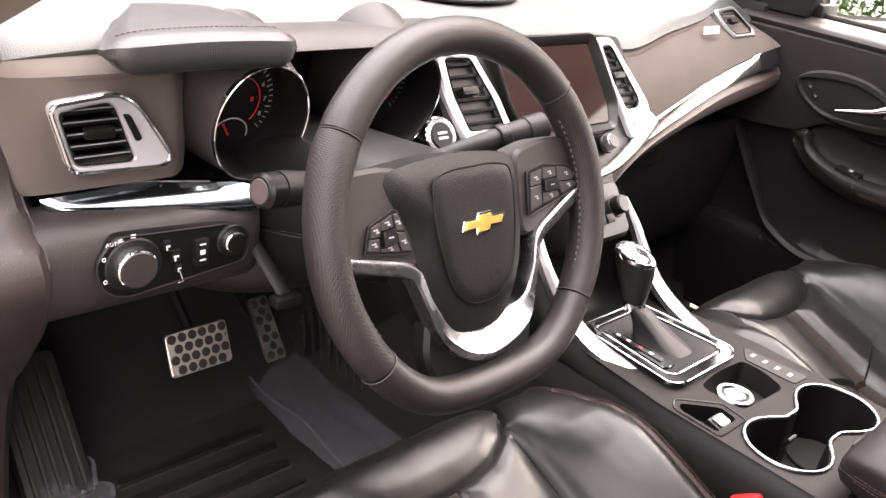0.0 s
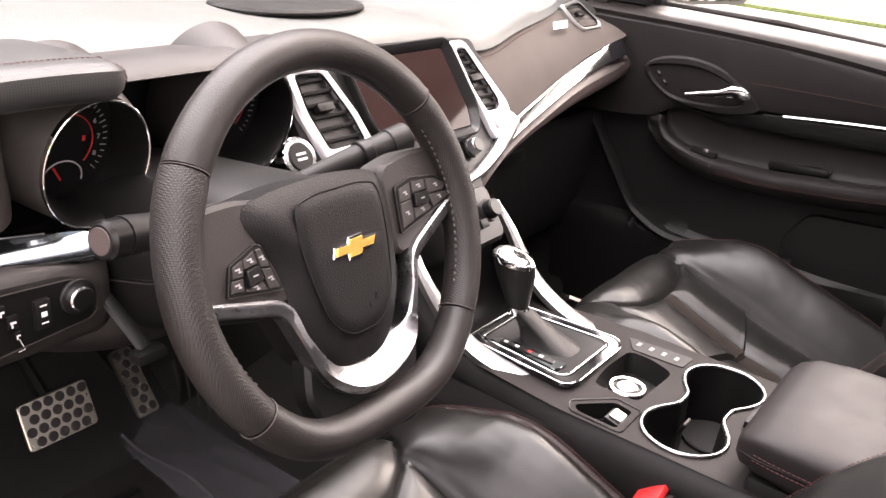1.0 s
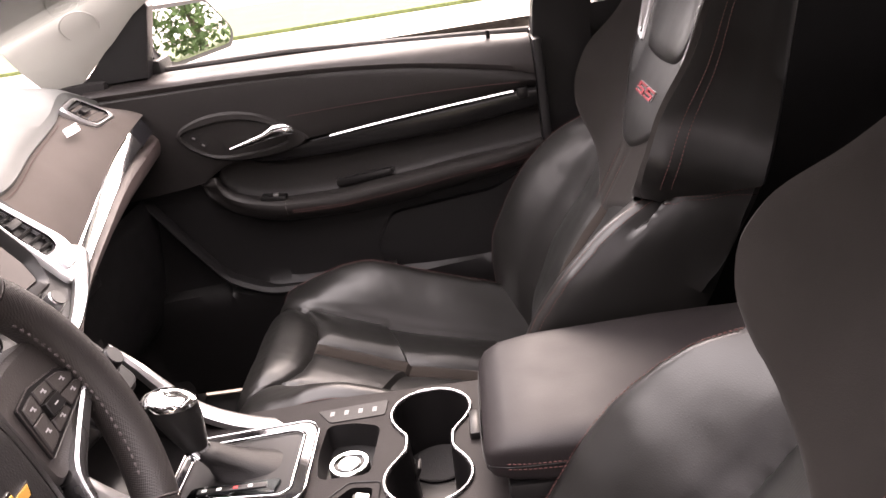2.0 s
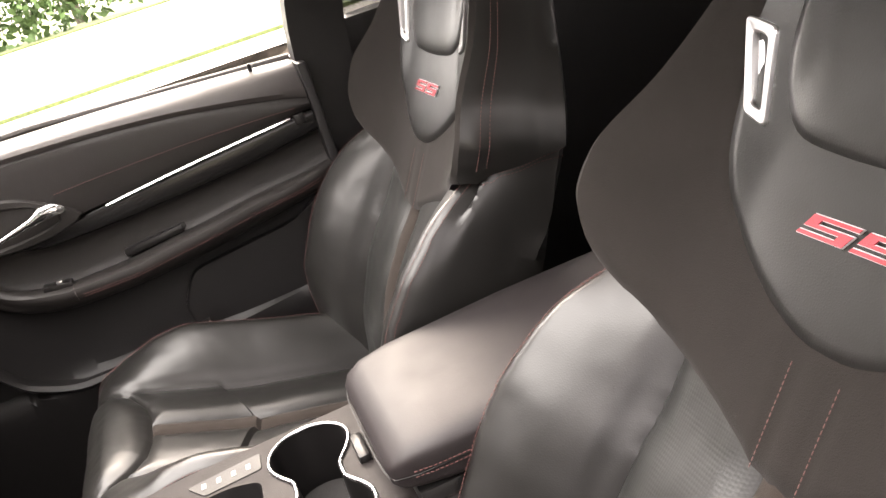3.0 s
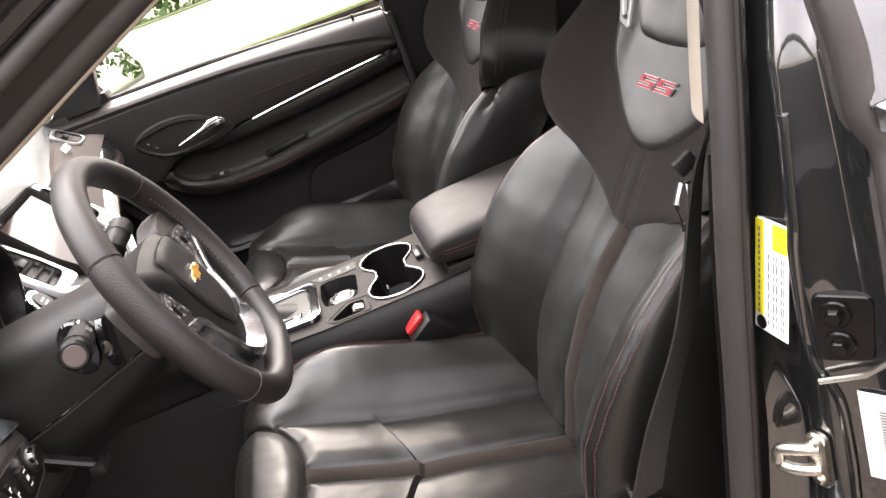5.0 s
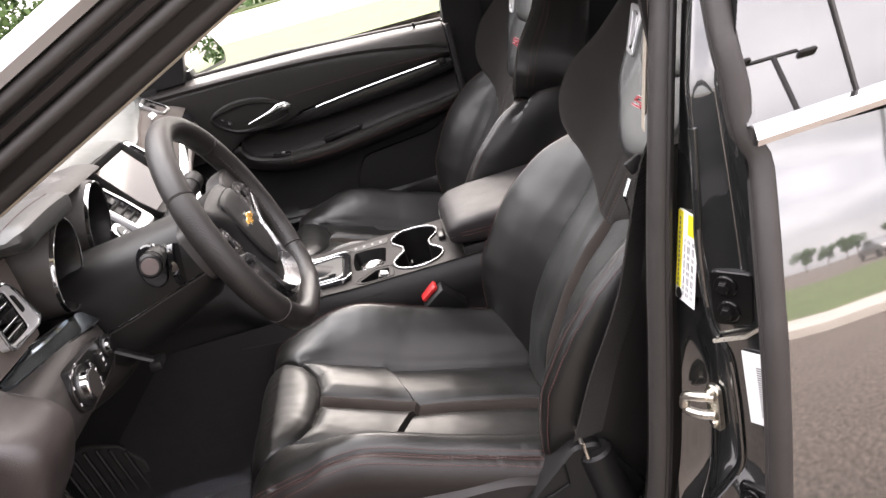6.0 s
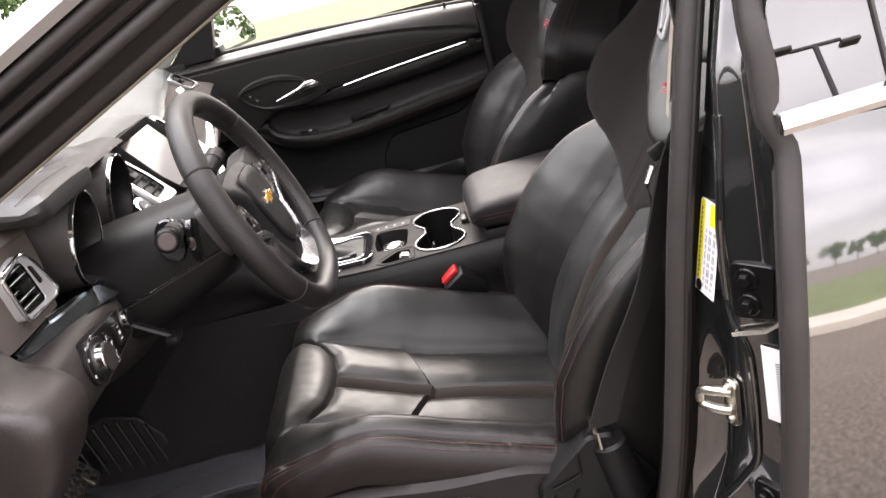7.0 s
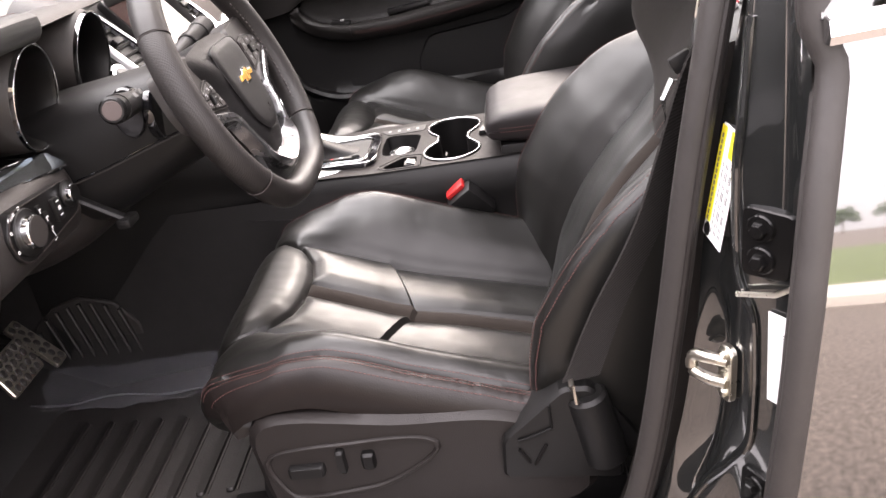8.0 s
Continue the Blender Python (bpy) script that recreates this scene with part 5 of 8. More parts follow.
# centre stack on its slanted face
CS = Plane((0, 0.86, 0.94), (1, 0, 0), (0, 0.6, 0.8))
body = [(-0.21, 0.004), (-0.10, 0.012), (0.10, 0.012), (0.175, 0.004), (0.185, -0.12), (0.128, -0.160), (0.060, -0.195), (0.056, -0.28), (-0.056, -0.28), (-0.060, -0.195), (-0.128, -0.165), (-0.21, -0.14)]
part("stack_body", plate(CS.loop([(p.x, p.y) for p in rounded(body, 0.01)], -0.004), CS.n, 0.09, 0.004), PLASTIC, dash)
LO = [(-0.203, 0.002), (-0.142, -0.002), (-0.118, -0.070), (-0.112, -0.128), (-0.196, -0.124), (-0.208, -0.06)]
LI = [(-0.190, -0.014), (-0.149, -0.017), (-0.131, -0.072), (-0.127, -0.106), (-0.186, -0.106), (-0.193, -0.06)]
vent(CS, LO, LI, 6, PLASTIC, SILVER_PAINT, label="silver-framed centre air vent")
RO = [(0.110, 0.000), (0.146, 0.000), (0.184, -0.105), (0.172, -0.150), (0.118, -0.150), (0.112, -0.07)]
RI = [(0.118, -0.014), (0.138, -0.014), (0.163, -0.095), (0.158, -0.108), (0.126, -0.108), (0.120, -0.07)]
vent(CS, RO, RI, 7, PLASTIC, SILVER_PAINT, label="silver-framed centre air vent")
part("hazard_switch", box(CS.P(0.145, -0.128, 0.004), (0.030, 0.018, 0.008), 0.003, CS.turn()), SILVER_PAINT, dash)
so = [(p.x, p.y) for p in rounded([(-0.110, 0.006), (0.106, 0.006), (0.108, -0.10), (0.085, -0.137), (-0.09, -0.137), (-0.110, -0.09)], 0.014)]
si = [(p.x, p.y) for p in rounded([(-0.098, -0.008), (0.088, -0.008), (0.088, -0.098), (0.080, -0.122), (-0.085, -0.122), (-0.098, -0.09)], 0.004)]
scr = part("screen_surround", rim(CS.loop(so, 0.010), CS.loop(si, 0.002), CS.n, 0.02, bevel=0.003), PLASTIC_SMOOTH, dash)
part("screen", plate(CS.loop(si, 0.002), CS.n, 0.004, 0.0004), SCREEN, scr, "dark touch screen with a reddish reflection painted into its colour")
part("control_panel", plate(CS.loop([(p.x, p.y) for p in rounded([(-0.054, -0.204), (0.054, -0.204), (0.052, -0.276), (-0.052, -0.276)], 0.012)], 0.002), CS.n, 0.02, 0.002), PLASTIC_SMOOTH, dash)
for a in (-0.036, 0.036):
    knob(CS, a, -0.238, 0.013, 0.016, PLASTIC_SMOOTH, PLASTIC_SMOOTH, dash, 0.016)
for a in (-0.058, 0.060):
    knob(CS, a, -0.152, 0.011, 0.014, SATIN, PLASTIC_SMOOTH, dash, 0.014)
for a in (-0.010, 0.010):
    part("stack_button", box(CS.P(a, -0.222, 0.007), (0.016, 0.014, 0.006), 0.002, CS.turn()), PLASTIC, dash)
    part("stack_button", box(CS.P(a, -0.252, 0.007), (0.016, 0.012, 0.006), 0.002, CS.turn()), PLASTIC, dash)


def ribbon(pts, width, normal, label):
    """A crowned bar along pts; width(t) is half its breadth."""
    loops = []
    m = len(pts)
    for k, p in enumerate(pts):
        d = (pts[min(m - 1, k + 1)] - pts[max(0, k - 1)]).normalized()
        nrm = (Vector(normal) - d * d.dot(Vector(normal))).normalized()
        side = nrm.cross(d).normalized()
        w = width(k / (m - 1))
        loops.append([p + side * w * c + nrm * h for c, h in ((-1, -0.006), (-1, 0.002), (-0.5, 0.0055), (0.5, 0.0055), (1, 0.002), (1, -0.006))])
    return part("silver_sweep", loft(loops), SATIN, dash, label)


# silver band under the screen, and the two bars that run on into the console
under = [CS.P(a, b, h) for a, b, h in ((-0.190, -0.122, 0.002), (-0.142, -0.152, 0.003), (-0.097, -0.172, 0.003), (-0.05, -0.187, 0.002), (0, -0.192, 0.002), (0.05, -0.187, 0.002), (0.097, -0.172, 0.003), (0.142, -0.152, 0.003), (0.182, -0.128, 0.002))]
ribbon(spline(under, 60), lambda t: 0.0055 + 0.008 * abs(2 * t - 1) ** 2, CS.n, "satin silver band under the screen")
for sgn in (-1, 1):
    bar = spline([(sgn * 0.094, 0.742, 0.742), (sgn * 0.102, 0.715, 0.705), (sgn * 0.097, 0.665, 0.650), (sgn * 0.092, 0.61, 0.622), (sgn * 0.078, 0.535, 0.612)], 40)
    ribbon(bar, lambda t: interp(t, (0, 0.12, 0.45, 0.8, 1), (0.003, 0.007, 0.012, 0.014, 0.010)), (0, -0.5, 0.87), "satin silver bar beside the gear lever")

# start button
st_pl = Plane((-0.226, 0.803, 0.852), (1, 0, 0), (0, 0.5, 0.85))
sb = part("start_button", rod(st_pl.P(0, 0, -0.02), st_pl.P(0, 0, 0.004), 0.0235, n=36), CHROME, dash, "round chrome-ringed start button")
part("button_face", rod(st_pl.P(0, 0, 0.003), st_pl.P(0, 0, 0.006), 0.0165, n=36), PLASTIC_SMOOTH, sb)
for b in (0.003, -0.003):
    part("button_mark", box(st_pl.P(0, b, 0.0062), (0.014, 0.0026, 0.0004), 0, st_pl.turn()), WHITE, sb)

# passenger vent and emblem on the suede
pv = Plane((0.562, 0.893, 0.944), (1, 0.02, 0.0), (0, 0.75, 0.66))
vent(pv, [(-0.053, 0.026), (0.020, 0.034), (0.046, -0.022), (0.038, -0.034), (-0.036, -0.034), (-0.050, -0.01)],
     [(-0.043, 0.018), (0.014, 0.025), (0.034, -0.018), (0.030, -0.026), (-0.030, -0.026), (-0.041, -0.01)], 5, PLASTIC, SATIN, label="silver-framed passenger side air vent")
em = Plane((0.458, 0.8775, 0.936), (1, 0, 0), (0, 0.62, 0.78))
for gx in (-0.016, 0.016):
    part("dash_emblem", emblem_mark(em, gx * 0.78, 0.0, 0.023, 0.013, 0.002), SILVER_PAINT, dash, "small silver emblem")
speaker = [Vector((-0.06 + 0.12 * math.cos(w), 0.995 + 0.075 * math.sin(w), 0)) for w in np.linspace(0, 2 * math.pi, 49)[:-1]]
for p in speaker:
    p.z = interp(p.x, XF, ZF) + 0.030
part("speaker_grille", plate(speaker, (0, 0, 1), 0.006, 0.003), PLASTIC, dash, "oval speaker grille")


# ---- steering wheel ----
wheel = thing("steering_wheel", (-0.379, 0.5915, 0.862), "black leather flat-bottomed steering wheel with silver spokes", "steering wheel")
WP = Plane((-0.379, 0.5915, 0.862), (1, 0, 0), (0, math.sin(radians(20.5)), math.cos(radians(20.5))))
RW = 0.1590


def rim_path(w):
    x, y = RW * math.cos(w), RW * math.sin(w)
    if y < 0:
        y = -RW * (abs(y / RW) ** 1.0) if y > -0.80 * RW else -RW * (0.80 + 0.165 * math.tanh((abs(y / RW) - 0.80) / 0.165))
        x *= 1 + 0.05 * max(0, (abs(math.sin(w)) - 0.6)) * 2.0
    return x, y


def rim_section(w0, w1, mat, label=""):
    n = max(6, int(abs(w1 - w0) / 4))
    loops = []
    for k in range(n + 1):
        t = k / n
        w = radians(w0 + (w1 - w0) * t)
        x, y = rim_path(w)
        x1, y1 = rim_path(w + 0.01)
        d = Vector((x1 - x, y1 - y)).normalized()
        o = Vector((d.y, -d.x))
        pinch = 0.0006 if k in (0, n) else 0.0
        fat = 1.0 + 0.10 * math.exp(-((w0 + (w1 - w0) * t - 150) / 14) ** 2) + 0.10 * math.exp(-((w0 + (w1 - w0) * t - 30) / 14) ** 2)
        ring = []
        for q in range(20):
            a = 2 * math.pi * q / 20
            c, s = math.cos(a), math.sin(a)
            ring.append(WP.P(x + o.x * (0.0165 * fat - pinch) * c, y + o.y * (0.0165 * fat - pinch) * c, (0.0182 - pinch) * s))
        loops.append(ring)
    return part("rim_section", loft(loops), mat, wheel, label)


rim_section(40, 146, WHEEL_LEATHER)
rim_section(147, 218, WHEEL_PERF, "perforated leather grip section")
rim_section(219, 321, WHEEL_LEATHER)
rim_section(322, 399, WHEEL_PERF, "perforated leather grip section")
for w in (40, 146.5, 218.5, 321.5):
    x, y = rim_path(radians(w))
    d = Vector((x, y)).normalized()
    ringp = [WP.P(x + d.x * 0.0167 * math.cos(a), y + d.y * 0.0167 * math.cos(a), 0.0184 * math.sin(a)) for a in np.linspace(0, 2 * math.pi, 25)[:-1]]
    part("rim_seam", tube(ringp, 0.0005, 5, closed=True), GREY_THREAD, wheel)
for w0, w1 in ((330, 392), (150, 212)):
    inner = []
    for w in np.linspace(w0, w1, 40):
        x, y = rim_path(radians(w))
        d = Vector((x, y)).normalized()
        inner.append(WP.P(x - d.x * 0.0166, y - d.y * 0.0166, 0.004))
    stitches(inner, GREY_THREAD, wheel, 0.0035, 0.003, 0.0009)


def dome(pl, outline, mid, rise, edge, depth, n=64, k_max=12, power=4):
    """A padded cover over a symmetrical outline."""
    loop = [Vector((p.x, p.y, 0)) for p in spline([(a, b, 0) for a, b in outline], n, closed=True)]
    c = Vector((*mid, 0))
    rings = []
    for k in range(1, k_max + 1):
        r = k / k_max
        rings.append([pl.P((c + (p - c) * r).x, (c + (p - c) * r).y, edge + rise * (1 - r ** power)) for p in loop])
    rings.append([pl.P(p.x, p.y, edge - depth) for p in loop])
    return loft(rings)


sym = lambda half: half + [(-a, b) for a, b in reversed(half) if abs(a) > 1e-6]
HUB = [(-0.010, 0.060), (0.040, 0.055), (0.058, 0.043), (0.061, 0.0), (0.052, -0.052), (0.026, -0.092), (-0.010, -0.099), (-0.046, -0.092), (-0.066, -0.052), (-0.075, 0.0), (-0.096, 0.046), (-0.070, 0.057)]
part("hub_cover", dome(WP, HUB, (-0.01, -0.01), 0.013, -0.002, 0.045), PAD_GRAIN, wheel, "padded black airbag cover")
PAD = [(a - 0.006, b) for a, b in sym([(0, 0.047), (0.030, 0.046), (0.047, 0.036), (0.046, -0.010), (0.037, -0.050), (0.019, -0.068), (0, -0.071)])]
part("airbag_pad", dome(WP, PAD, (-0.006, -0.01), 0.0030, 0.0098, 0.006, power=16), PAD_GRAIN, wheel, "grained airbag pad")
part("pad_seam", tube([WP.P(p.x * 1.01, p.y * 1.01 + 0.0001, 0.0100) for p in spline([(a, b, 0) for a, b in PAD], 90, closed=True)], 0.0007, 6, closed=True), PLASTIC_SMOOTH, wheel, "seam round the airbag pad")
# badge
cross = [(-0.034, -0.0045), (-0.012, -0.0045), (-0.012, -0.0115), (0.008, -0.0115), (0.011, -0.0045), (0.031, -0.0045), (0.036, 0.0055), (0.014, 0.0055), (0.014, 0.0115), (-0.007, 0.0115), (-0.010, 0.0055), (-0.030, 0.0055)]
bd = Plane(WP.P(-0.003, -0.002, 0.0125), WP.r, WP.u)
badge = part("badge", plate(bd.loop([(a * 0.77, b * 0.83) for a, b in cross], 0.002), bd.n, 0.004, 0.0008), CHROME, wheel, "chrome-edged gold badge")
part("badge_fill", plate(bd.loop([(a * 0.68, b * 0.62) for a, b in cross], 0.0032), bd.n, 0.002, 0.0006), GOLD, badge, "gold fill")
# airbag mark
for da, db, w_, h_ in ((0, 0, 0.010, 0.0008), (-0.0046, 0.002, 0.0008, 0.005), (0.003, 0.007, 0.0008, 0.006), (0.005, 0.007, 0.0008, 0.006)):
    part("pad_mark", box(WP.P(0.006 + da, -0.055 + db, 0.0129), (w_, h_, 0.0006), 0, WP.turn()), PLASTIC, wheel)
# spokes, each with a panel of wedge-shaped buttons round a rocker
KEY_SHAPES = {-1: ([(-0.125, -0.007), (-0.117, 0.015), (-0.091, 0.0245), (-0.086, 0.0225), (-0.0745, -0.016)],
             [[(-0.1225, -0.0045), (-0.1185, 0.004), (-0.1085, 0.0035), (-0.110, -0.0065)], [(-0.118, 0.005), (-0.1155, 0.0135), (-0.1055, 0.0165), (-0.108, 0.0045)],
              [(-0.1045, 0.0165), (-0.094, 0.0205), (-0.093, 0.0105), (-0.1065, 0.009)], [(-0.106, 0.008), (-0.094, 0.0095), (-0.092, -0.002), (-0.107, -0.004)],
              [(-0.1075, -0.005), (-0.0925, -0.003), (-0.089, -0.0110), (-0.1085, -0.0072)], [(-0.0925, 0.0205), (-0.0875, 0.0205), (-0.0825, 0.005), (-0.0915, 0.0065)],
              [(-0.091, 0.0055), (-0.082, 0.004), (-0.077, -0.0130), (-0.088, -0.0112)]]),
        1: ([(0.073, 0.032), (0.095, 0.0365), (0.129, 0.032), (0.147, 0.022), (0.152, 0.008), (0.070, -0.010)],
            [[(0.076, 0.029), (0.092, 0.032), (0.090, 0.018), (0.0745, 0.017)], [(0.0745, 0.016), (0.090, 0.017), (0.0885, -0.002), (0.072, -0.006)],
             [(0.094, 0.0325), (0.112, 0.031), (0.112, 0.022), (0.093, 0.022)], [(0.093, 0.021), (0.112, 0.021), (0.112, 0.010), (0.092, 0.010)],
             [(0.092, 0.009), (0.112, 0.009), (0.115, 0.003), (0.0905, -0.001)], [(0.114, 0.031), (0.128, 0.029), (0.142, 0.021), (0.136, 0.016), (0.114, 0.017)],
             [(0.114, 0.016), (0.137, 0.015), (0.148, 0.010), (0.118, 0.004)]])}
for sgn in (-1, 1):
    sp = [(0.060, 0.052), (0.100, 0.060), (0.150, 0.058), (0.156, 0.010), (0.150, -0.012), (0.062, -0.030)]
    part("spoke", plate(WP.loop([(sgn * p.x, p.y) for p in rounded(sp, 0.012)], -0.002), WP.n, 0.028, 0.004), POD, wheel)
    pad_o, keys = KEY_SHAPES[sgn]
    pod = part("button_pad", plate(WP.loop([(p.x, p.y) for p in rounded(pad_o, 0.002)], 0.001), WP.n, 0.01, 0.001), PLASTIC_SMOOTH, wheel, "black button pad")
    part("pad_edge", tube(WP.loop([(p.x, p.y) for p in rounded(pad_o, 0.002)], 0.0011), 0.0005, 5, closed=True), END_BROWN, pod)
    for k, key in enumerate(keys):
        rocker = k == 3
        mx, my_ = sum(p[0] for p in key) / len(key), sum(p[1] for p in key) / len(key)
        bt = part("rocker" if rocker else "button", plate(WP.loop([(p.x, p.y) for p in rounded(key, 0.001)], 0.0058 if rocker else 0.0028), WP.n, 0.005, 0.0008), PLASTIC_SMOOTH if rocker else POD, pod)
        marks = ((0, 0, 0.005, 0.0010),) if rocker else ((-0.0012, 0.001, 0.0034, 0.0011), (0.0012, -0.0012, 0.0030, 0.0011), (0.001, 0.0004, 0.0010, 0.0030))
        for da, db, w_, h_ in marks:
            part("button_mark", box(WP.P(mx + da, my_ + db, 0.0060 if rocker else 0.0030), (w_, h_, 0.0003), 0, WP.turn()), DIAL_PRINT, bt)
# silver yoke
yoke = spline([(-0.150, -0.010, 0), (-0.105, -0.022, 0), (-0.078, -0.032, 0), (-0.066, -0.062, 0), (-0.046, -0.096, 0), (0, -0.113, 0), (0.046, -0.096, 0), (0.066, -0.062, 0), (0.078, -0.032, 0), (0.105, -0.016, 0), (0.150, 0.004, 0)], 80)
loops = []
for k, p in enumerate(yoke):
    q0, q1 = yoke[max(0, k - 1)], yoke[min(79, k + 1)]
    d = (q1 - q0).normalized()
    o = Vector((d.y, -d.x, 0))
    t = k / 79
    w = interp(abs(t - 0.5), (0, 0.08, 0.16, 0.25, 0.33, 0.5), (0.0155, 0.013, 0.007, 0.0042, 0.006, 0.0055))
    hh = interp(abs(t - 0.5), (0, 0.16, 0.5), (0.004, 0.007, 0.003))
    k_ = interp(abs(t - 0.5), (0, 0.10, 0.18, 0.5), (1.0, 1.0, 0.0, 0.0))  # the foot of the yoke faces upwards
    loops.append([WP.P(p.x + o.x * w * c, p.y + o.y * w * c, h) for c, h in ((-1, -0.012), (-1, hh - 0.002 - 0.009 * k_), (-0.7, hh - 0.007 * k_), (0.5, hh + 0.005 * k_), (1, hh - 0.002), (1, -0.012))])
part("silver_yoke", loft(loops), YOKE_SILVER, wheel, "satin silver spoke trim")
low = [(-0.062, -0.075), (-0.050, -0.10), (0.050, -0.10), (0.062, -0.075), (0.070, -0.11), (0.058, -0.145), (-0.058, -0.145), (-0.070, -0.11)]
part("lower_spoke", plate(WP.loop([(p.x, p.y) for p in rounded(low, 0.010)], -0.006), WP.n, 0.018, 0.004), PLASTIC, wheel)

# ---- steering column ----
column = thing("steering_column", (-0.379, 0.74, 0.80), "dark plastic steering column shroud with stalks", "steering column")
cl = []
for y, zc, rx, rz in ((0.630, 0.842, 0.048, 0.046), (0.645, 0.838, 0.066, 0.060), (0.69, 0.826, 0.074, 0.068), (0.75, 0.808, 0.080, 0.078), (0.82, 0.79, 0.084, 0.088), (0.90, 0.775, 0.084, 0.09)):
    cl.append([Vector((-0.379 + rx * math.copysign(abs(math.cos(w)) ** 0.7, math.cos(w)), y, zc + rz * math.copysign(abs(math.sin(w)) ** 0.7, math.sin(w)))) for w in (2 * math.pi * k / 40 for k in range(40))])
part("shroud", loft(cl), PLASTIC, column)
for zs in (0.0, -0.0035):
    part("shroud_seam", tube([(-0.379 - rx * 0.985 - 0.0012, y, zc + zs - 0.010) for y, zc, rx, rz in ((0.645, 0.838, 0.066, 0), (0.69, 0.826, 0.074, 0), (0.75, 0.808, 0.080, 0), (0.82, 0.79, 0.084, 0))], 0.0010, 6), POD if zs else GLOSS, column, "parting seam of the shroud")
ls = part("left_stalk", tube(spline([(-0.43, 0.70, 0.868), (-0.48, 0.688, 0.874), (-0.528, 0.679, 0.882)], 10), lambda t: 0.011 + 0.005 * t, 16), PLASTIC, column, "black indicator stalk")
part("stalk_end", rod((-0.526, 0.6794, 0.8816), (-0.546, 0.6755, 0.8846), 0.0150, n=32, bevel=0.003), PLASTIC_SMOOTH, ls)
part("stalk_cap", rod((-0.546, 0.6755, 0.8846), (-0.5475, 0.6752, 0.8848), 0.0105, n=32, bevel=0.0004), TRIM_BROWN, ls, "grey end cap")
part("stalk_ring", rod((-0.5455, 0.6756, 0.8845), (-0.5468, 0.6754, 0.8847), 0.0128, n=32, bevel=0.0004), PLASTIC, ls)
part("stalk_boot", rod((-0.436, 0.699, 0.866), (-0.478, 0.689, 0.873), 0.0150, 0.0125, n=32, bevel=0.003), PLASTIC_SMOOTH, column, "black neck of the stalk")
slot = [Vector((-0.4585 + 0.10 * (0.858 + 0.030 * math.sin(w) - 0.85), 0.703 + 0.020 * math.cos(w), 0.858 + 0.030 * math.sin(w))) for w in np.linspace(0, 2 * math.pi, 41)[:-1]]
part("stalk_recess", plate(slot, (-1, 0, 0.1), 0.012, 0.0025), GLOSS, column, "dark oval recess round the stalk")
for x in (-0.505, -0.49, -0.475):
    part("stalk_mark", box((x, 0.672, 0.885), (0.007, 0.001, 0.006), 0, Euler((radians(-30), 0, 0)).to_matrix()), GREY_PRINT, ls)
rs = part("right_stalk", tube(spline([(-0.33, 0.70, 0.872), (-0.28, 0.688, 0.886), (-0.225, 0.678, 0.898)], 10), lambda t: 0.0105 + 0.004 * t, 16), PLASTIC, column, "black wiper stalk")
part("stalk_end", rod((-0.228, 0.6785, 0.8975), (-0.203, 0.674, 0.903), 0.0155, n=24, bevel=0.002), PLASTIC, rs)
part("stalk_ring", rod((-0.262, 0.684, 0.890), (-0.250, 0.682, 0.8925), 0.0155, n=24), PLASTIC_SMOOTH, rs)
# black piece laid in for the shadowed crevice of the shroud's front trim
crevice_crescent = [(-0.446, 0.878), (-0.466, 0.881), (-0.476, 0.859), (-0.466, 0.833), (-0.434, 0.807), (-0.392, 0.789), (-0.397, 0.798), (-0.425, 0.822), (-0.440, 0.842), (-0.444, 0.860)]
part("crevice_crescent", plate([(a, 0.668 + 0.12 * (0.84 - b), b) for a, b in [(p.x, p.y) for p in spline([(a, b, 0) for a, b in crevice_crescent], 48, closed=True)]], (0, -1, 0), 0.010, 0.003), GLOSS, column, "gloss black crescent for the shadowed crevice beside the wheel")
knee = sheet(lambda a, b: Vector((-0.50 + 0.34 * a, interp(b, (0, 0.2, 0.55, 0.85, 1), (0.84, 0.790, 0.785, 0.83, 0.92)) + 0.06 * abs(2 * a - 1) ** 4, interp(b, (0, 0.2, 0.55, 0.85, 1), (0.79, 0.775, 0.725, 0.685, 0.675)))), 20, 20)
part("knee_cover", knee, PLASTIC_BROWN, column, "rounded knee cover under the column")
lever = thing("bonnet_lever", (-0.478, 0.77, 0.72), "small black release lever under the dashboard", "lever")
part("arm", tube(spline([(-0.475, 0.800, 0.775), (-0.470, 0.770, 0.752), (-0.468, 0.745, 0.735)], 10), 0.008, 8, squash=0.55), PLASTIC, lever)
part("grip", box((-0.468, 0.742, 0.731), (0.032, 0.018, 0.012), 0.005), PLASTIC, lever)

# ---- centre console ----
console = thing("centre_console", (0, 0.35, 0.31), "black centre console with chrome trim and cup holders", "console")
ZT = 0.62


def filled(outer, holes, z):
    """A flat face with holes, as triangles."""
    bm = bmesh.new()
    for loop in [outer] + holes:
        vs = [bm.verts.new((p[0], p[1], z)) for p in loop]
        for i in range(len(vs)):
            bm.edges.new((vs[i], vs[(i + 1) % len(vs)]))
    bmesh.ops.triangle_fill(bm, use_beauty=True, use_dissolve=False, edges=bm.edges[:])
    return bm


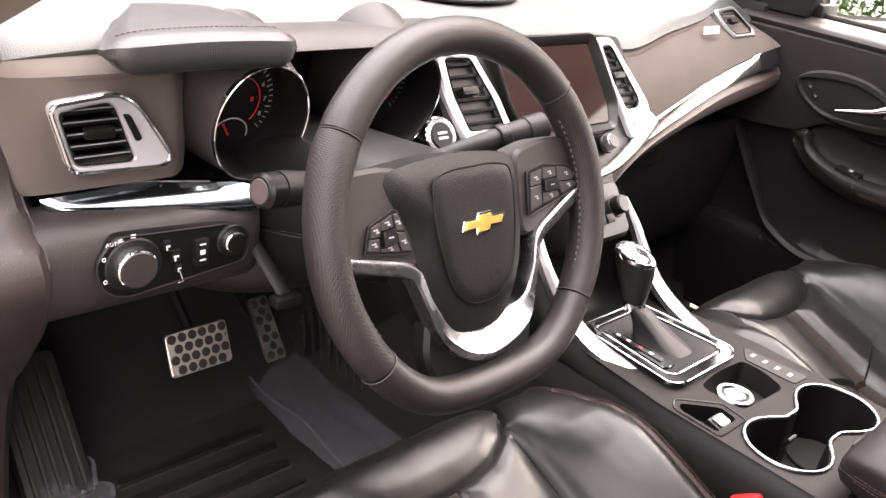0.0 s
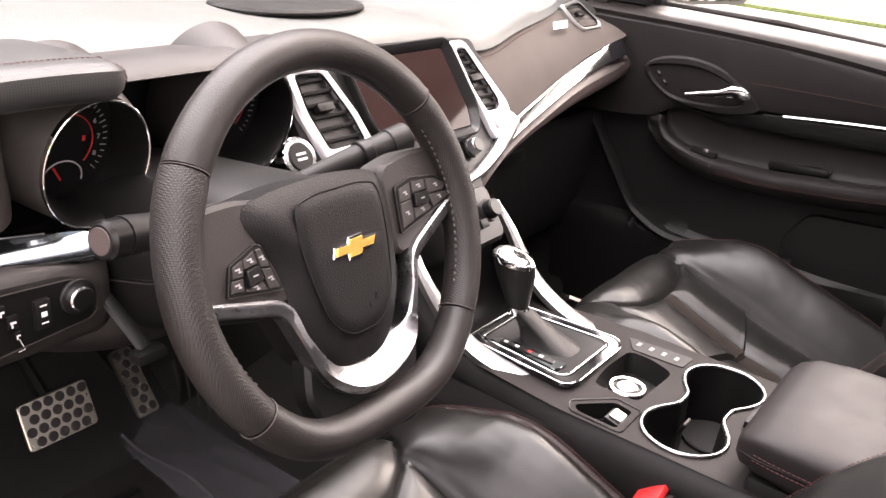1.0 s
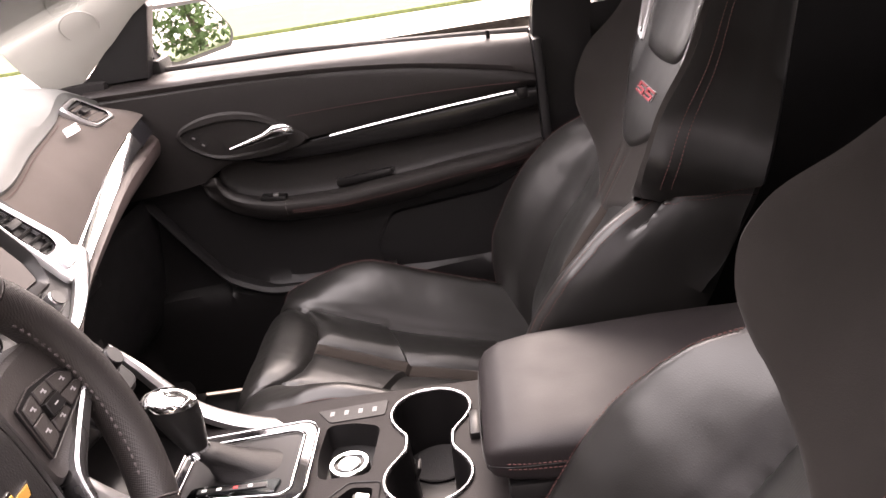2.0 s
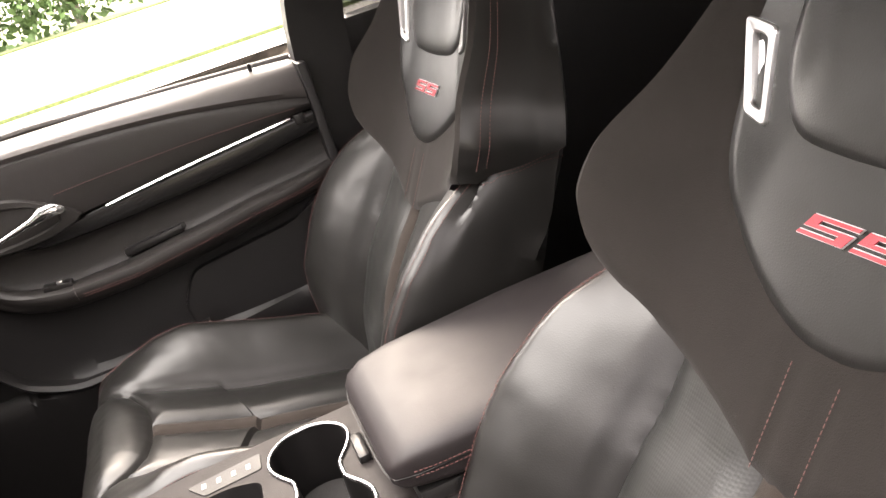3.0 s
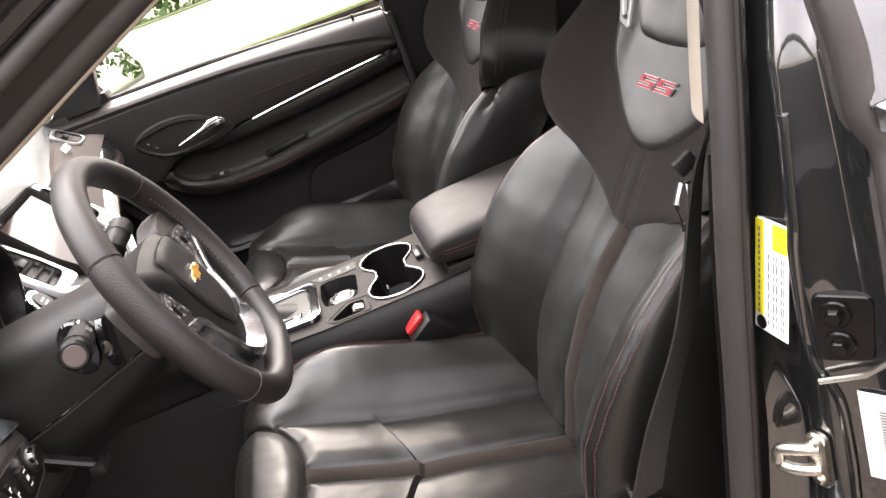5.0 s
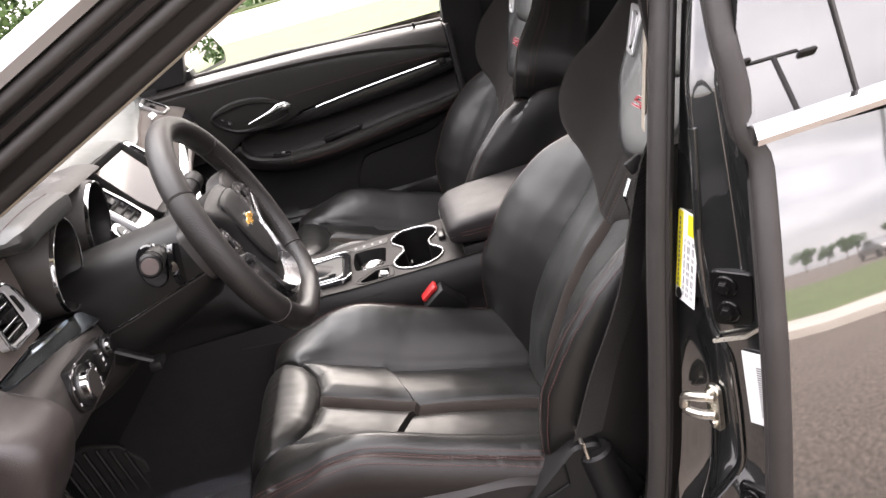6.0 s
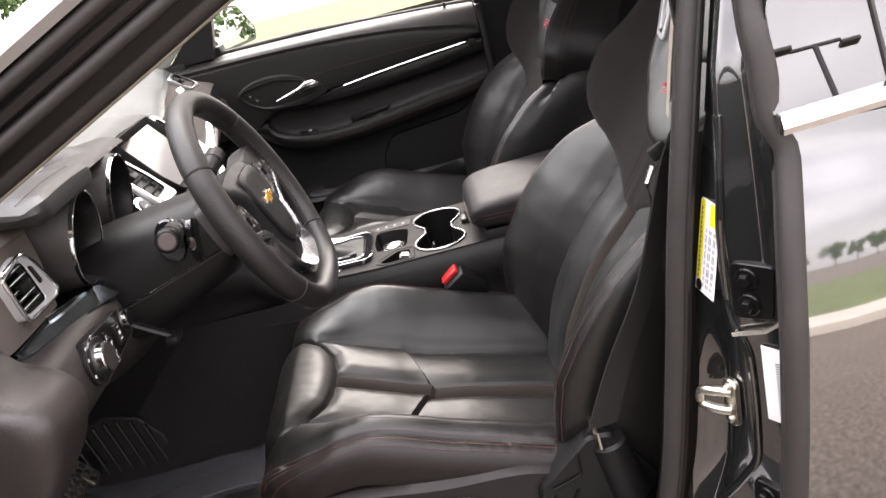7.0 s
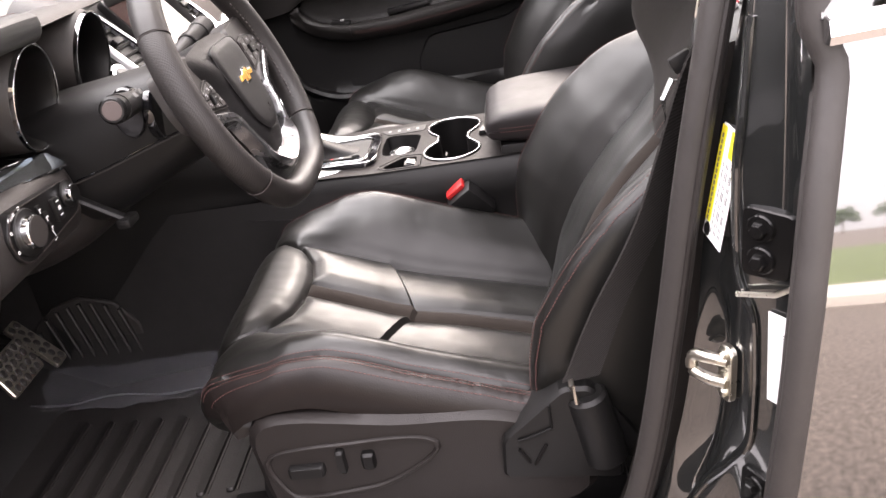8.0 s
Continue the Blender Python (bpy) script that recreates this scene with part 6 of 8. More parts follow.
def lobes(grow=0.0, n=72):
    """Outline of the two joined cup wells."""
    out = []
    r, d, waist = 0.046 + grow, 0.061, 0.024 + grow
    for k in range(n):
        w = 2 * math.pi * k / n
        c, s = math.cos(w), math.sin(w)
        t = 0.0
        for q in np.linspace(0.012, 0.125, 200):
            x, y = q * c, q * s
            inside = min(math.hypot(x - d, y), math.hypot(x + d, y)) < r or (abs(x) < 0.036 and abs(y) < waist + 0.30 * max(0, abs(x) - 0.012))
            if inside:
                t = q
        out.append((t * c, 0.374 + t * s))
    sm = out
    for _ in range(2):
        sm = [(0.25 * sm[i - 1][0] + 0.5 * sm[i][0] + 0.25 * sm[(i + 1) % n][0], 0.25 * sm[i - 1][1] + 0.5 * sm[i][1] + 0.25 * sm[(i + 1) % n][1]) for i in range(n)]
    return sm


outer2 = [(p.x, p.y) for p in rounded([(-0.118, 0.20), (0.118, 0.20), (0.118, 0.50), (0.105, 0.66), (-0.105, 0.66), (-0.122, 0.50)], 0.01)]
bin2 = [(p.x, p.y) for p in rounded([(-0.045, 0.437), (0.045, 0.432), (0.058, 0.465), (0.058, 0.496), (0.0, 0.499), (-0.045, 0.494)], 0.012)]
brake2 = [(p.x, p.y) for p in rounded([(-0.110, 0.432), (-0.068, 0.432), (-0.064, 0.455), (-0.100, 0.488), (-0.110, 0.480)], 0.006)]
cup2 = lobes()
top = filled(outer2, [bin2, brake2, cup2], ZT)
part("console_top", top, CONSOLE_SKIN, console, "dark brown-black console top")


def well(loop, depth, floor_shrink, z=ZT):
    up = [Vector((p[0], p[1], z)) for p in loop]
    dn = [p + Vector((0, 0, -depth)) for p in shrink(up, floor_shrink)]
    bm = loft([up, dn], caps=False)
    bm.faces.new([bm.verts.new(p) for p in dn])
    return bm


cups = part("cup_holder", well(cup2, 0.075, 0.004), PLASTIC_SMOOTH, console, "deep black double cup holder")
part("cup_rim", tube([(p[0], p[1], ZT + 0.001) for p in spline([(a, b, 0) for a, b in lobes(0.002)], 110, closed=True)], 0.0024, 10, closed=True), YOKE_SILVER, cups, "chrome rim round the cup holders")
part("cup_floor", rod((-0.061, 0.374, ZT - 0.074), (-0.061, 0.374, ZT - 0.071), 0.036, n=32), CARPET, cups)
part("cup_floor", rod((0.061, 0.374, ZT - 0.074), (0.061, 0.374, ZT - 0.071), 0.036, n=32), CARPET, cups)
part("cup_finger", box((0.0, 0.393, ZT - 0.035), (0.020, 0.005, 0.02), 0.003, Euler((0.4, 0, 0)).to_matrix()), PLASTIC, cups)
part("tray", well(bin2, 0.028, 0.004), PLASTIC, console)
part("brake_tray", well(brake2, 0.020, 0.002), PLASTIC_SMOOTH, console)
eb = part("park_brake_switch", box((-0.084, 0.444, 0.610), (0.026, 0.022, 0.014), 0.004, Euler((0.25, 0, 0)).to_matrix()), PLASTIC_SMOOTH, console, "electric parking brake switch")
part("switch_top", box((-0.084, 0.442, 0.6185), (0.018, 0.014, 0.003), 0.001, Euler((0.25, 0, 0)).to_matrix()), SATIN, eb)
part("tray_edge", tube([(p[0], p[1], ZT + 0.0006) for p in [(q.x, q.y) for q in rounded([(-0.116, 0.424), (-0.060, 0.424), (-0.056, 0.458), (-0.098, 0.496), (-0.116, 0.486)], 0.006)]], 0.0008, 5, closed=True), PLASTIC_SMOOTH, console)
dl = part("drive_dial", rod((-0.012, 0.464, 0.590), (-0.012, 0.464, 0.612), 0.0235, 0.022, n=40), PLASTIC_SMOOTH, console, "round drive mode dial")
part("dial_ring", rim([Vector((-0.012 + 0.0225 * math.cos(w), 0.464 + 0.0225 * math.sin(w), 0.6145)) for w in np.linspace(0, 2 * math.pi, 41)[:-1]],
                      [Vector((-0.012 + 0.0165 * math.cos(w), 0.464 + 0.0165 * math.sin(w), 0.6145)) for w in np.linspace(0, 2 * math.pi, 41)[:-1]], (0, 0, 1), 0.006), CHROME, dl)
part("dial_cap", rod((-0.012, 0.464, 0.611), (-0.012, 0.464, 0.6145), 0.0125, n=32), SATIN, dl)
hb = [(p.x, p.y) for p in rounded([(0.066, 0.428), (0.098, 0.426), (0.090, 0.512), (0.062, 0.494)], 0.005)]
heat = part("seat_heat_panel", plate([(a, b, ZT + 0.0012) for a, b in hb], (0, 0, 1), 0.003, 0.0006), PLASTIC, console, "row of seat heating buttons")
for k in range(4):
    part("heat_mark", box((0.080, 0.442 + 0.017 * k, ZT + 0.0014), (0.010, 0.005, 0.0006), 0), GREY_PRINT, heat)


def side_pt(sgn):
    def fn(a, b):
        y = -0.50 + 1.62 * a
        zt = interp(y, (-0.5, 0.2, 0.5, 0.60, 0.66, 0.72, 1.2), (0.59, 0.617, 0.617, 0.614, 0.635, 0.70, 0.72))
        xt = interp(y, (-0.5, 0.2, 0.5, 0.66, 0.8, 1.2), (0.105, 0.117, 0.121, 0.108, 0.118, 0.15))
        prof = spline([(xt - 0.006, 0, zt + 0.003), (xt + 0.004, 0, zt - 0.006), (xt + 0.012, 0, zt - 0.05), (xt + 0.006, 0, zt - 0.075), (xt + 0.012, 0, 0.42), (xt + 0.03, 0, 0.30)], 21)
        p = prof[int(round(b * 20))]
        return Vector((sgn * p.x, y, p.z))
    return fn


for sgn in (-1, 1):
    part("console_side", sheet(side_pt(sgn), 44, 20), PLASTIC, console, "satin black console flank")
part("side_crease", tube([(-0.1325, 0.42, 0.565), (-0.133, 0.60, 0.560), (-0.137, 0.72, 0.572)], 0.0012, 6), PLASTIC_SMOOTH, console)
ramp = sheet(lambda a, b: Vector((-0.105 + 0.21 * a, interp(b, (0, 0.3, 0.6, 1), (0.655, 0.70, 0.74, 0.75)), interp(b, (0, 0.3, 0.6, 1), (0.612, 0.600, 0.63, 0.75)))), 6, 14)
part("cubby", ramp, PLASTIC_SMOOTH, console)

# armrest
arm = thing("armrest", (-0.005, 0.12, 0.62), "padded black leather centre armrest with red stitching", "armrest")
loops = []
for y, w, zt, zb in ((0.312, 0.078, 0.660, 0.650), (0.3105, 0.095, 0.668, 0.643), (0.303, 0.105, 0.677, 0.638), (0.285, 0.1115, 0.685, 0.635), (0.25, 0.116, 0.689, 0.632), (0.10, 0.120, 0.692, 0.630), (-0.05, 0.118, 0.692, 0.630), (-0.10, 0.112, 0.688, 0.634), (-0.11, 0.09, 0.675, 0.642)):
    ring = []
    for k in range(64):
        q = 2 * math.pi * (k + 0.5) / 64
        c, s = math.cos(q), math.sin(q)
        ring.append(Vector((-0.004 + (w if c < 0 else w - 0.007) * math.copysign(abs(c) ** 0.30, c), y, 0.5 * (zt + zb) + 0.5 * (zt - zb) * math.copysign(abs(s) ** 0.36, s))))
    loops.append(ring)
part("pad", loft(loops), ARM_LEATHER, arm)
for sgn in (-1, 1):
    for dz in (0.0, -0.006):
        row = [(-0.004 + sgn * (w + 0.0008), y, 0.663 + dz) for y, w in ((0.29, 0.1125), (0.25, 0.117), (0.10, 0.120), (-0.05, 0.118))]
        stitches(spline(row, 40), RED_THREAD, arm)
part("seam", tube(spline([(-0.126, -0.04, 0.660), (-0.1245, 0.10, 0.660), (-0.121, 0.25, 0.660), (-0.1145, 0.295, 0.658), (-0.090, 0.312, 0.652), (0, 0.3145, 0.650), (0.082, 0.312, 0.652), (0.1065, 0.295, 0.658), (0.114, 0.25, 0.660), (0.117, 0.1, 0.660)], 60), 0.0008, 5), PLASTIC_SMOOTH, arm)
part("latch", box((0.018, 0.322, 0.622), (0.05, 0.014, 0.014), 0.005), PLASTIC_SMOOTH, arm)
part("bin", box((-0.003, 0.10, 0.612), (0.222, 0.385, 0.046), 0.008), PLASTIC, arm)

# gear shifter
sh = thing("gear_shifter", (-0.015, 0.58, 0.62), "automatic gear lever with leather boot and chrome cap", "gear lever")
po = [(p.x, p.y) for p in rounded([(-0.086, 0.512), (-0.070, 0.502), (0.045, 0.502), (0.062, 0.515), (0.050, 0.655), (-0.075, 0.655)], [0.01, 0.012, 0.012, 0.01, 0.01, 0.01])]
pi_ = [(p.x, p.y) for p in rounded([(-0.072, 0.528), (-0.064, 0.518), (0.036, 0.518), (0.046, 0.528), (0.036, 0.642), (-0.062, 0.642)], 0.008)]
fr = part("surround", rim([(a, b, ZT + 0.008) for a, b in po], [(a, b, ZT + 0.008) for a, b in pi_], (0, 0, 1), 0.012, bevel=0.003), GLOSS, sh, "gloss black gear lever surround")
for edge_ in (po, pi_):
    part("surround_edge", tube([(a, b, ZT + 0.0085) for a, b in edge_], 0.0009, 8, closed=True), CHROME, fr, "chrome edge")
part("gate_plate", plate([(a, b, ZT + 0.006) for a, b in pi_], (0, 0, 1), 0.006, 0.0005), PLASTIC_SMOOTH, sh)
gp = part("gate_strip", plate([(a, b, ZT + 0.009) for a, b in [(p.x, p.y) for p in rounded([(-0.066, 0.535), (-0.044, 0.530), (-0.044, 0.628), (-0.060, 0.632)], 0.005)]], (0, 0, 1), 0.004, 0.001), DARK_CHROME, sh, "silver gate indicator")
part("gate_window", box((-0.053, 0.582, ZT + 0.0095), (0.008, 0.075, 0.002), 0.0008), PLASTIC_SMOOTH, gp)
for k, y in enumerate((0.612, 0.596, 0.578, 0.562)):
    part("gate_mark", box((-0.053, y, ZT + 0.0107), (0.004, 0.005, 0.0003), 0), RED if k == 2 else WHITE, gp)
bl = []
for t, w, l in ((0, 0.028, 0.036), (0.12, 0.025, 0.032), (0.35, 0.019, 0.024), (0.6, 0.016, 0.018), (0.85, 0.014, 0.0155), (1.0, 0.012, 0.013)):
    c = Vector((-0.008 - 0.010 * t, 0.575 + 0.045 * t, ZT + 0.006 + 0.036 * t))
    bl.append([c + Vector((w * math.copysign(abs(math.cos(q)) ** 0.6, math.cos(q)) * (1 + 0.07 * math.sin(3 * q + 5 * t)), l * math.copysign(abs(math.sin(q)) ** 0.6, math.sin(q)) * (1 + 0.05 * math.cos(4 * q)), 0)) for q in (2 * math.pi * k / 32 for k in range(32))])
part("boot", loft(bl), PAD_GRAIN, sh)
part("collar", rod((-0.018, 0.618, 0.655), (-0.019, 0.623, 0.666), 0.0135, n=28), CHROME, sh, "chrome collar")
kl = []
for t, rx, ry in ((0, 0.013, 0.014), (0.2, 0.0165, 0.018), (0.5, 0.0195, 0.024), (0.75, 0.021, 0.0275), (0.88, 0.0205, 0.028)):
    c = Vector((-0.019 - 0.001 * t, 0.622 + 0.014 * t, 0.665 + 0.064 * t))
    kl.append([c + Vector((rx * math.cos(q), ry * math.sin(q), 0.10 * ry * math.sin(q))) for q in (2 * math.pi * k / 32 for k in range(32))])
part("grip", loft(kl), PLASTIC, sh)
cl2 = []
for t, k_ in ((0, 1.02), (0.35, 1.02), (0.7, 0.85), (0.92, 0.5), (1.0, 0.15)):
    c = Vector((-0.020, 0.635, 0.7215 + 0.014 * t))
    cl2.append([c + Vector((0.021 * k_ * math.cos(q), 0.0285 * k_ * math.sin(q), 0.003 * math.sin(q))) for q in (2 * math.pi * k / 32 for k in range(32))])
part("cap", loft(cl2), CHROME, sh, "chrome lever cap")

# ---- pedals ----
def pedal(name, pl, w, h, rows, mat, label):
    p = thing(name, pl.P(0, 0), label, "pedal", "pedals")
    loop = pl.loop([(q.x, q.y) for q in rounded([(-w / 2, -h / 2), (w / 2, -h / 2), (w / 2, h / 2), (-w / 2, h / 2)], 0.006)], 0.004)
    pad_ = part("pad", plate(loop, pl.n, 0.006, 0.0015), mat, p, "brushed metal pedal plate")
    for n_row, (cnt, b) in enumerate(rows):
        for k in range(cnt):
            a = (k - (cnt - 1) / 2) * w / (max(r[0] for r in rows) + 0.1)
            part("rubber_stud", rod(pl.P(a, b * h, 0.002), pl.P(a, b * h, 0.0056), 0.0062, n=14, bevel=0.001), RUBBER, pad_)
    part("lever", tube(spline([pl.P(0, 0, -0.004), pl.P(0, 0.05, -0.03), pl.P(0, 0.20, -0.10)], 8), 0.009, 8), PLASTIC, p)
    return p


pedal("brake_pedal", Plane((-0.42, 1.005, 0.515), (1, 0.05, -0.03), (-0.04, 0.42, 0.9)), 0.090, 0.058, ((5, -0.36), (6, -0.12), (5, 0.12), (6, 0.36)), STEEL, "wide drilled metal brake pedal")
pedal("accelerator_pedal", Plane((-0.277, 1.065, 0.470), (1, 0.05, 0), (-0.10, 0.62, 0.78)), 0.034, 0.100, ((2, -0.4), (1, -0.27), (2, -0.14), (1, 0), (2, 0.14), (1, 0.27), (2, 0.4)), STEEL, "narrow drilled metal accelerator pedal")

# ---- floor mat and footwell ----
mat_ = thing("floor_mat", (-0.40, 0.85, 0.305), "black rubber driver's floor mat with raised ribs", "floor mat")
mo = [(p.x, p.y) for p in rounded([(-0.62, 0.52), (-0.18, 0.52), (-0.16, 0.80), (-0.21, 1.05), (-0.30, 1.10), (-0.60, 1.08)], 0.03)]
part("mat_body", plate([(a, b, 0.328) for a, b in mo], (0, 0, 1), 0.018, 0.004), MAT_RUBBER, mat_)
for k in range(8):
    y = 1.015 - 0.0427 * k
    x0, x1 = -0.535 + 0.004 * k, -0.308 - 0.003 * k
    part("rib", plate([(p.x, p.y, 0.3335) for p in rounded([(x0, y - 0.0075), (x1, y - 0.0065), (x1, y + 0.0065), (x0, y + 0.0055)], 0.006)], (0, 0, 1), 0.008, 0.0028), MAT_RIB, mat_)
    part("groove", tube([(x0 + 0.004, y - 0.0105, 0.3280), (x1 - 0.004, y - 0.0095, 0.3280)], 0.0016, 6), RUBBER, mat_)
heel = thing("tunnel_scuff_pad", (-0.13, 1.06, 0.32), "ribbed black rubber scuff pad on the tunnel", "scuff pad")
dm = [Vector((-0.1535 + 0.006 * 0, y, z)) for y, z in [(0.942, 0.325), (0.943, 0.37), (0.955, 0.42), (0.986, 0.464), (1.045, 0.483), (1.10, 0.470), (1.14, 0.438), (1.165, 0.39), (1.172, 0.33)]]
part("pad_body", plate(dm, (-1, 0, 0), 0.008, 0.003), MAT_RUBBER, heel)
for k in range(9):
    y0 = 0.966 + 0.0225 * k
    z1 = interp(y0 + 0.02, (0.943, 0.960, 0.99, 1.045, 1.10, 1.14, 1.17), (0.37, 0.418, 0.455, 0.472, 0.46, 0.43, 0.36))
    part("rib", tube([(-0.155, y0 - 0.012, 0.322), (-0.155, min(1.165, y0 + 0.014), z1)], 0.0055, 8, squash=0.7), MAT_RIB, heel)
film = thing("plastic_film", (-0.21, 0.95, 0.33), "clear crinkled protective film lying on the footwell carpet", "plastic sheet")
fs = sheet(lambda a, b: Vector((-0.165 - 0.10 * b - 0.02 * math.sin(3 * a) * b, 0.775 + 0.375 * a, 0.340 + 0.012 * (1 - b) + 0.006 * noise.noise(Vector((a * 11, b * 5, 0.5))) + 0.003 * noise.noise(Vector((a * 31, b * 14, 1.5))))), 40, 12)
part("film_sheet", fs, FILM, film)
part("folded_edge", tube([(-0.262 - 0.004 * math.sin(9 * t), 0.785 + 0.35 * t, 0.343 + 0.003 * math.sin(14 * t)) for t in np.linspace(0, 1, 24)], 0.0028, 6, squash=0.5), FILM, film)
film_two = thing("plastic_film", (-0.59, 1.02, 0.33), "scrap of clear crinkled film beside the door sill", "plastic sheet")
f2 = sheet(lambda a, b: Vector((-0.625 + 0.075 * a + 0.012 * noise.noise(Vector((a * 5, b * 5, 7.0))), 0.975 + 0.09 * b, 0.345 + 0.025 * (1 - a) * b + 0.012 * noise.noise(Vector((a * 7, b * 8, 3.5))))), 24, 24)
part("film_sheet", f2, FILM, film_two)
part("folded_edge", tube([(-0.552 + 0.004 * math.sin(9 * t), 0.978 + 0.085 * t, 0.347 + 0.006 * math.sin(8 * t)) for t in np.linspace(0, 1, 14)], 0.0028, 6, squash=0.5), FILM, film_two)
tunnel = sheet(lambda a, b: Vector((interp(b, (0, 0.5, 1), (-0.128, -0.146, -0.175)), 0.45 + 0.85 * a, interp(b, (0, 0.5, 1), (0.60, 0.44, 0.30)))), 8, 10)
tagged(part("tunnel_wall", tunnel, CARPET), "black carpeted transmission tunnel", "tunnel", kind="structure")
rest = thing("foot_rest", (-0.60, 1.08, 0.32), "ribbed black dead pedal", "foot rest")
part("rest_body", box((-0.60, 1.09, 0.40), (0.085, 0.03, 0.20), 0.01, Euler((radians(-42), 0, 0)).to_matrix()), MAT_RUBBER, rest)
for k in range(5):
    part("rib", box((-0.63 + 0.015 * k, 1.077, 0.41), (0.006, 0.01, 0.17), 0.002, Euler((radians(-42), 0, 0)).to_matrix()), MAT_RUBBER, rest)

# ---- buckle and belt ----
bk = thing("belt_buckle", (-0.15, 0.33, 0.52), "black seat belt buckle with red release button", "seat belt buckle")
bt_ = Euler((radians(-38), radians(-14), 0)).to_matrix()
part("buckle_body", box((-0.140, 0.350, 0.553), (0.030, 0.052, 0.062), 0.006, bt_), PLASTIC, bk)
part("red_button", box((-0.137, 0.372, 0.581), (0.021, 0.036, 0.008), 0.003, bt_), RED, bk, "red release button")
part("stem", tube([(-0.145, 0.335, 0.535), (-0.155, 0.29, 0.46), (-0.165, 0.27, 0.40)], 0.009, 8), PLASTIC, bk)
belt = thing("seat_belt", (-0.66, 0.2, 0.50), "dark woven seat belt hanging beside the driver's seat", "seat belt")
bp = spline([(-0.672, 0.070, 1.25), (-0.692, 0.078, 1.05), (-0.690, 0.075, 0.95), (-0.668, 0.103, 0.87), (-0.664, 0.143, 0.74), (-0.655, 0.190, 0.64), (-0.648, 0.225, 0.553)], 44)
wl = []
for k, p in enumerate(bp):
    t = k / 43
    wv = Vector((interp(t, (0, 0.45, 0.75, 1), (0.85, 0.80, 0.55, 0.30)), interp(t, (0, 0.45, 0.75, 1), (-0.5, -0.58, -0.80, -0.92)), -0.1)).normalized() * 0.020
    nv = Vector((-0.0006, -0.0010, 0))
    wl.append([p - wv + nv, p + wv + nv, p + wv - nv, p - wv - nv])
part("webbing", loft(wl), BELT, belt)
part("tongue", tube([(-0.667, 0.120, 0.866), (-0.668, 0.128, 0.850), (-0.667, 0.126, 0.824), (-0.662, 0.114, 0.826), (-0.662, 0.110, 0.862)], 0.0028, 6, closed=True), CHROME, belt, "steel belt tongue")
part("tongue_grip", box((-0.664, 0.110, 0.880), (0.007, 0.020, 0.016), 0.003, Euler((radians(-25), 0, 0)).to_matrix()), PLASTIC, belt)
part("anchor_cover", rod((-0.648, 0.205, 0.445), (-0.648, 0.222, 0.535), 0.024, 0.022, n=28, bevel=0.004), PLASTIC, belt)
part("anchor_loop", tube([(-0.63, 0.232, 0.535), (-0.63, 0.236, 0.556), (-0.665, 0.236, 0.556), (-0.665, 0.232, 0.535)], 0.003, 8), STEEL, belt)
base = thing("belt_anchor_trim", (-0.655, 0.25, 0.40), "dark plastic trim round the belt anchor", "trim panel")
ob2 = [((0.26 - y), z - 0.48) for y, z in ((0.318, 0.486), (0.245, 0.548), (0.215, 0.545), (0.19, 0.49), (0.19, 0.42), (0.322, 0.435))]
part("trim_body", plate(Plane((-0.655, 0.26, 0.48), (0, 1, 0), (0, 0, -1)).loop([(-a, -b) for a, b in [(p.x, p.y) for p in rounded(ob2, 0.008)]]), (-1, 0, 0), 0.05, 0.004), PLASTIC, base)
for pts in (((0.300, 0.487), (0.282, 0.492), (0.262, 0.50)), ((0.300, 0.475), (0.29, 0.455)), ((0.262, 0.50), (0.262, 0.530)), ((0.27, 0.478), (0.285, 0.452))):
    part("rib", tube([(-0.657, y, z) for y, z in pts], 0.0016, 6), PLASTIC_SMOOTH, base)


# ---- passenger door ----
door = thing("passenger_door", (0.70, 0.5, 0.35), "black padded passenger door with chrome strip and stitched armrest", "car door")
ZS = lambda y: interp(y, (0.14, 0.30, 0.51, 0.70, 0.95), (0.925, 0.938, 0.950, 0.955, 0.958))
ZR = lambda y: interp(y, (0.165, 0.19, 0.28, 0.40, 0.57, 0.75, 0.95), (0.876, 0.884, 0.903, 0.922, 0.936, 0.942, 0.944))
ZCH = lambda y: interp(y, (0.165, 0.21, 0.37, 0.53, 0.66, 0.95), (0.849, 0.846, 0.834, 0.818, 0.800, 0.75))
# lines along the door: top and foot of the gloss band, armrest ridge, foot of the armrest; they close on one another ahead of the armrest
L1 = lambda y: interp(y, (0.165, 0.217, 0.37, 0.542, 0.614, 0.655, 0.690, 0.73, 0.753, 0.785, 0.95), (0.850, 0.846, 0.834, 0.819, 0.812, 0.806, 0.798, 0.791, 0.780, 0.765, 0.750))
L2 = lambda y: interp(y, (0.165, 0.196, 0.30, 0.43, 0.55, 0.631, 0.668, 0.690, 0.73, 0.745, 0.753, 0.785, 0.95), (0.813, 0.810, 0.797, 0.789, 0.784, 0.784, 0.789, 0.7975, 0.7905, 0.783, 0.772, 0.7645, 0.7495))
ZA = lambda y: interp(y, (0.165, 0.22, 0.32, 0.39, 0.46, 0.54, 0.63, 0.69, 0.725, 0.742, 0.750, 0.753, 0.785, 0.95), (0.757, 0.750, 0.742, 0.733, 0.726, 0.718, 0.717, 0.726, 0.738, 0.750, 0.762, 0.771, 0.764, 0.749))
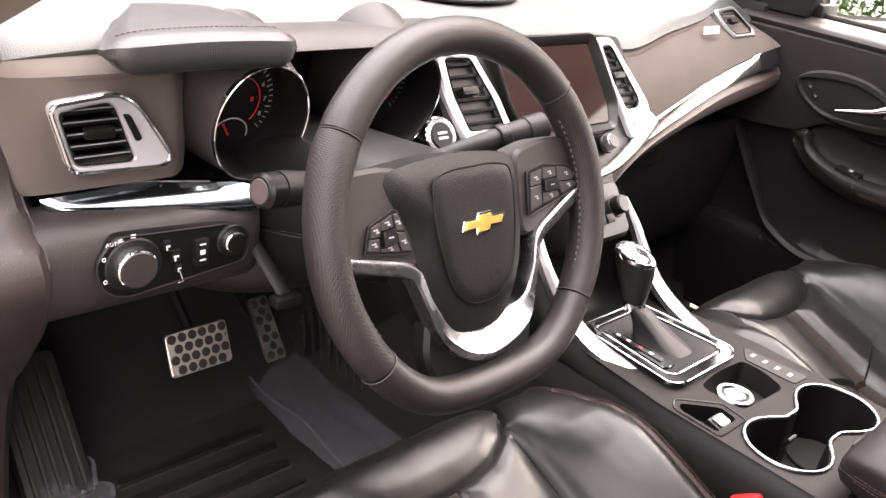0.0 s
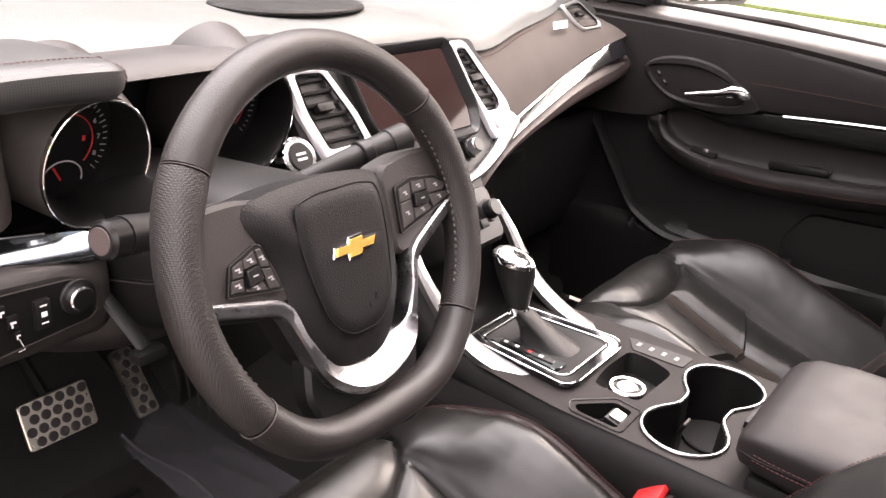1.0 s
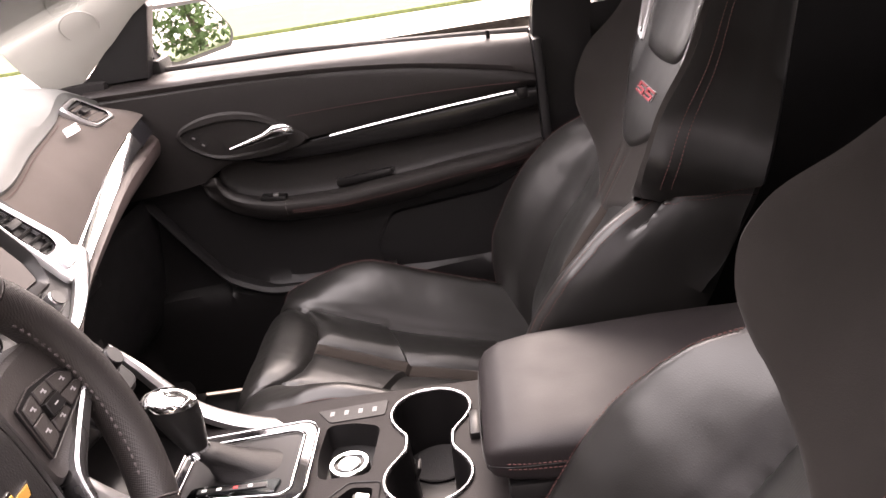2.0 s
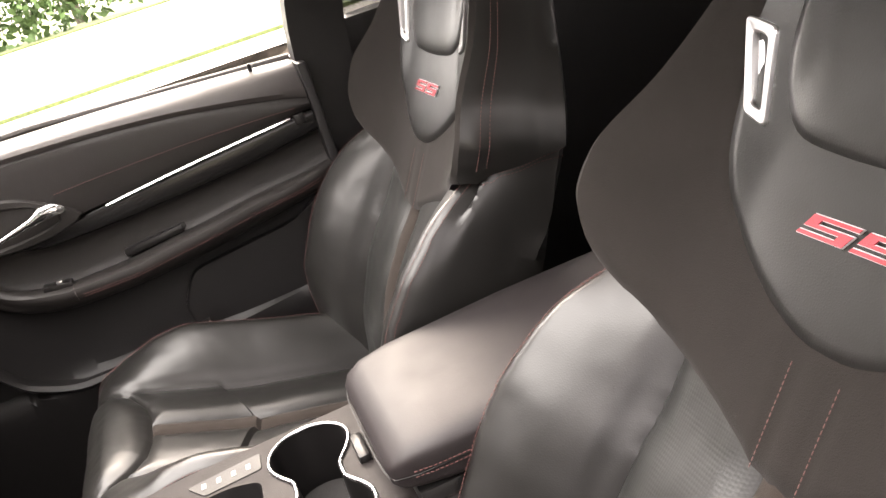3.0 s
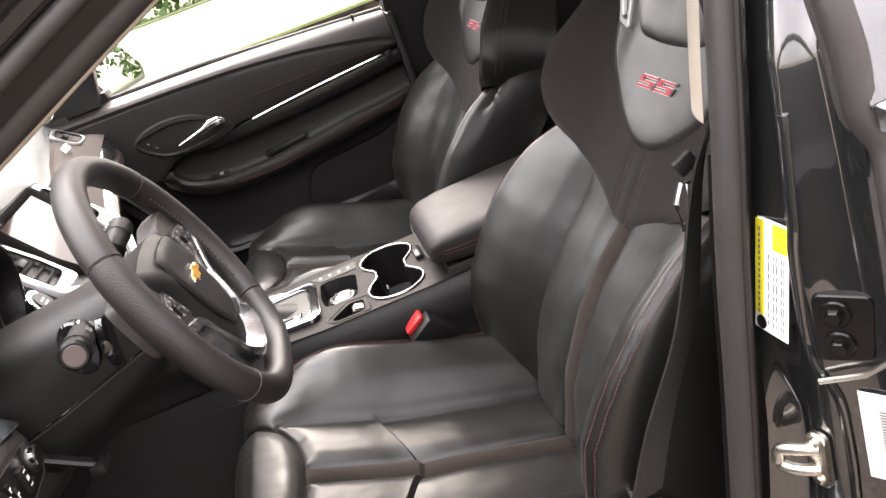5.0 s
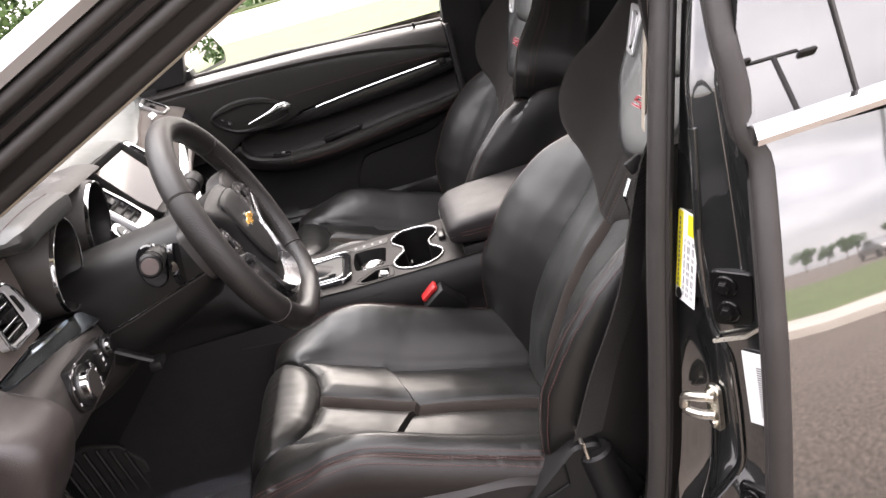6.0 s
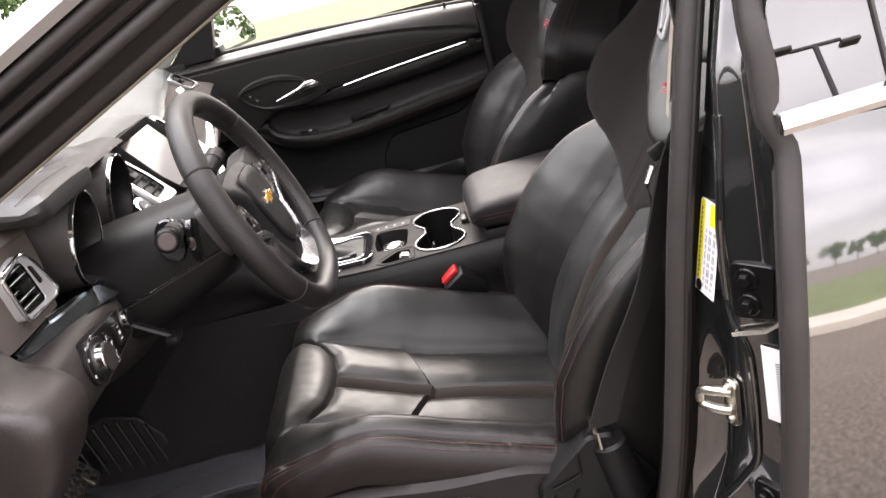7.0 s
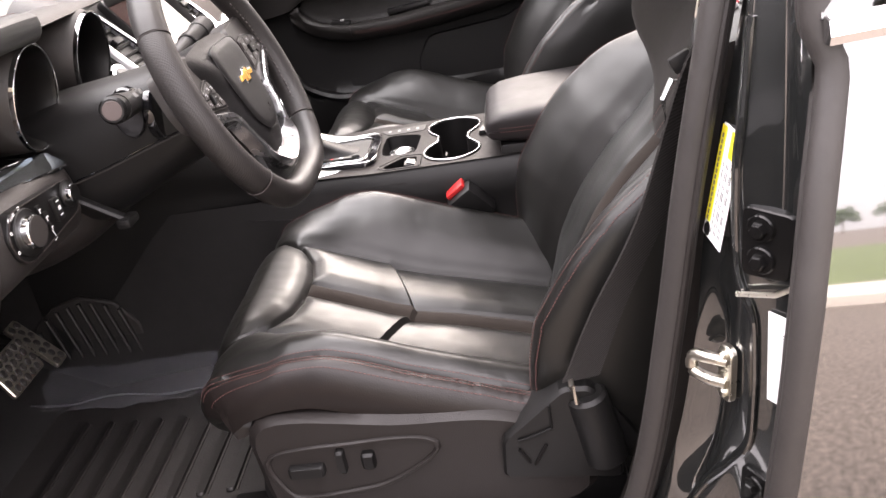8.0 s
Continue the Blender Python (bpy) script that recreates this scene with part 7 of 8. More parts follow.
L4 = lambda y: interp(y, (0.165, 0.235, 0.34, 0.45, 0.54, 0.63, 0.708, 0.755, 0.775, 0.785, 0.95), (0.715, 0.706, 0.690, 0.677, 0.672, 0.673, 0.690, 0.715, 0.738, 0.7635, 0.7485))
DOOR_Y = np.concatenate((np.linspace(0.95, 0.79, 12), np.linspace(0.79, 0.66, 66)[1:], np.linspace(0.66, 0.165, 60)[1:]))


def band(prof, m=14, ys=DOOR_Y):
    """A sheet along the door; prof(y) gives its section as (x, z) points."""
    rows = [[Vector((p.x, y, p.z)) for p in spline([(x, 0, z) for x, z in prof(y)], m + 1)] for y in ys]
    return loft(rows, closed=False)


part("sill_pad", band(lambda y: [(0.775, ZS(y) + 0.004), (0.735, ZS(y) + 0.006), (0.708, ZS(y)), (0.690, 0.5 * (ZS(y) + ZR(y)) + 0.004), (0.678, ZR(y) + 0.004), (0.680, ZR(y) - 0.004)]), PLASTIC_BROWN, door, "dark brown padded window sill")
edge_x = lambda y: interp(y, (0.165, 0.75, 0.80, 0.95), (0.690, 0.690, 0.682, 0.682))
part("upper_panel", band(lambda y: [(0.683, ZR(y) - 0.003), (0.676, ZR(y) - 0.012), (0.673, 0.5 * (ZR(y) + L1(y))), (0.677, L1(y) + 0.008), (edge_x(y) - 0.006, L1(y) + 0.002), (edge_x(y), L1(y))], 18), DOOR_VINYL, door, "black grained upper door panel")
stitches([Vector((0.6722, y, 0.42 * ZR(y) + 0.58 * L1(y))) for y in np.linspace(0.60, 0.19, 60)], RED_THREAD, door, w=0.0004)
chl = [[Vector((x, y, ZCH(y) + dz)) for x, dz in ((0.692, 0.0035), (0.679, 0.003), (0.6775, 0.0008), (0.679, -0.001), (0.692, -0.001))] for y in np.linspace(0.535, 0.205, 30)]
part("chrome_strip", loft(chl), CHROME, door, "thin chrome strip")
part("strip_end", box((0.680, 0.190, ZCH(0.19) - 0.004), (0.012, 0.018, 0.018), 0.003), PLASTIC_SMOOTH, door)
part("gloss_trim", band(lambda y: [(0.690, L1(y)), (0.6815, L1(y) - 0.06 * (L1(y) - L2(y))), (0.680, 0.5 * (L1(y) + L2(y))), (0.683, L2(y) + 0.08 * (L1(y) - L2(y))), (0.692, L2(y))], ys=DOOR_Y[DOOR_Y < 0.70]), BAND_GLOSS, door, "piano-black trim band")


def recess_profile(y):
    """The pull recess between the gloss band and the armrest."""
    h = L2(y) - ZA(y)
    d = min(1.0, h / 0.03)
    return [(0.692, L2(y)), (0.692 + 0.008 * d, L2(y) - 0.16 * h), (0.692 + 0.009 * d, 0.5 * (L2(y) + ZA(y))), (0.692 + 0.005 * d, ZA(y) + 0.14 * h), (0.690, ZA(y))]


part("pull_recess", band(recess_profile, ys=DOOR_Y[DOOR_Y < 0.756]), DOOR_VINYL, door)


def arm_profile(y):
    out = interp(y, (0.165, 0.20, 0.26, 0.5, 0.66, 0.74, 0.765, 0.785, 0.95), (0.668, 0.650, 0.638, 0.634, 0.644, 0.662, 0.674, 0.682, 0.682))
    z, h = ZA(y), ZA(y) - L4(y)
    f = min(1.0, h / 0.04)
    return [(0.690, z), (0.5 * (0.690 + out), z + 0.0035 * f), (out + 0.006, z + 0.001 * f), (out, z - 0.17 * h), (out + 0.006, z - 0.50 * h), (0.45 * out + 0.375, z - 0.85 * h), (edge_x(y) + 0.002, L4(y))]


armr = part("door_armrest", band(arm_profile, 18, DOOR_Y[DOOR_Y < 0.787]), DOOR_VINYL, door, "black leather door armrest with red stitching")
for dz in (0.013, 0.017):
    stitches([Vector((arm_profile(y)[3][0] + 0.0012 + 0.10 * (dz - 0.013), y, ZA(y) - dz)) for y in np.linspace(0.62, 0.19, 80)], RED_THREAD, armr, w=0.0004)
part("arm_seam", tube([(arm_profile(0.632)[k][0] - 0.0006, 0.632, arm_profile(0.632)[k][1]) for k in (1, 2, 3, 4)], 0.0009, 5), GREY_THREAD, armr)
part("lower_panel", band(lambda y: [(edge_x(y), L4(y)), (0.693, L4(y) - 0.012), (0.695, 0.55 * L4(y) + 0.27), (0.694, 0.60), (0.690, 0.56), (0.672, 0.545), (0.676, 0.50), (0.69, 0.40), (0.70, 0.33)], 22), PLASTIC, door, "black lower door panel with map pocket")
pk = [[Vector((x, y, z + interp(y, (0.45, 0.56, 0.68, 0.766, 0.823, 0.867, 0.89), (0.02, 0.0, 0.0, 0.03, 0.10, 0.165, 0.20)))) for x, z in ((0.690, 0.552), (0.668, 0.550), (0.662, 0.542), (0.668, 0.534), (0.690, 0.530))] for y in np.linspace(0.89, 0.46, 30)]
part("pocket_lip", loft(pk), PLASTIC, door)
pad2 = [(y, z) for y, z in ((0.17, 0.722), (0.26, 0.678), (0.455, 0.660), (0.49, 0.600), (0.47, 0.48), (0.17, 0.44))]
pl_d = Plane((0.682, 0, 0), (0, -1, 0), (0, 0, 1))
part("cloth_insert", plate(pl_d.loop([(-p.x, p.y) for p in rounded(pad2, 0.02)]), (-1, 0, 0), 0.01, 0.004), PLASTIC, door, "charcoal lower insert")
part("window_switch", box((0.668, 0.655, ZA(0.655) + 0.006), (0.024, 0.046, 0.010), 0.003, Euler((0.12, 0, 0)).to_matrix()), PLASTIC_SMOOTH, door)
part("switch_tip", box((0.664, 0.650, ZA(0.650) + 0.013), (0.008, 0.010, 0.005), 0.002), SATIN, door)
part("pull_handle", box((0.690, 0.49, 0.733), (0.014, 0.105, 0.014), 0.005, Euler((-0.08, 0, 0)).to_matrix()), PLASTIC_SMOOTH, door)
part("pull_tip", box((0.682, 0.437, 0.741), (0.008, 0.008, 0.010), 0.003), PLASTIC, door)
# inside handle in its oval surround
ho = [(0.803, 0.860), (0.770, 0.882), (0.715, 0.890), (0.655, 0.880), (0.605, 0.850), (0.572, 0.822), (0.612, 0.806), (0.670, 0.800), (0.735, 0.806), (0.785, 0.832)]
hi = [(0.790, 0.860), (0.755, 0.868), (0.700, 0.872), (0.645, 0.860), (0.615, 0.838), (0.608, 0.825), (0.635, 0.816), (0.690, 0.812), (0.740, 0.816), (0.776, 0.836)]
pl_h = Plane((0.668, 0, 0), (0, -1, 0), (0, 0, 1))
oo = pl_h.loop([(-p.x, p.y) for p in spline([(a, b, 0) for a, b in ho], 48, closed=True)], -0.001)
ii = pl_h.loop([(-p.x, p.y) for p in spline([(a, b, 0) for a, b in hi], 48, closed=True)], 0.0)
sur = part("handle_surround", rim(oo, ii, (-1, 0, 0), 0.02, bevel=0.0045), DOOR_VINYL, door, "black oval handle surround")
part("handle_recess", plate([p + Vector((0.019, 0, 0)) for p in ii], (-1, 0, 0), 0.004, 0.001), PLASTIC, sur)
hl = []
for k, (y, z, w, t) in enumerate(((0.708, 0.826, 0.003, 0.003), (0.68, 0.832, 0.005, 0.004), (0.645, 0.840, 0.0075, 0.006), (0.626, 0.847, 0.012, 0.009), (0.606, 0.848, 0.0115, 0.009), (0.594, 0.845, 0.008, 0.006), (0.590, 0.843, 0.004, 0.003))):
    hl.append([Vector((0.655 + t * math.cos(q), y, z + w * math.sin(q))) for q in (2 * math.pi * j / 16 for j in range(16))])
part("door_handle", loft(hl), CHROME, door, "chrome door handle")
for y, z in ((0.772, 0.852), (0.758, 0.838)):
    lk = part("lock_button", box((0.676, y, z), (0.008, 0.015, 0.012), 0.003, Euler((0.6, 0, 0)).to_matrix()), PLASTIC, sur)
    part("button_mark", box((0.6716, y, z), (0.0006, 0.006, 0.003), 0, Euler((0.6, 0, 0)).to_matrix()), GREY_PRINT, lk)
part("recess_wall", box((0.680, 0.728, 0.842), (0.012, 0.006, 0.046), 0.002, Euler((-0.35, 0, 0)).to_matrix()), PLASTIC, sur)
# outer skin and rear edge
skin = sheet(lambda a, b: Vector((interp(b, (0, 0.1, 0.45, 0.8, 1), (0.80, 0.845, 0.885, 0.87, 0.84)), 1.0 - 0.86 * a, interp(b, (0, 0.1, 0.45, 0.8, 1), (0.955, 0.93, 0.72, 0.45, 0.30)))), 8, 16)
part("door_skin", skin, PAINT, door)
part("door_edge", box((0.755, 0.155, 0.62), (0.15, 0.016, 0.62), 0.004), PLASTIC, door)
part("sill_strip", tube([(0.765, 1.0, 0.965), (0.768, 0.6, 0.962), (0.768, 0.16, 0.934)], 0.007, 8), RUBBER, door)
part("lock_pin", rod((0.725, 0.235, ZS(0.235)), (0.725, 0.235, ZS(0.235) + 0.018), 0.004, 0.0035, n=12), PLASTIC_SMOOTH, door)
glass = glass_slab(lambda a, b: Vector((0.772 - 0.13 * b, 0.86 - 0.72 * a - 0.30 * b * (1 - a), 0.955 - 0.02 * a + 0.32 * b)), 6, 6)
win = thing("window_1", (0.77, 0.5, 0.95), "clear passenger window glass", "window", kind="structure")
pane = part("pane", glass, GLASS, win)
pane.visible_shadow = False

# right pillars
def pillar(name, pts, w, d, mat, label, parent=None):
    loops = []
    for p in spline(pts, 24):
        loops.append([p + Vector((x, y, 0)) for x, y in ((-d, -w), (d, -w), (d, w), (-d, w))])
    ob = part(name, loft(loops), mat)
    return tagged(ob, label, "pillar", kind="structure")


pillar("pillar_right_rear", [(0.735, 0.11, 0.30), (0.735, 0.11, 0.93), (0.675, 0.05, 1.15), (0.60, 0.0, 1.30)], 0.05, 0.025, PLASTIC, "dark trimmed centre pillar")
low_edge = spline([(0.716, 0.992, 0.940), (0.712, 0.88, 1.030), (0.705, 0.80, 1.090), (0.675, 0.60, 1.175), (0.615, 0.22, 1.305)], 26)
pl_loops = [[p + Vector(o) for o in ((0, 0, 0), (-0.014, 0.016, 0.014), (-0.030, 0.050, 0.066), (-0.026, 0.078, 0.106), (0.030, 0.090, 0.120), (0.030, 0.004, 0.004))] for p in low_edge]
rf = tagged(part("pillar_right_front", loft(pl_loops), PILLAR_GREY, sharp=60), "pale grey trimmed windscreen pillar with an oval speaker outline", "pillar", kind="structure")
oval = [low_edge[4] + Vector((-0.0245 - 0.012 * math.sin(w), 0.036 + 0.030 * math.cos(w) + 0.012 * math.sin(w), 0.040 - 0.012 * math.cos(w) + 0.022 * math.sin(w))) for w in np.linspace(0, 2 * math.pi, 37)[:-1]]
part("speaker_outline", tube(oval, 0.0016, 6, closed=True), PILLAR_GREY, rf)
sail = [Vector((0.712, y, z)) for y, z in ((0.962, 0.960), (0.838, 0.960), (0.804, 1.080), (0.812, 1.096))]
tagged(part("mirror_sail", plate(sail, (-1, 0, 0), 0.03, 0.003), PLASTIC), "black triangular mirror panel", "trim panel", kind="structure")

# right door mirror
mir = thing("door_mirror", (0.95, 0.84, 0.95), "dark door mirror reflecting trees and grass", "door mirror")
mpl = Plane((0.975, 0.822, 1.014), (1, -0.10, 0), (0, 0.10, 1))
mo_ = [(-0.215, 0.056), (0.10, 0.040), (0.195, -0.03), (0.16, -0.058), (-0.15, -0.048), (-0.205, -0.02)]
ml_full = [(p.x, p.y) for p in rounded(mo_, 0.025)]
hs = [mpl.loop([(a * s * 1.07, b * s * 1.14) for a, b in ml_full], h) for s, h in ((0.5, -0.115), (0.85, -0.09), (1.0, -0.04), (1.02, 0.006))]
part("housing", loft(hs), PLASTIC, mir)
part("mirror_glass", plate(mpl.loop(ml_full, 0.0085), mpl.n, 0.002, 0.0005), MIRROR, mir, "mirror glass")
part("arm", box((0.775, 0.85, 0.972), (0.07, 0.06, 0.03), 0.008), PLASTIC, mir)

# ---- windscreen and driver's side pillar ----
ws = glass_slab(lambda a, b: Vector(((2 * a - 1) * (0.70 - 0.12 * b), 1.36 - 1.12 * b - 0.08 * (2 * a - 1) ** 2 * (1 - b), 0.985 + 0.325 * b)), 14, 8)
wsc = thing("windscreen", (0, 1.3, 0.98), "clear windscreen", "windscreen", kind="structure")
wp_ = part("pane", ws, GLASS, wsc)
wp_.visible_shadow = False
bpA = spline([(-0.715, 0.93, 0.955), (-0.712, 0.80, 1.008), (-0.70, 0.62, 1.088), (-0.675, 0.45, 1.165), (-0.63, 0.22, 1.265), (-0.59, 0.0, 1.32), (-0.585, -0.4, 1.33)], 40)


def along(name, offs, mat, label, cat, sm=True):
    """A bar along the driver's windscreen pillar and roof rail with the given section (outward, up)."""
    loops = []
    for k, p in enumerate(bpA):
        q0, q1 = bpA[max(0, k - 1)], bpA[min(39, k + 1)]
        d = (q1 - q0).normalized()
        o = Vector((-1, 0, -0.25)).normalized()
        u = d.cross(o).normalized()
        if u.z < 0:
            u = -u
        loops.append([p + o * a + u * b for a, b in offs])
    return tagged(part(name, loft(loops), mat), label, cat, kind="structure")


circ = lambda ca, cb, r, n=12: [(ca + r * math.cos(2 * math.pi * k / n), cb + r * math.sin(2 * math.pi * k / n)) for k in range(n)]
along("pillar_left_front", [(-0.03, -0.0135), (0.012, -0.0135), (0.022, -0.011), (0.025, -0.006), (0.02, 0.01), (0.02, 0.055), (0.0, 0.07), (-0.05, 0.06), (-0.05, 0.012)], BEIGE, "beige trimmed windscreen pillar", "pillar")
along("door_seal_front", circ(0.022, 0.004, 0.013), RUBBER, "black rubber door seal", "door seal")
along("pillar_jamb", [(0.02, 0.008), (0.040, 0.010), (0.046, 0.034), (0.050, 0.085), (0.01, 0.09), (0.005, 0.06)], PLASTIC_SMOOTH, "black pillar jamb", "pillar")
along("pillar_seal", circ(0.048, 0.030, 0.0075), RUBBER, "grey-brown rubber pillar seal", "door seal")
along("pillar_flange", [(0.044, 0.040), (0.056, 0.042), (0.058, 0.050), (0.046, 0.052)], PLASTIC_BROWN, "dark pillar flange", "trim")
along("roof_seal", circ(0.052, 0.064, 0.0075), RUBBER, "outer grey rubber roof seal", "door seal")
along("roof_trim", [(0.046, 0.076), (0.058, 0.074), (0.064, 0.084), (0.060, 0.096), (0.046, 0.100)], SATIN, "bright roof edge trim", "trim")

# ---- centre pillar jamb on the driver's side ----
SET_IN = Vector((0.027, -0.011, -0.021))
SEAL_Z = (0.30, 0.36, 0.42, 0.513, 0.68, 0.834, 1.045, 1.20, 1.32)
SEAL_Y = (0.46, 0.30, 0.235, 0.198, 0.165, 0.140, 0.095, 0.05, 0.0)
XIN = lambda z: interp(z, (0.3, 0.9, 1.05, 1.2, 1.32), (-0.745, -0.742, -0.728, -0.69, -0.62))
sy = lambda z: interp(z, SEAL_Z, SEAL_Y)
zs_ = np.linspace(0.33, 1.31, 60)
seal_pts = spline([(XIN(z) - 0.014, sy(z) - 0.011, z) for z in zs_[::4]], 70)
lip = tube([p + Vector((-0.013, -0.004, 0)) for p in seal_pts], 0.0035, 8, hint=(0, 1, 0))
seal = tagged(part("door_seal_rear", tube(seal_pts, 0.0145, 14, squash=0.9, hint=(0, 1, 0)), RUBBER), "thick grey-brown rubber door seal", "door seal", kind="structure")
part("seal_lip", lip, PLASTIC_BROWN, seal)


def jamb_pt(a, b):
    z = 0.30 + 1.0 * b
    y0 = sy(z) - 0.030
    yb = 0.070 + 0.02 * max(0, (0.6 - z)) - 0.25 * max(0, z - 1.0)
    lean = XIN(z) + 0.745
    x = -0.758 - 0.105 * a + lean * (1 - 0.3 * a)
    bulge = 0.020 * math.exp(-((a - 0.55) / 0.16) ** 2) * interp(z, (0.3, 0.5, 0.62, 0.75, 0.86, 1.3), (-0.6, -0.5, 0.2, 0.5, 1.0, 1.1))
    pocket = -0.022 * math.exp(-((a - 0.16) / 0.14) ** 2) * math.exp(-((z - 0.62) / 0.10) ** 4)
    return Vector((x, y0 + (yb - y0) * a + bulge + pocket, z))


jamb = part("pillar_left_rear", sheet(jamb_pt, 40, 70), PAINT_FLAT)
tagged(jamb, "glossy dark painted centre pillar jamb", "pillar", kind="structure")
inner_trim = sheet(lambda a, b: Vector((-0.735 + 0.068 * a + interp(b, (0, 0.6, 1), (0, 0.02, 0.11)), sy(0.945 + 0.355 * b) - 0.001 - 0.006 * a - 0.02 * a * a, 0.945 + 0.355 * b)), 8, 14)
tagged(part("pillar_trim", inner_trim, BEIGE), "beige centre pillar trim", "trim", kind="structure")
lower_trim = sheet(lambda a, b: Vector((-0.738 + 0.12 * a ** 1.4, sy(0.34 + 0.58 * b) - 0.002 - 0.16 * a, 0.34 + 0.58 * b)), 8, 16)
tagged(part("pillar_lower_trim", lower_trim, POD), "black lower pillar trim", "trim", kind="structure")


def on_jamb(a, z, h=0.002):
    p = jamb_pt(a, (z - 0.30))
    e = 1e-3
    t1, t2 = jamb_pt(a + e, z - 0.30) - p, jamb_pt(a, z - 0.30 + e) - p
    n = t1.cross(t2).normalized()
    if n.y < 0:
        n = -n
    return p + n * h, n, t1.normalized()


def jamb_plane(a, z, h=0.002):
    p, n, t = on_jamb(a, z, h)
    up = n.cross(t)
    if up.z < 0:
        up = -up
    return Plane(p, up.cross(n), up)


bead = spline([on_jamb(a, z, 0.0005)[0] for a, z in ((0.58, 0.96), (0.56, 0.88), (0.54, 0.856), (0.50, 0.814), (0.46, 0.772), (0.52, 0.748), (0.62, 0.724), (0.64, 0.688), (0.64, 0.640), (0.60, 0.592), (0.44, 0.556), (0.28, 0.520), (0.20, 0.472), (0.15, 0.42))], 90)
tagged(part("jamb_bead", tube(bead, 0.0055, 10, squash=0.6, hint=(0, 1, 0)), PAINT_FLAT), "painted pressed bead down the pillar jamb", "pillar", kind="structure")


def label_plate(pl, w, h, name, label, yellow):
    lb = thing(name, pl.P(0, 0), label, "label")
    part("paper", plate(pl.loop([(-w / 2, -h / 2), (w / 2, -h / 2), (w / 2, h / 2), (-w / 2, h / 2)]), pl.n, 0.001, 0.0002), WHITE, lb)
    if yellow:
        part("yellow_band", plate(pl.loop([(-w * 0.47, -h * 0.36), (-w * 0.22, -h * 0.36), (-w * 0.22, h * 0.48), (-w * 0.47, h * 0.48)], 0.0006), pl.n, 0.0006, 0.0001), YELLOW, lb)
        part("yellow_block", plate(pl.loop([(w * 0.05, h * 0.26), (w * 0.47, h * 0.26), (w * 0.47, h * 0.48), (w * 0.05, h * 0.48)], 0.0006), pl.n, 0.0006, 0.0001), YELLOW, lb)
        part("round_mark", rod(pl.P(-w * 0.28, -h * 0.43, 0.0002), pl.P(-w * 0.28, -h * 0.43, 0.0008), w * 0.15, n=20, bevel=0.0001), PLASTIC_SMOOTH, lb)
        rows = [(-0.345, -0.33 + 0.052 * k, 0.055, 0.036) for k in range(15)] + [(x, -0.40 + 0.058 * k + 0.01 * (k % 3), 0.018, 0.040) for x in (0.40, 0.33, 0.18, 0.10, -0.06) for k in range(11)]
    else:
        rows = [(x, -0.40 + 0.115 * k, 0.07, 0.10) for x in (0.36, 0.24) for k in range(8)] + [(0.06, -0.36 + 0.032 * k, 0.22, 0.014) for k in range(22)]
    bm = bmesh.new()
    for x, b, ww, hh in rows:
        box(pl.P(x * w, b * h, 0.0008), (ww * w, hh * h, 0.0003), 0, pl.turn(), bm)
    pr = part("print", bm, GREY_PRINT, lb, smooth=False)
    tagged(pr, kind="stuff")


label_plate(Plane((-0.7775, 0.1105, 0.818), (-1, -0.1, -0.02), (0.05, -0.20, 1)), 0.040, 0.098, "tyre_label", "white and yellow printed tyre label on the door jamb", True)
label_plate(jamb_plane(0.86, 0.690, 0.0035), 0.033, 0.084, "maker_label", "white printed plate with code bars on the door jamb", False)


def hinge(z, name):
    pl = jamb_plane(0.73, z, 0.003)
    hg = thing(name, pl.P(0, 0), "dark painted rear door hinge with two bolts", "door hinge", "rear door hinges")
    part("leaf", plate(pl.loop([(p.x, p.y) for p in rounded([(-0.024, -0.030), (0.016, -0.028), (0.022, 0.028), (-0.022, 0.030)], 0.008)], 0.002), pl.n, 0.006, 0.0012), BAND_GLOSS, hg)
    for b in (-0.013, 0.014):
        o = part("washer", rod(pl.P(-0.006, b, 0.001), pl.P(-0.006, b, 0.005), 0.0115, n=24), BAND_GLOSS, hg)
        part("bolt", rod(pl.P(-0.006, b, 0.004), pl.P(-0.006, b, 0.011), 0.0072, 0.0066, n=6, bevel=0.0014), BAND_GLOSS, o)
    part("knuckle", tube([pl.P(-0.026, -0.048, 0.004), pl.P(0.008, -0.038, 0.006), pl.P(0.030, -0.022, 0.007)], 0.0024, 8), STEEL, hg)
    bm = bmesh.new()
    for k in range(5):
        box(pl.P(0.030 + 0.0045 * k - 0.002, 0.014, 0.0005), (0.003, 0.006, 0.0006), 0, pl.turn(), bm)
    tagged(part("stamp", bm, GREY_PRINT, hg, smooth=False), kind="stuff")


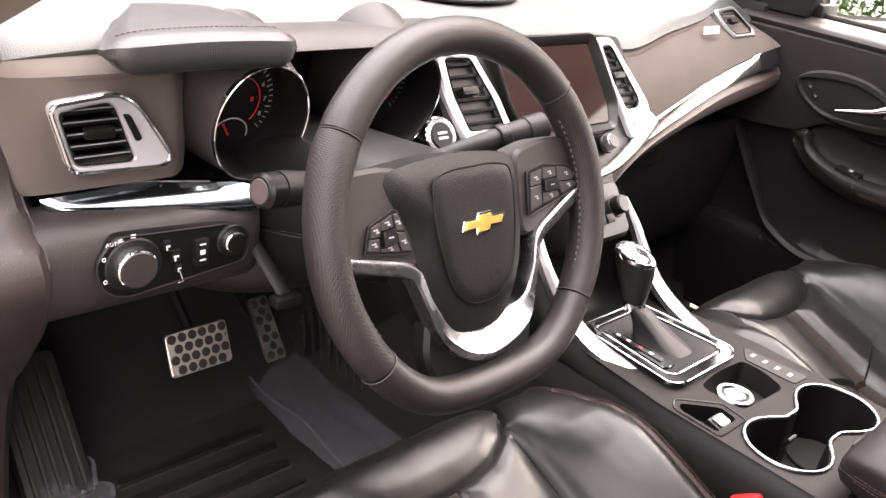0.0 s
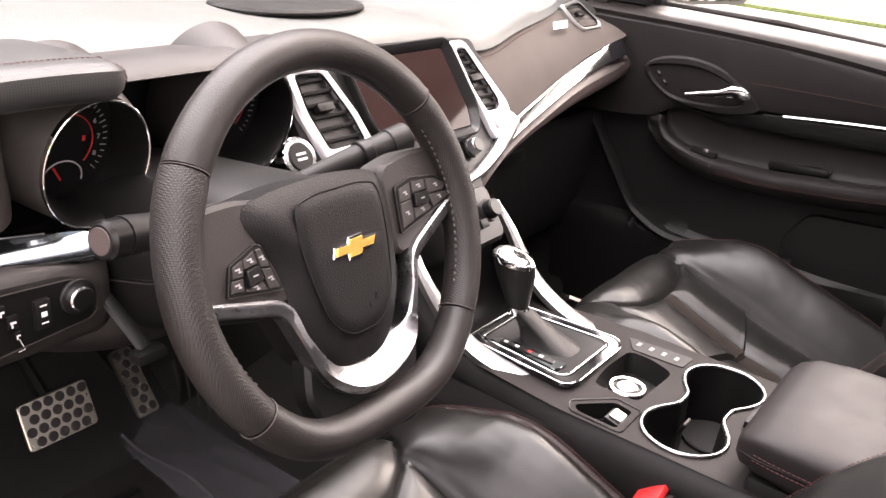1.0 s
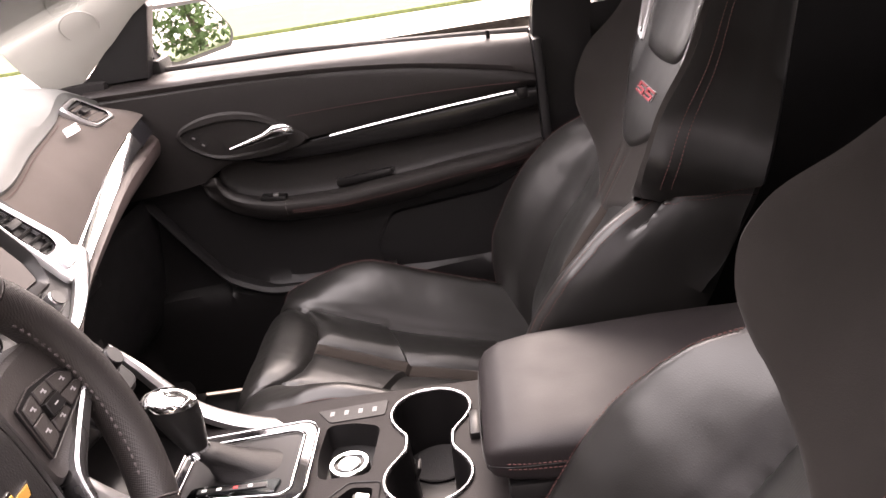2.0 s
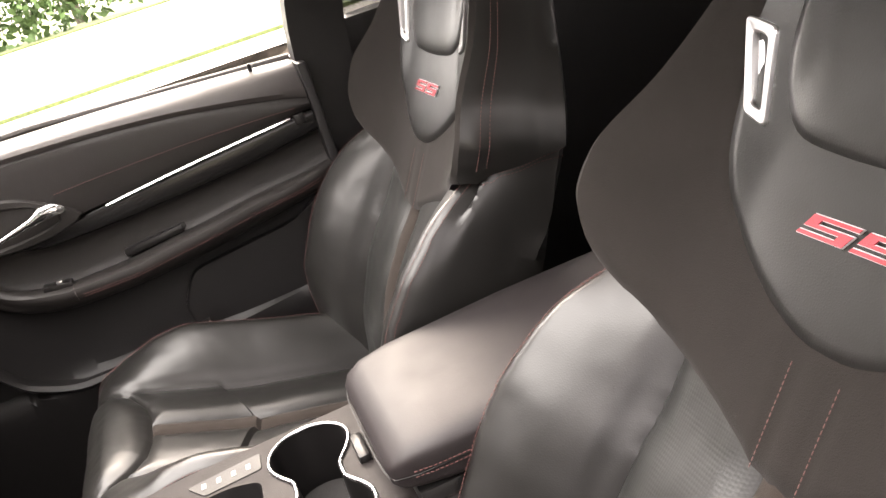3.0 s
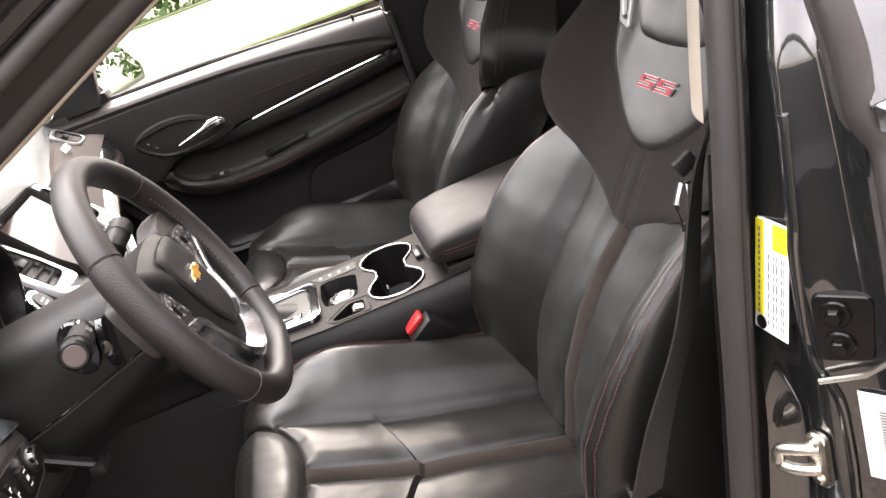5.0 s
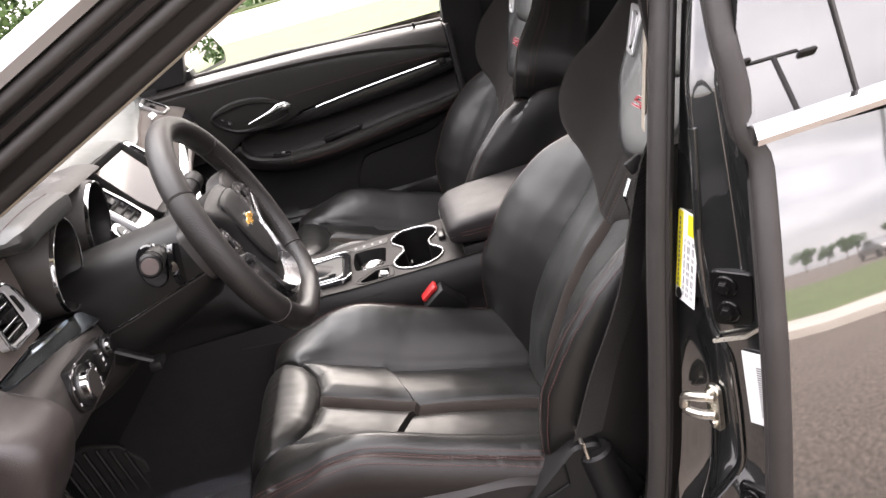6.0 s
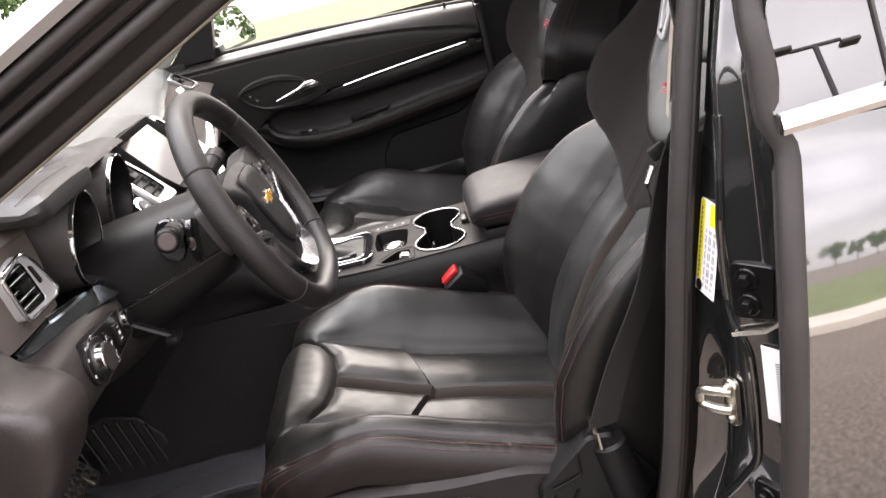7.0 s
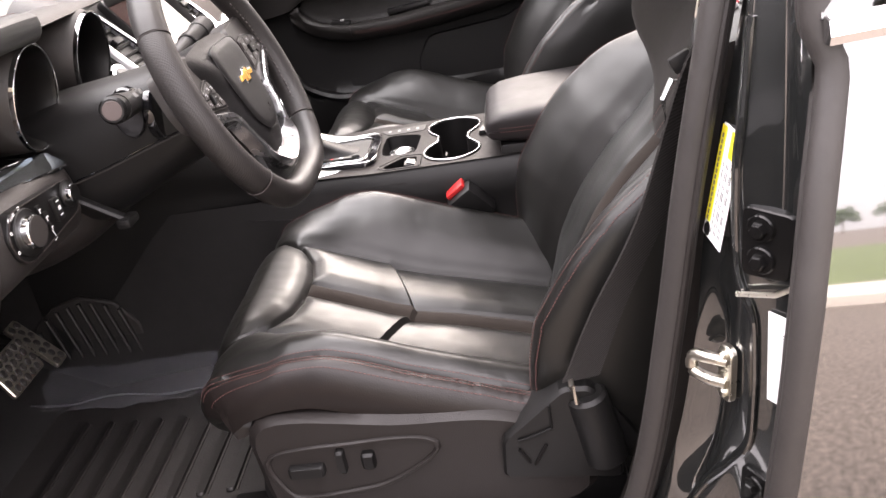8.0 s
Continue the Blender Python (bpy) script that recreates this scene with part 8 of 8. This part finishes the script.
hinge(0.790, "hinge_assembly")
hinge(0.536, "hinge_assembly")
sp_ = jamb_plane(0.46, 0.657, 0.0)
stk = thing("door_striker", sp_.P(0, 0), "zinc-plated door striker loop on the pillar", "door striker")
base_pl = jamb_plane(0.46, 0.657, 0.004)
part("base_plate", plate(base_pl.loop([(p.x, p.y) for p in rounded([(-0.010, -0.027), (0.010, -0.027), (0.010, 0.027), (-0.010, 0.027)], 0.009)], 0.004), base_pl.n, 0.006, 0.0015), STEEL, stk)
part("loop", tube(spline([base_pl.P(0.0, 0.012, 0.002), base_pl.P(-0.010, 0.013, 0.013), base_pl.P(-0.024, 0.009, 0.019), base_pl.P(-0.026, -0.006, 0.019), base_pl.P(-0.012, -0.009, 0.013), base_pl.P(0.0, -0.010, 0.002)], 26), 0.0056, 10), STEEL, stk)
for b in (-0.019, 0.019):
    part("rivet", rod(base_pl.P(0, b, 0.003), base_pl.P(0, b, 0.007), 0.0045, n=14), STEEL, stk)

# ---- rear door ----
rd = thing("rear_door", (-0.88, -0.5, 0.35), "dark metallic rear door with chrome belt strip", "car door")


def skin_x(z):
    return interp(z, (0.25, 0.35, 0.45, 0.60, 0.70, 0.75, 0.80, 0.85, 0.90, 0.950), (-0.912, -0.926, -0.932, -0.935, -0.932, -0.928, -0.921, -0.910, -0.896, -0.878))


skin_pts = [skin_x(0.25 + 0.70 * k / 60) for k in range(61)]
sk = np.convolve(np.pad(skin_pts, 3, mode="edge"), np.ones(7) / 7, "valid")
rs_ = sheet(lambda a, b: Vector((float(np.interp(b, np.linspace(0, 1, 61), sk)) - 0.012 * (1 - math.exp(-a * 14)) + 0.012, interp(0.25 + 0.70 * b, (0.25, 0.45, 0.61, 0.763, 0.86, 0.95), (0.112, 0.108, 0.096, 0.078, 0.064, 0.054)) * (1 - a) - 0.99 * a, 0.25 + 0.70 * b)), 30, 60)
part("door_skin", rs_, PAINT, rd, "dark metallic grey painted door skin")
part("skin_edge", box((-0.855, 0.040, 0.57), (0.03, 0.03, 0.56), 0.010), PAINT, rd)
belt_l = [[Vector((x, y, z + 0.045 * (0.064 - y))) for x, z in ((-0.876, 0.950), (-0.886, 0.951), (-0.888, 0.957), (-0.884, 0.966), (-0.874, 0.967))] for y in np.linspace(0.068, -0.98, 24)]
part("belt_strip", loft(belt_l), CHROME, rd, "bright chrome belt strip")
gl = glass_slab(lambda a, b: Vector((-0.866 + 0.11 * b, 0.068 - 0.97 * a - 0.04 * b, 0.962 + 0.045 * a + 0.30 * b)), 8, 6)
part("pane", gl, TINTED, rd, "tinted rear door glass")
part("glass_divider", box((-0.838, -0.030, 1.05), (0.010, 0.003, 0.20), 0.001, Euler((0, radians(20), 0)).to_matrix()), RUBBER, rd)
rub = spline([(-0.915, 0.118, 0.45), (-0.915, 0.107, 0.558), (-0.915, 0.103, 0.61), (-0.912, 0.093, 0.69), (-0.907, 0.085, 0.763), (-0.901, 0.080, 0.80), (-0.888, 0.071, 0.86), (-0.872, 0.061, 0.911), (-0.864, 0.058, 0.935), (-0.858, 0.066, 0.958), (-0.852, 0.066, 1.002), (-0.84, 0.066, 1.046), (-0.79, 0.05, 1.17), (-0.72, 0.02, 1.29)], 80)
part("door_seal", tube(rub, 0.0115, 12, hint=(0, 1, 0)), RUBBER, rd, "grey-brown rubber edge seal")
part("seal_lip", tube([p + Vector((0.012, 0.004, 0)) for p in rub], 0.006, 8, hint=(0, 1, 0)), RUBBER, rd)
SET_IN = Vector((0.0, 0.0, 0.0))
tagged(part("rear_cabin_side", box((-0.80, -0.55, 0.62), (0.06, 0.9, 0.66), 0.02), PLASTIC), "black rear door card", "door card", kind="structure")
tagged(part("rear_right_side", box((0.78, -0.45, 0.62), (0.06, 1.1, 0.70), 0.02), PLASTIC), "black rear door card", "door card", kind="structure")
tagged(part("rear_shelf", box((0, -1.05, 0.95), (1.4, 0.30, 0.04), 0.01), CARPET), "dark parcel shelf", "shelf", kind="structure")
bench = thing("rear_seat", (0, -0.65, 0.35), "black leather rear bench seat in the dark rear cabin", "car seat")
part("bench_cushion", box((0, -0.58, 0.48), (1.30, 0.45, 0.16), 0.05, seg=4), LEATHER, bench)
part("bench_back", box((0, -0.86, 0.75), (1.30, 0.16, 0.55), 0.05, Euler((radians(20), 0, 0)).to_matrix(), seg=4), LEATHER, bench)
tagged(part("door_sill", box((-0.775, 0.6, 0.315), (0.16, 1.1, 0.07), 0.02), PAINT_FLAT), "dark painted door sill", "sill", kind="structure")
tagged(part("kick_panel_right", box((0.72, 1.12, 0.62), (0.05, 0.42, 0.70), 0.01), CARPET), "black passenger kick panel", "kick panel", kind="structure")
tagged(part("kick_panel_left", box((-0.72, 1.14, 0.62), (0.05, 0.36, 0.70), 0.01), CARPET), "black driver's kick panel", "kick panel", kind="structure")
bonnet = sheet(lambda a, b: Vector(((2 * a - 1) * 0.86, 1.30 + 1.25 * b - 0.28 * (2 * a - 1) ** 2 * (1 - b), 0.945 - 0.20 * b ** 1.6 - 0.05 * (2 * a - 1) ** 4)), 20, 16)
tagged(part("bonnet", bonnet, PAINT), "dark metallic car bonnet", "bonnet", kind="structure")
for sgn in (-1, 1):
    fender = sheet(lambda a, b: Vector((sgn * interp(b, (0, 0.2, 0.6, 1), (0.84, 0.90, 0.925, 0.91)), 1.0 + 1.5 * a, interp(b, (0, 0.2, 0.6, 1), (0.905, 0.86, 0.62, 0.33)) - 0.13 * a * (1 - b))), 14, 12)
    tagged(part("fender", fender, PAINT), "dark metallic front wing", "car wing", kind="structure")
for sgn in (-1, 1):
    wiper = thing("wiper", (sgn * 0.2 - 0.15, 1.2, 0.99), "black windscreen wiper at rest", "wiper", "wipers")
    part("blade", tube([(sgn * 0.28 - 0.45, 1.22, 0.990), (sgn * 0.28 - 0.10, 1.30, 0.985), (sgn * 0.28 + 0.1, 1.33, 0.985)], 0.008, 6), PLASTIC, wiper)

# tinted rear glass
for name, fn, label in (("window_2", lambda a, b: Vector((0.80 - 0.15 * b, 0.04 - 1.0 * a, 0.955 + 0.31 * b)), "tinted rear side glass"),
                        ("window_3", lambda a, b: Vector((-0.6 + 1.2 * a, -1.35 + 0.38 * b, 0.97 + 0.30 * b)), "tinted rear window glass")):
    w_ = thing(name, fn(0.5, 0), label, "window", kind="structure")
    part("pane", glass_slab(fn, 4, 4), TINTED, w_)

# the open driver's door, hinged ahead of the seat
HINGE = Vector((-0.845, 0.965, 0))
dirn = Vector((-math.sin(radians(72)), -math.cos(radians(72)), 0))
inn = Vector((math.cos(radians(72)), -math.sin(radians(72)), 0))
dd = thing("driver_door", HINGE + dirn * 0.5 + Vector((0, 0, 0.35)), "black trimmed driver's door standing wide open", "car door")
dp = lambda a, h, z: HINGE + dirn * a + inn * h + Vector((0, 0, z))
part("door_skin", sheet(lambda a, b: dp(0.02 + 1.0 * a, interp(b, (0, 0.3, 0.7, 1), (-0.06, -0.09, -0.08, -0.03)), 0.30 + 0.65 * b), 12, 12), PAINT, dd)
part("door_card", sheet(lambda a, b: dp(0.02 + 1.0 * a, interp(b, (0, 0.4, 0.55, 0.62, 1), (0.04, 0.05, 0.10, 0.05, 0.03)), 0.30 + 0.65 * b), 12, 24), PLASTIC, dd)
part("door_end", box(dp(1.02, 0.0, 0.62), (0.12, 0.02, 0.64), 0.006, Matrix((inn, dirn, Vector((0, 0, 1)))).transposed()), PAINT_FLAT, dd)
part("window_frame", tube([dp(0.10, 0, 0.95), dp(0.62, 0.03, 1.20), dp(0.98, 0.04, 1.26), dp(1.02, 0.02, 0.95)], 0.022, 8), PLASTIC, dd)
part("pane", glass_slab(lambda a, b: dp(0.12 + 0.88 * a, 0, 0.95).lerp(dp(0.62 + 0.36 * a, 0.035, 1.19 + 0.06 * a), b), 4, 4), GLASS, dd)
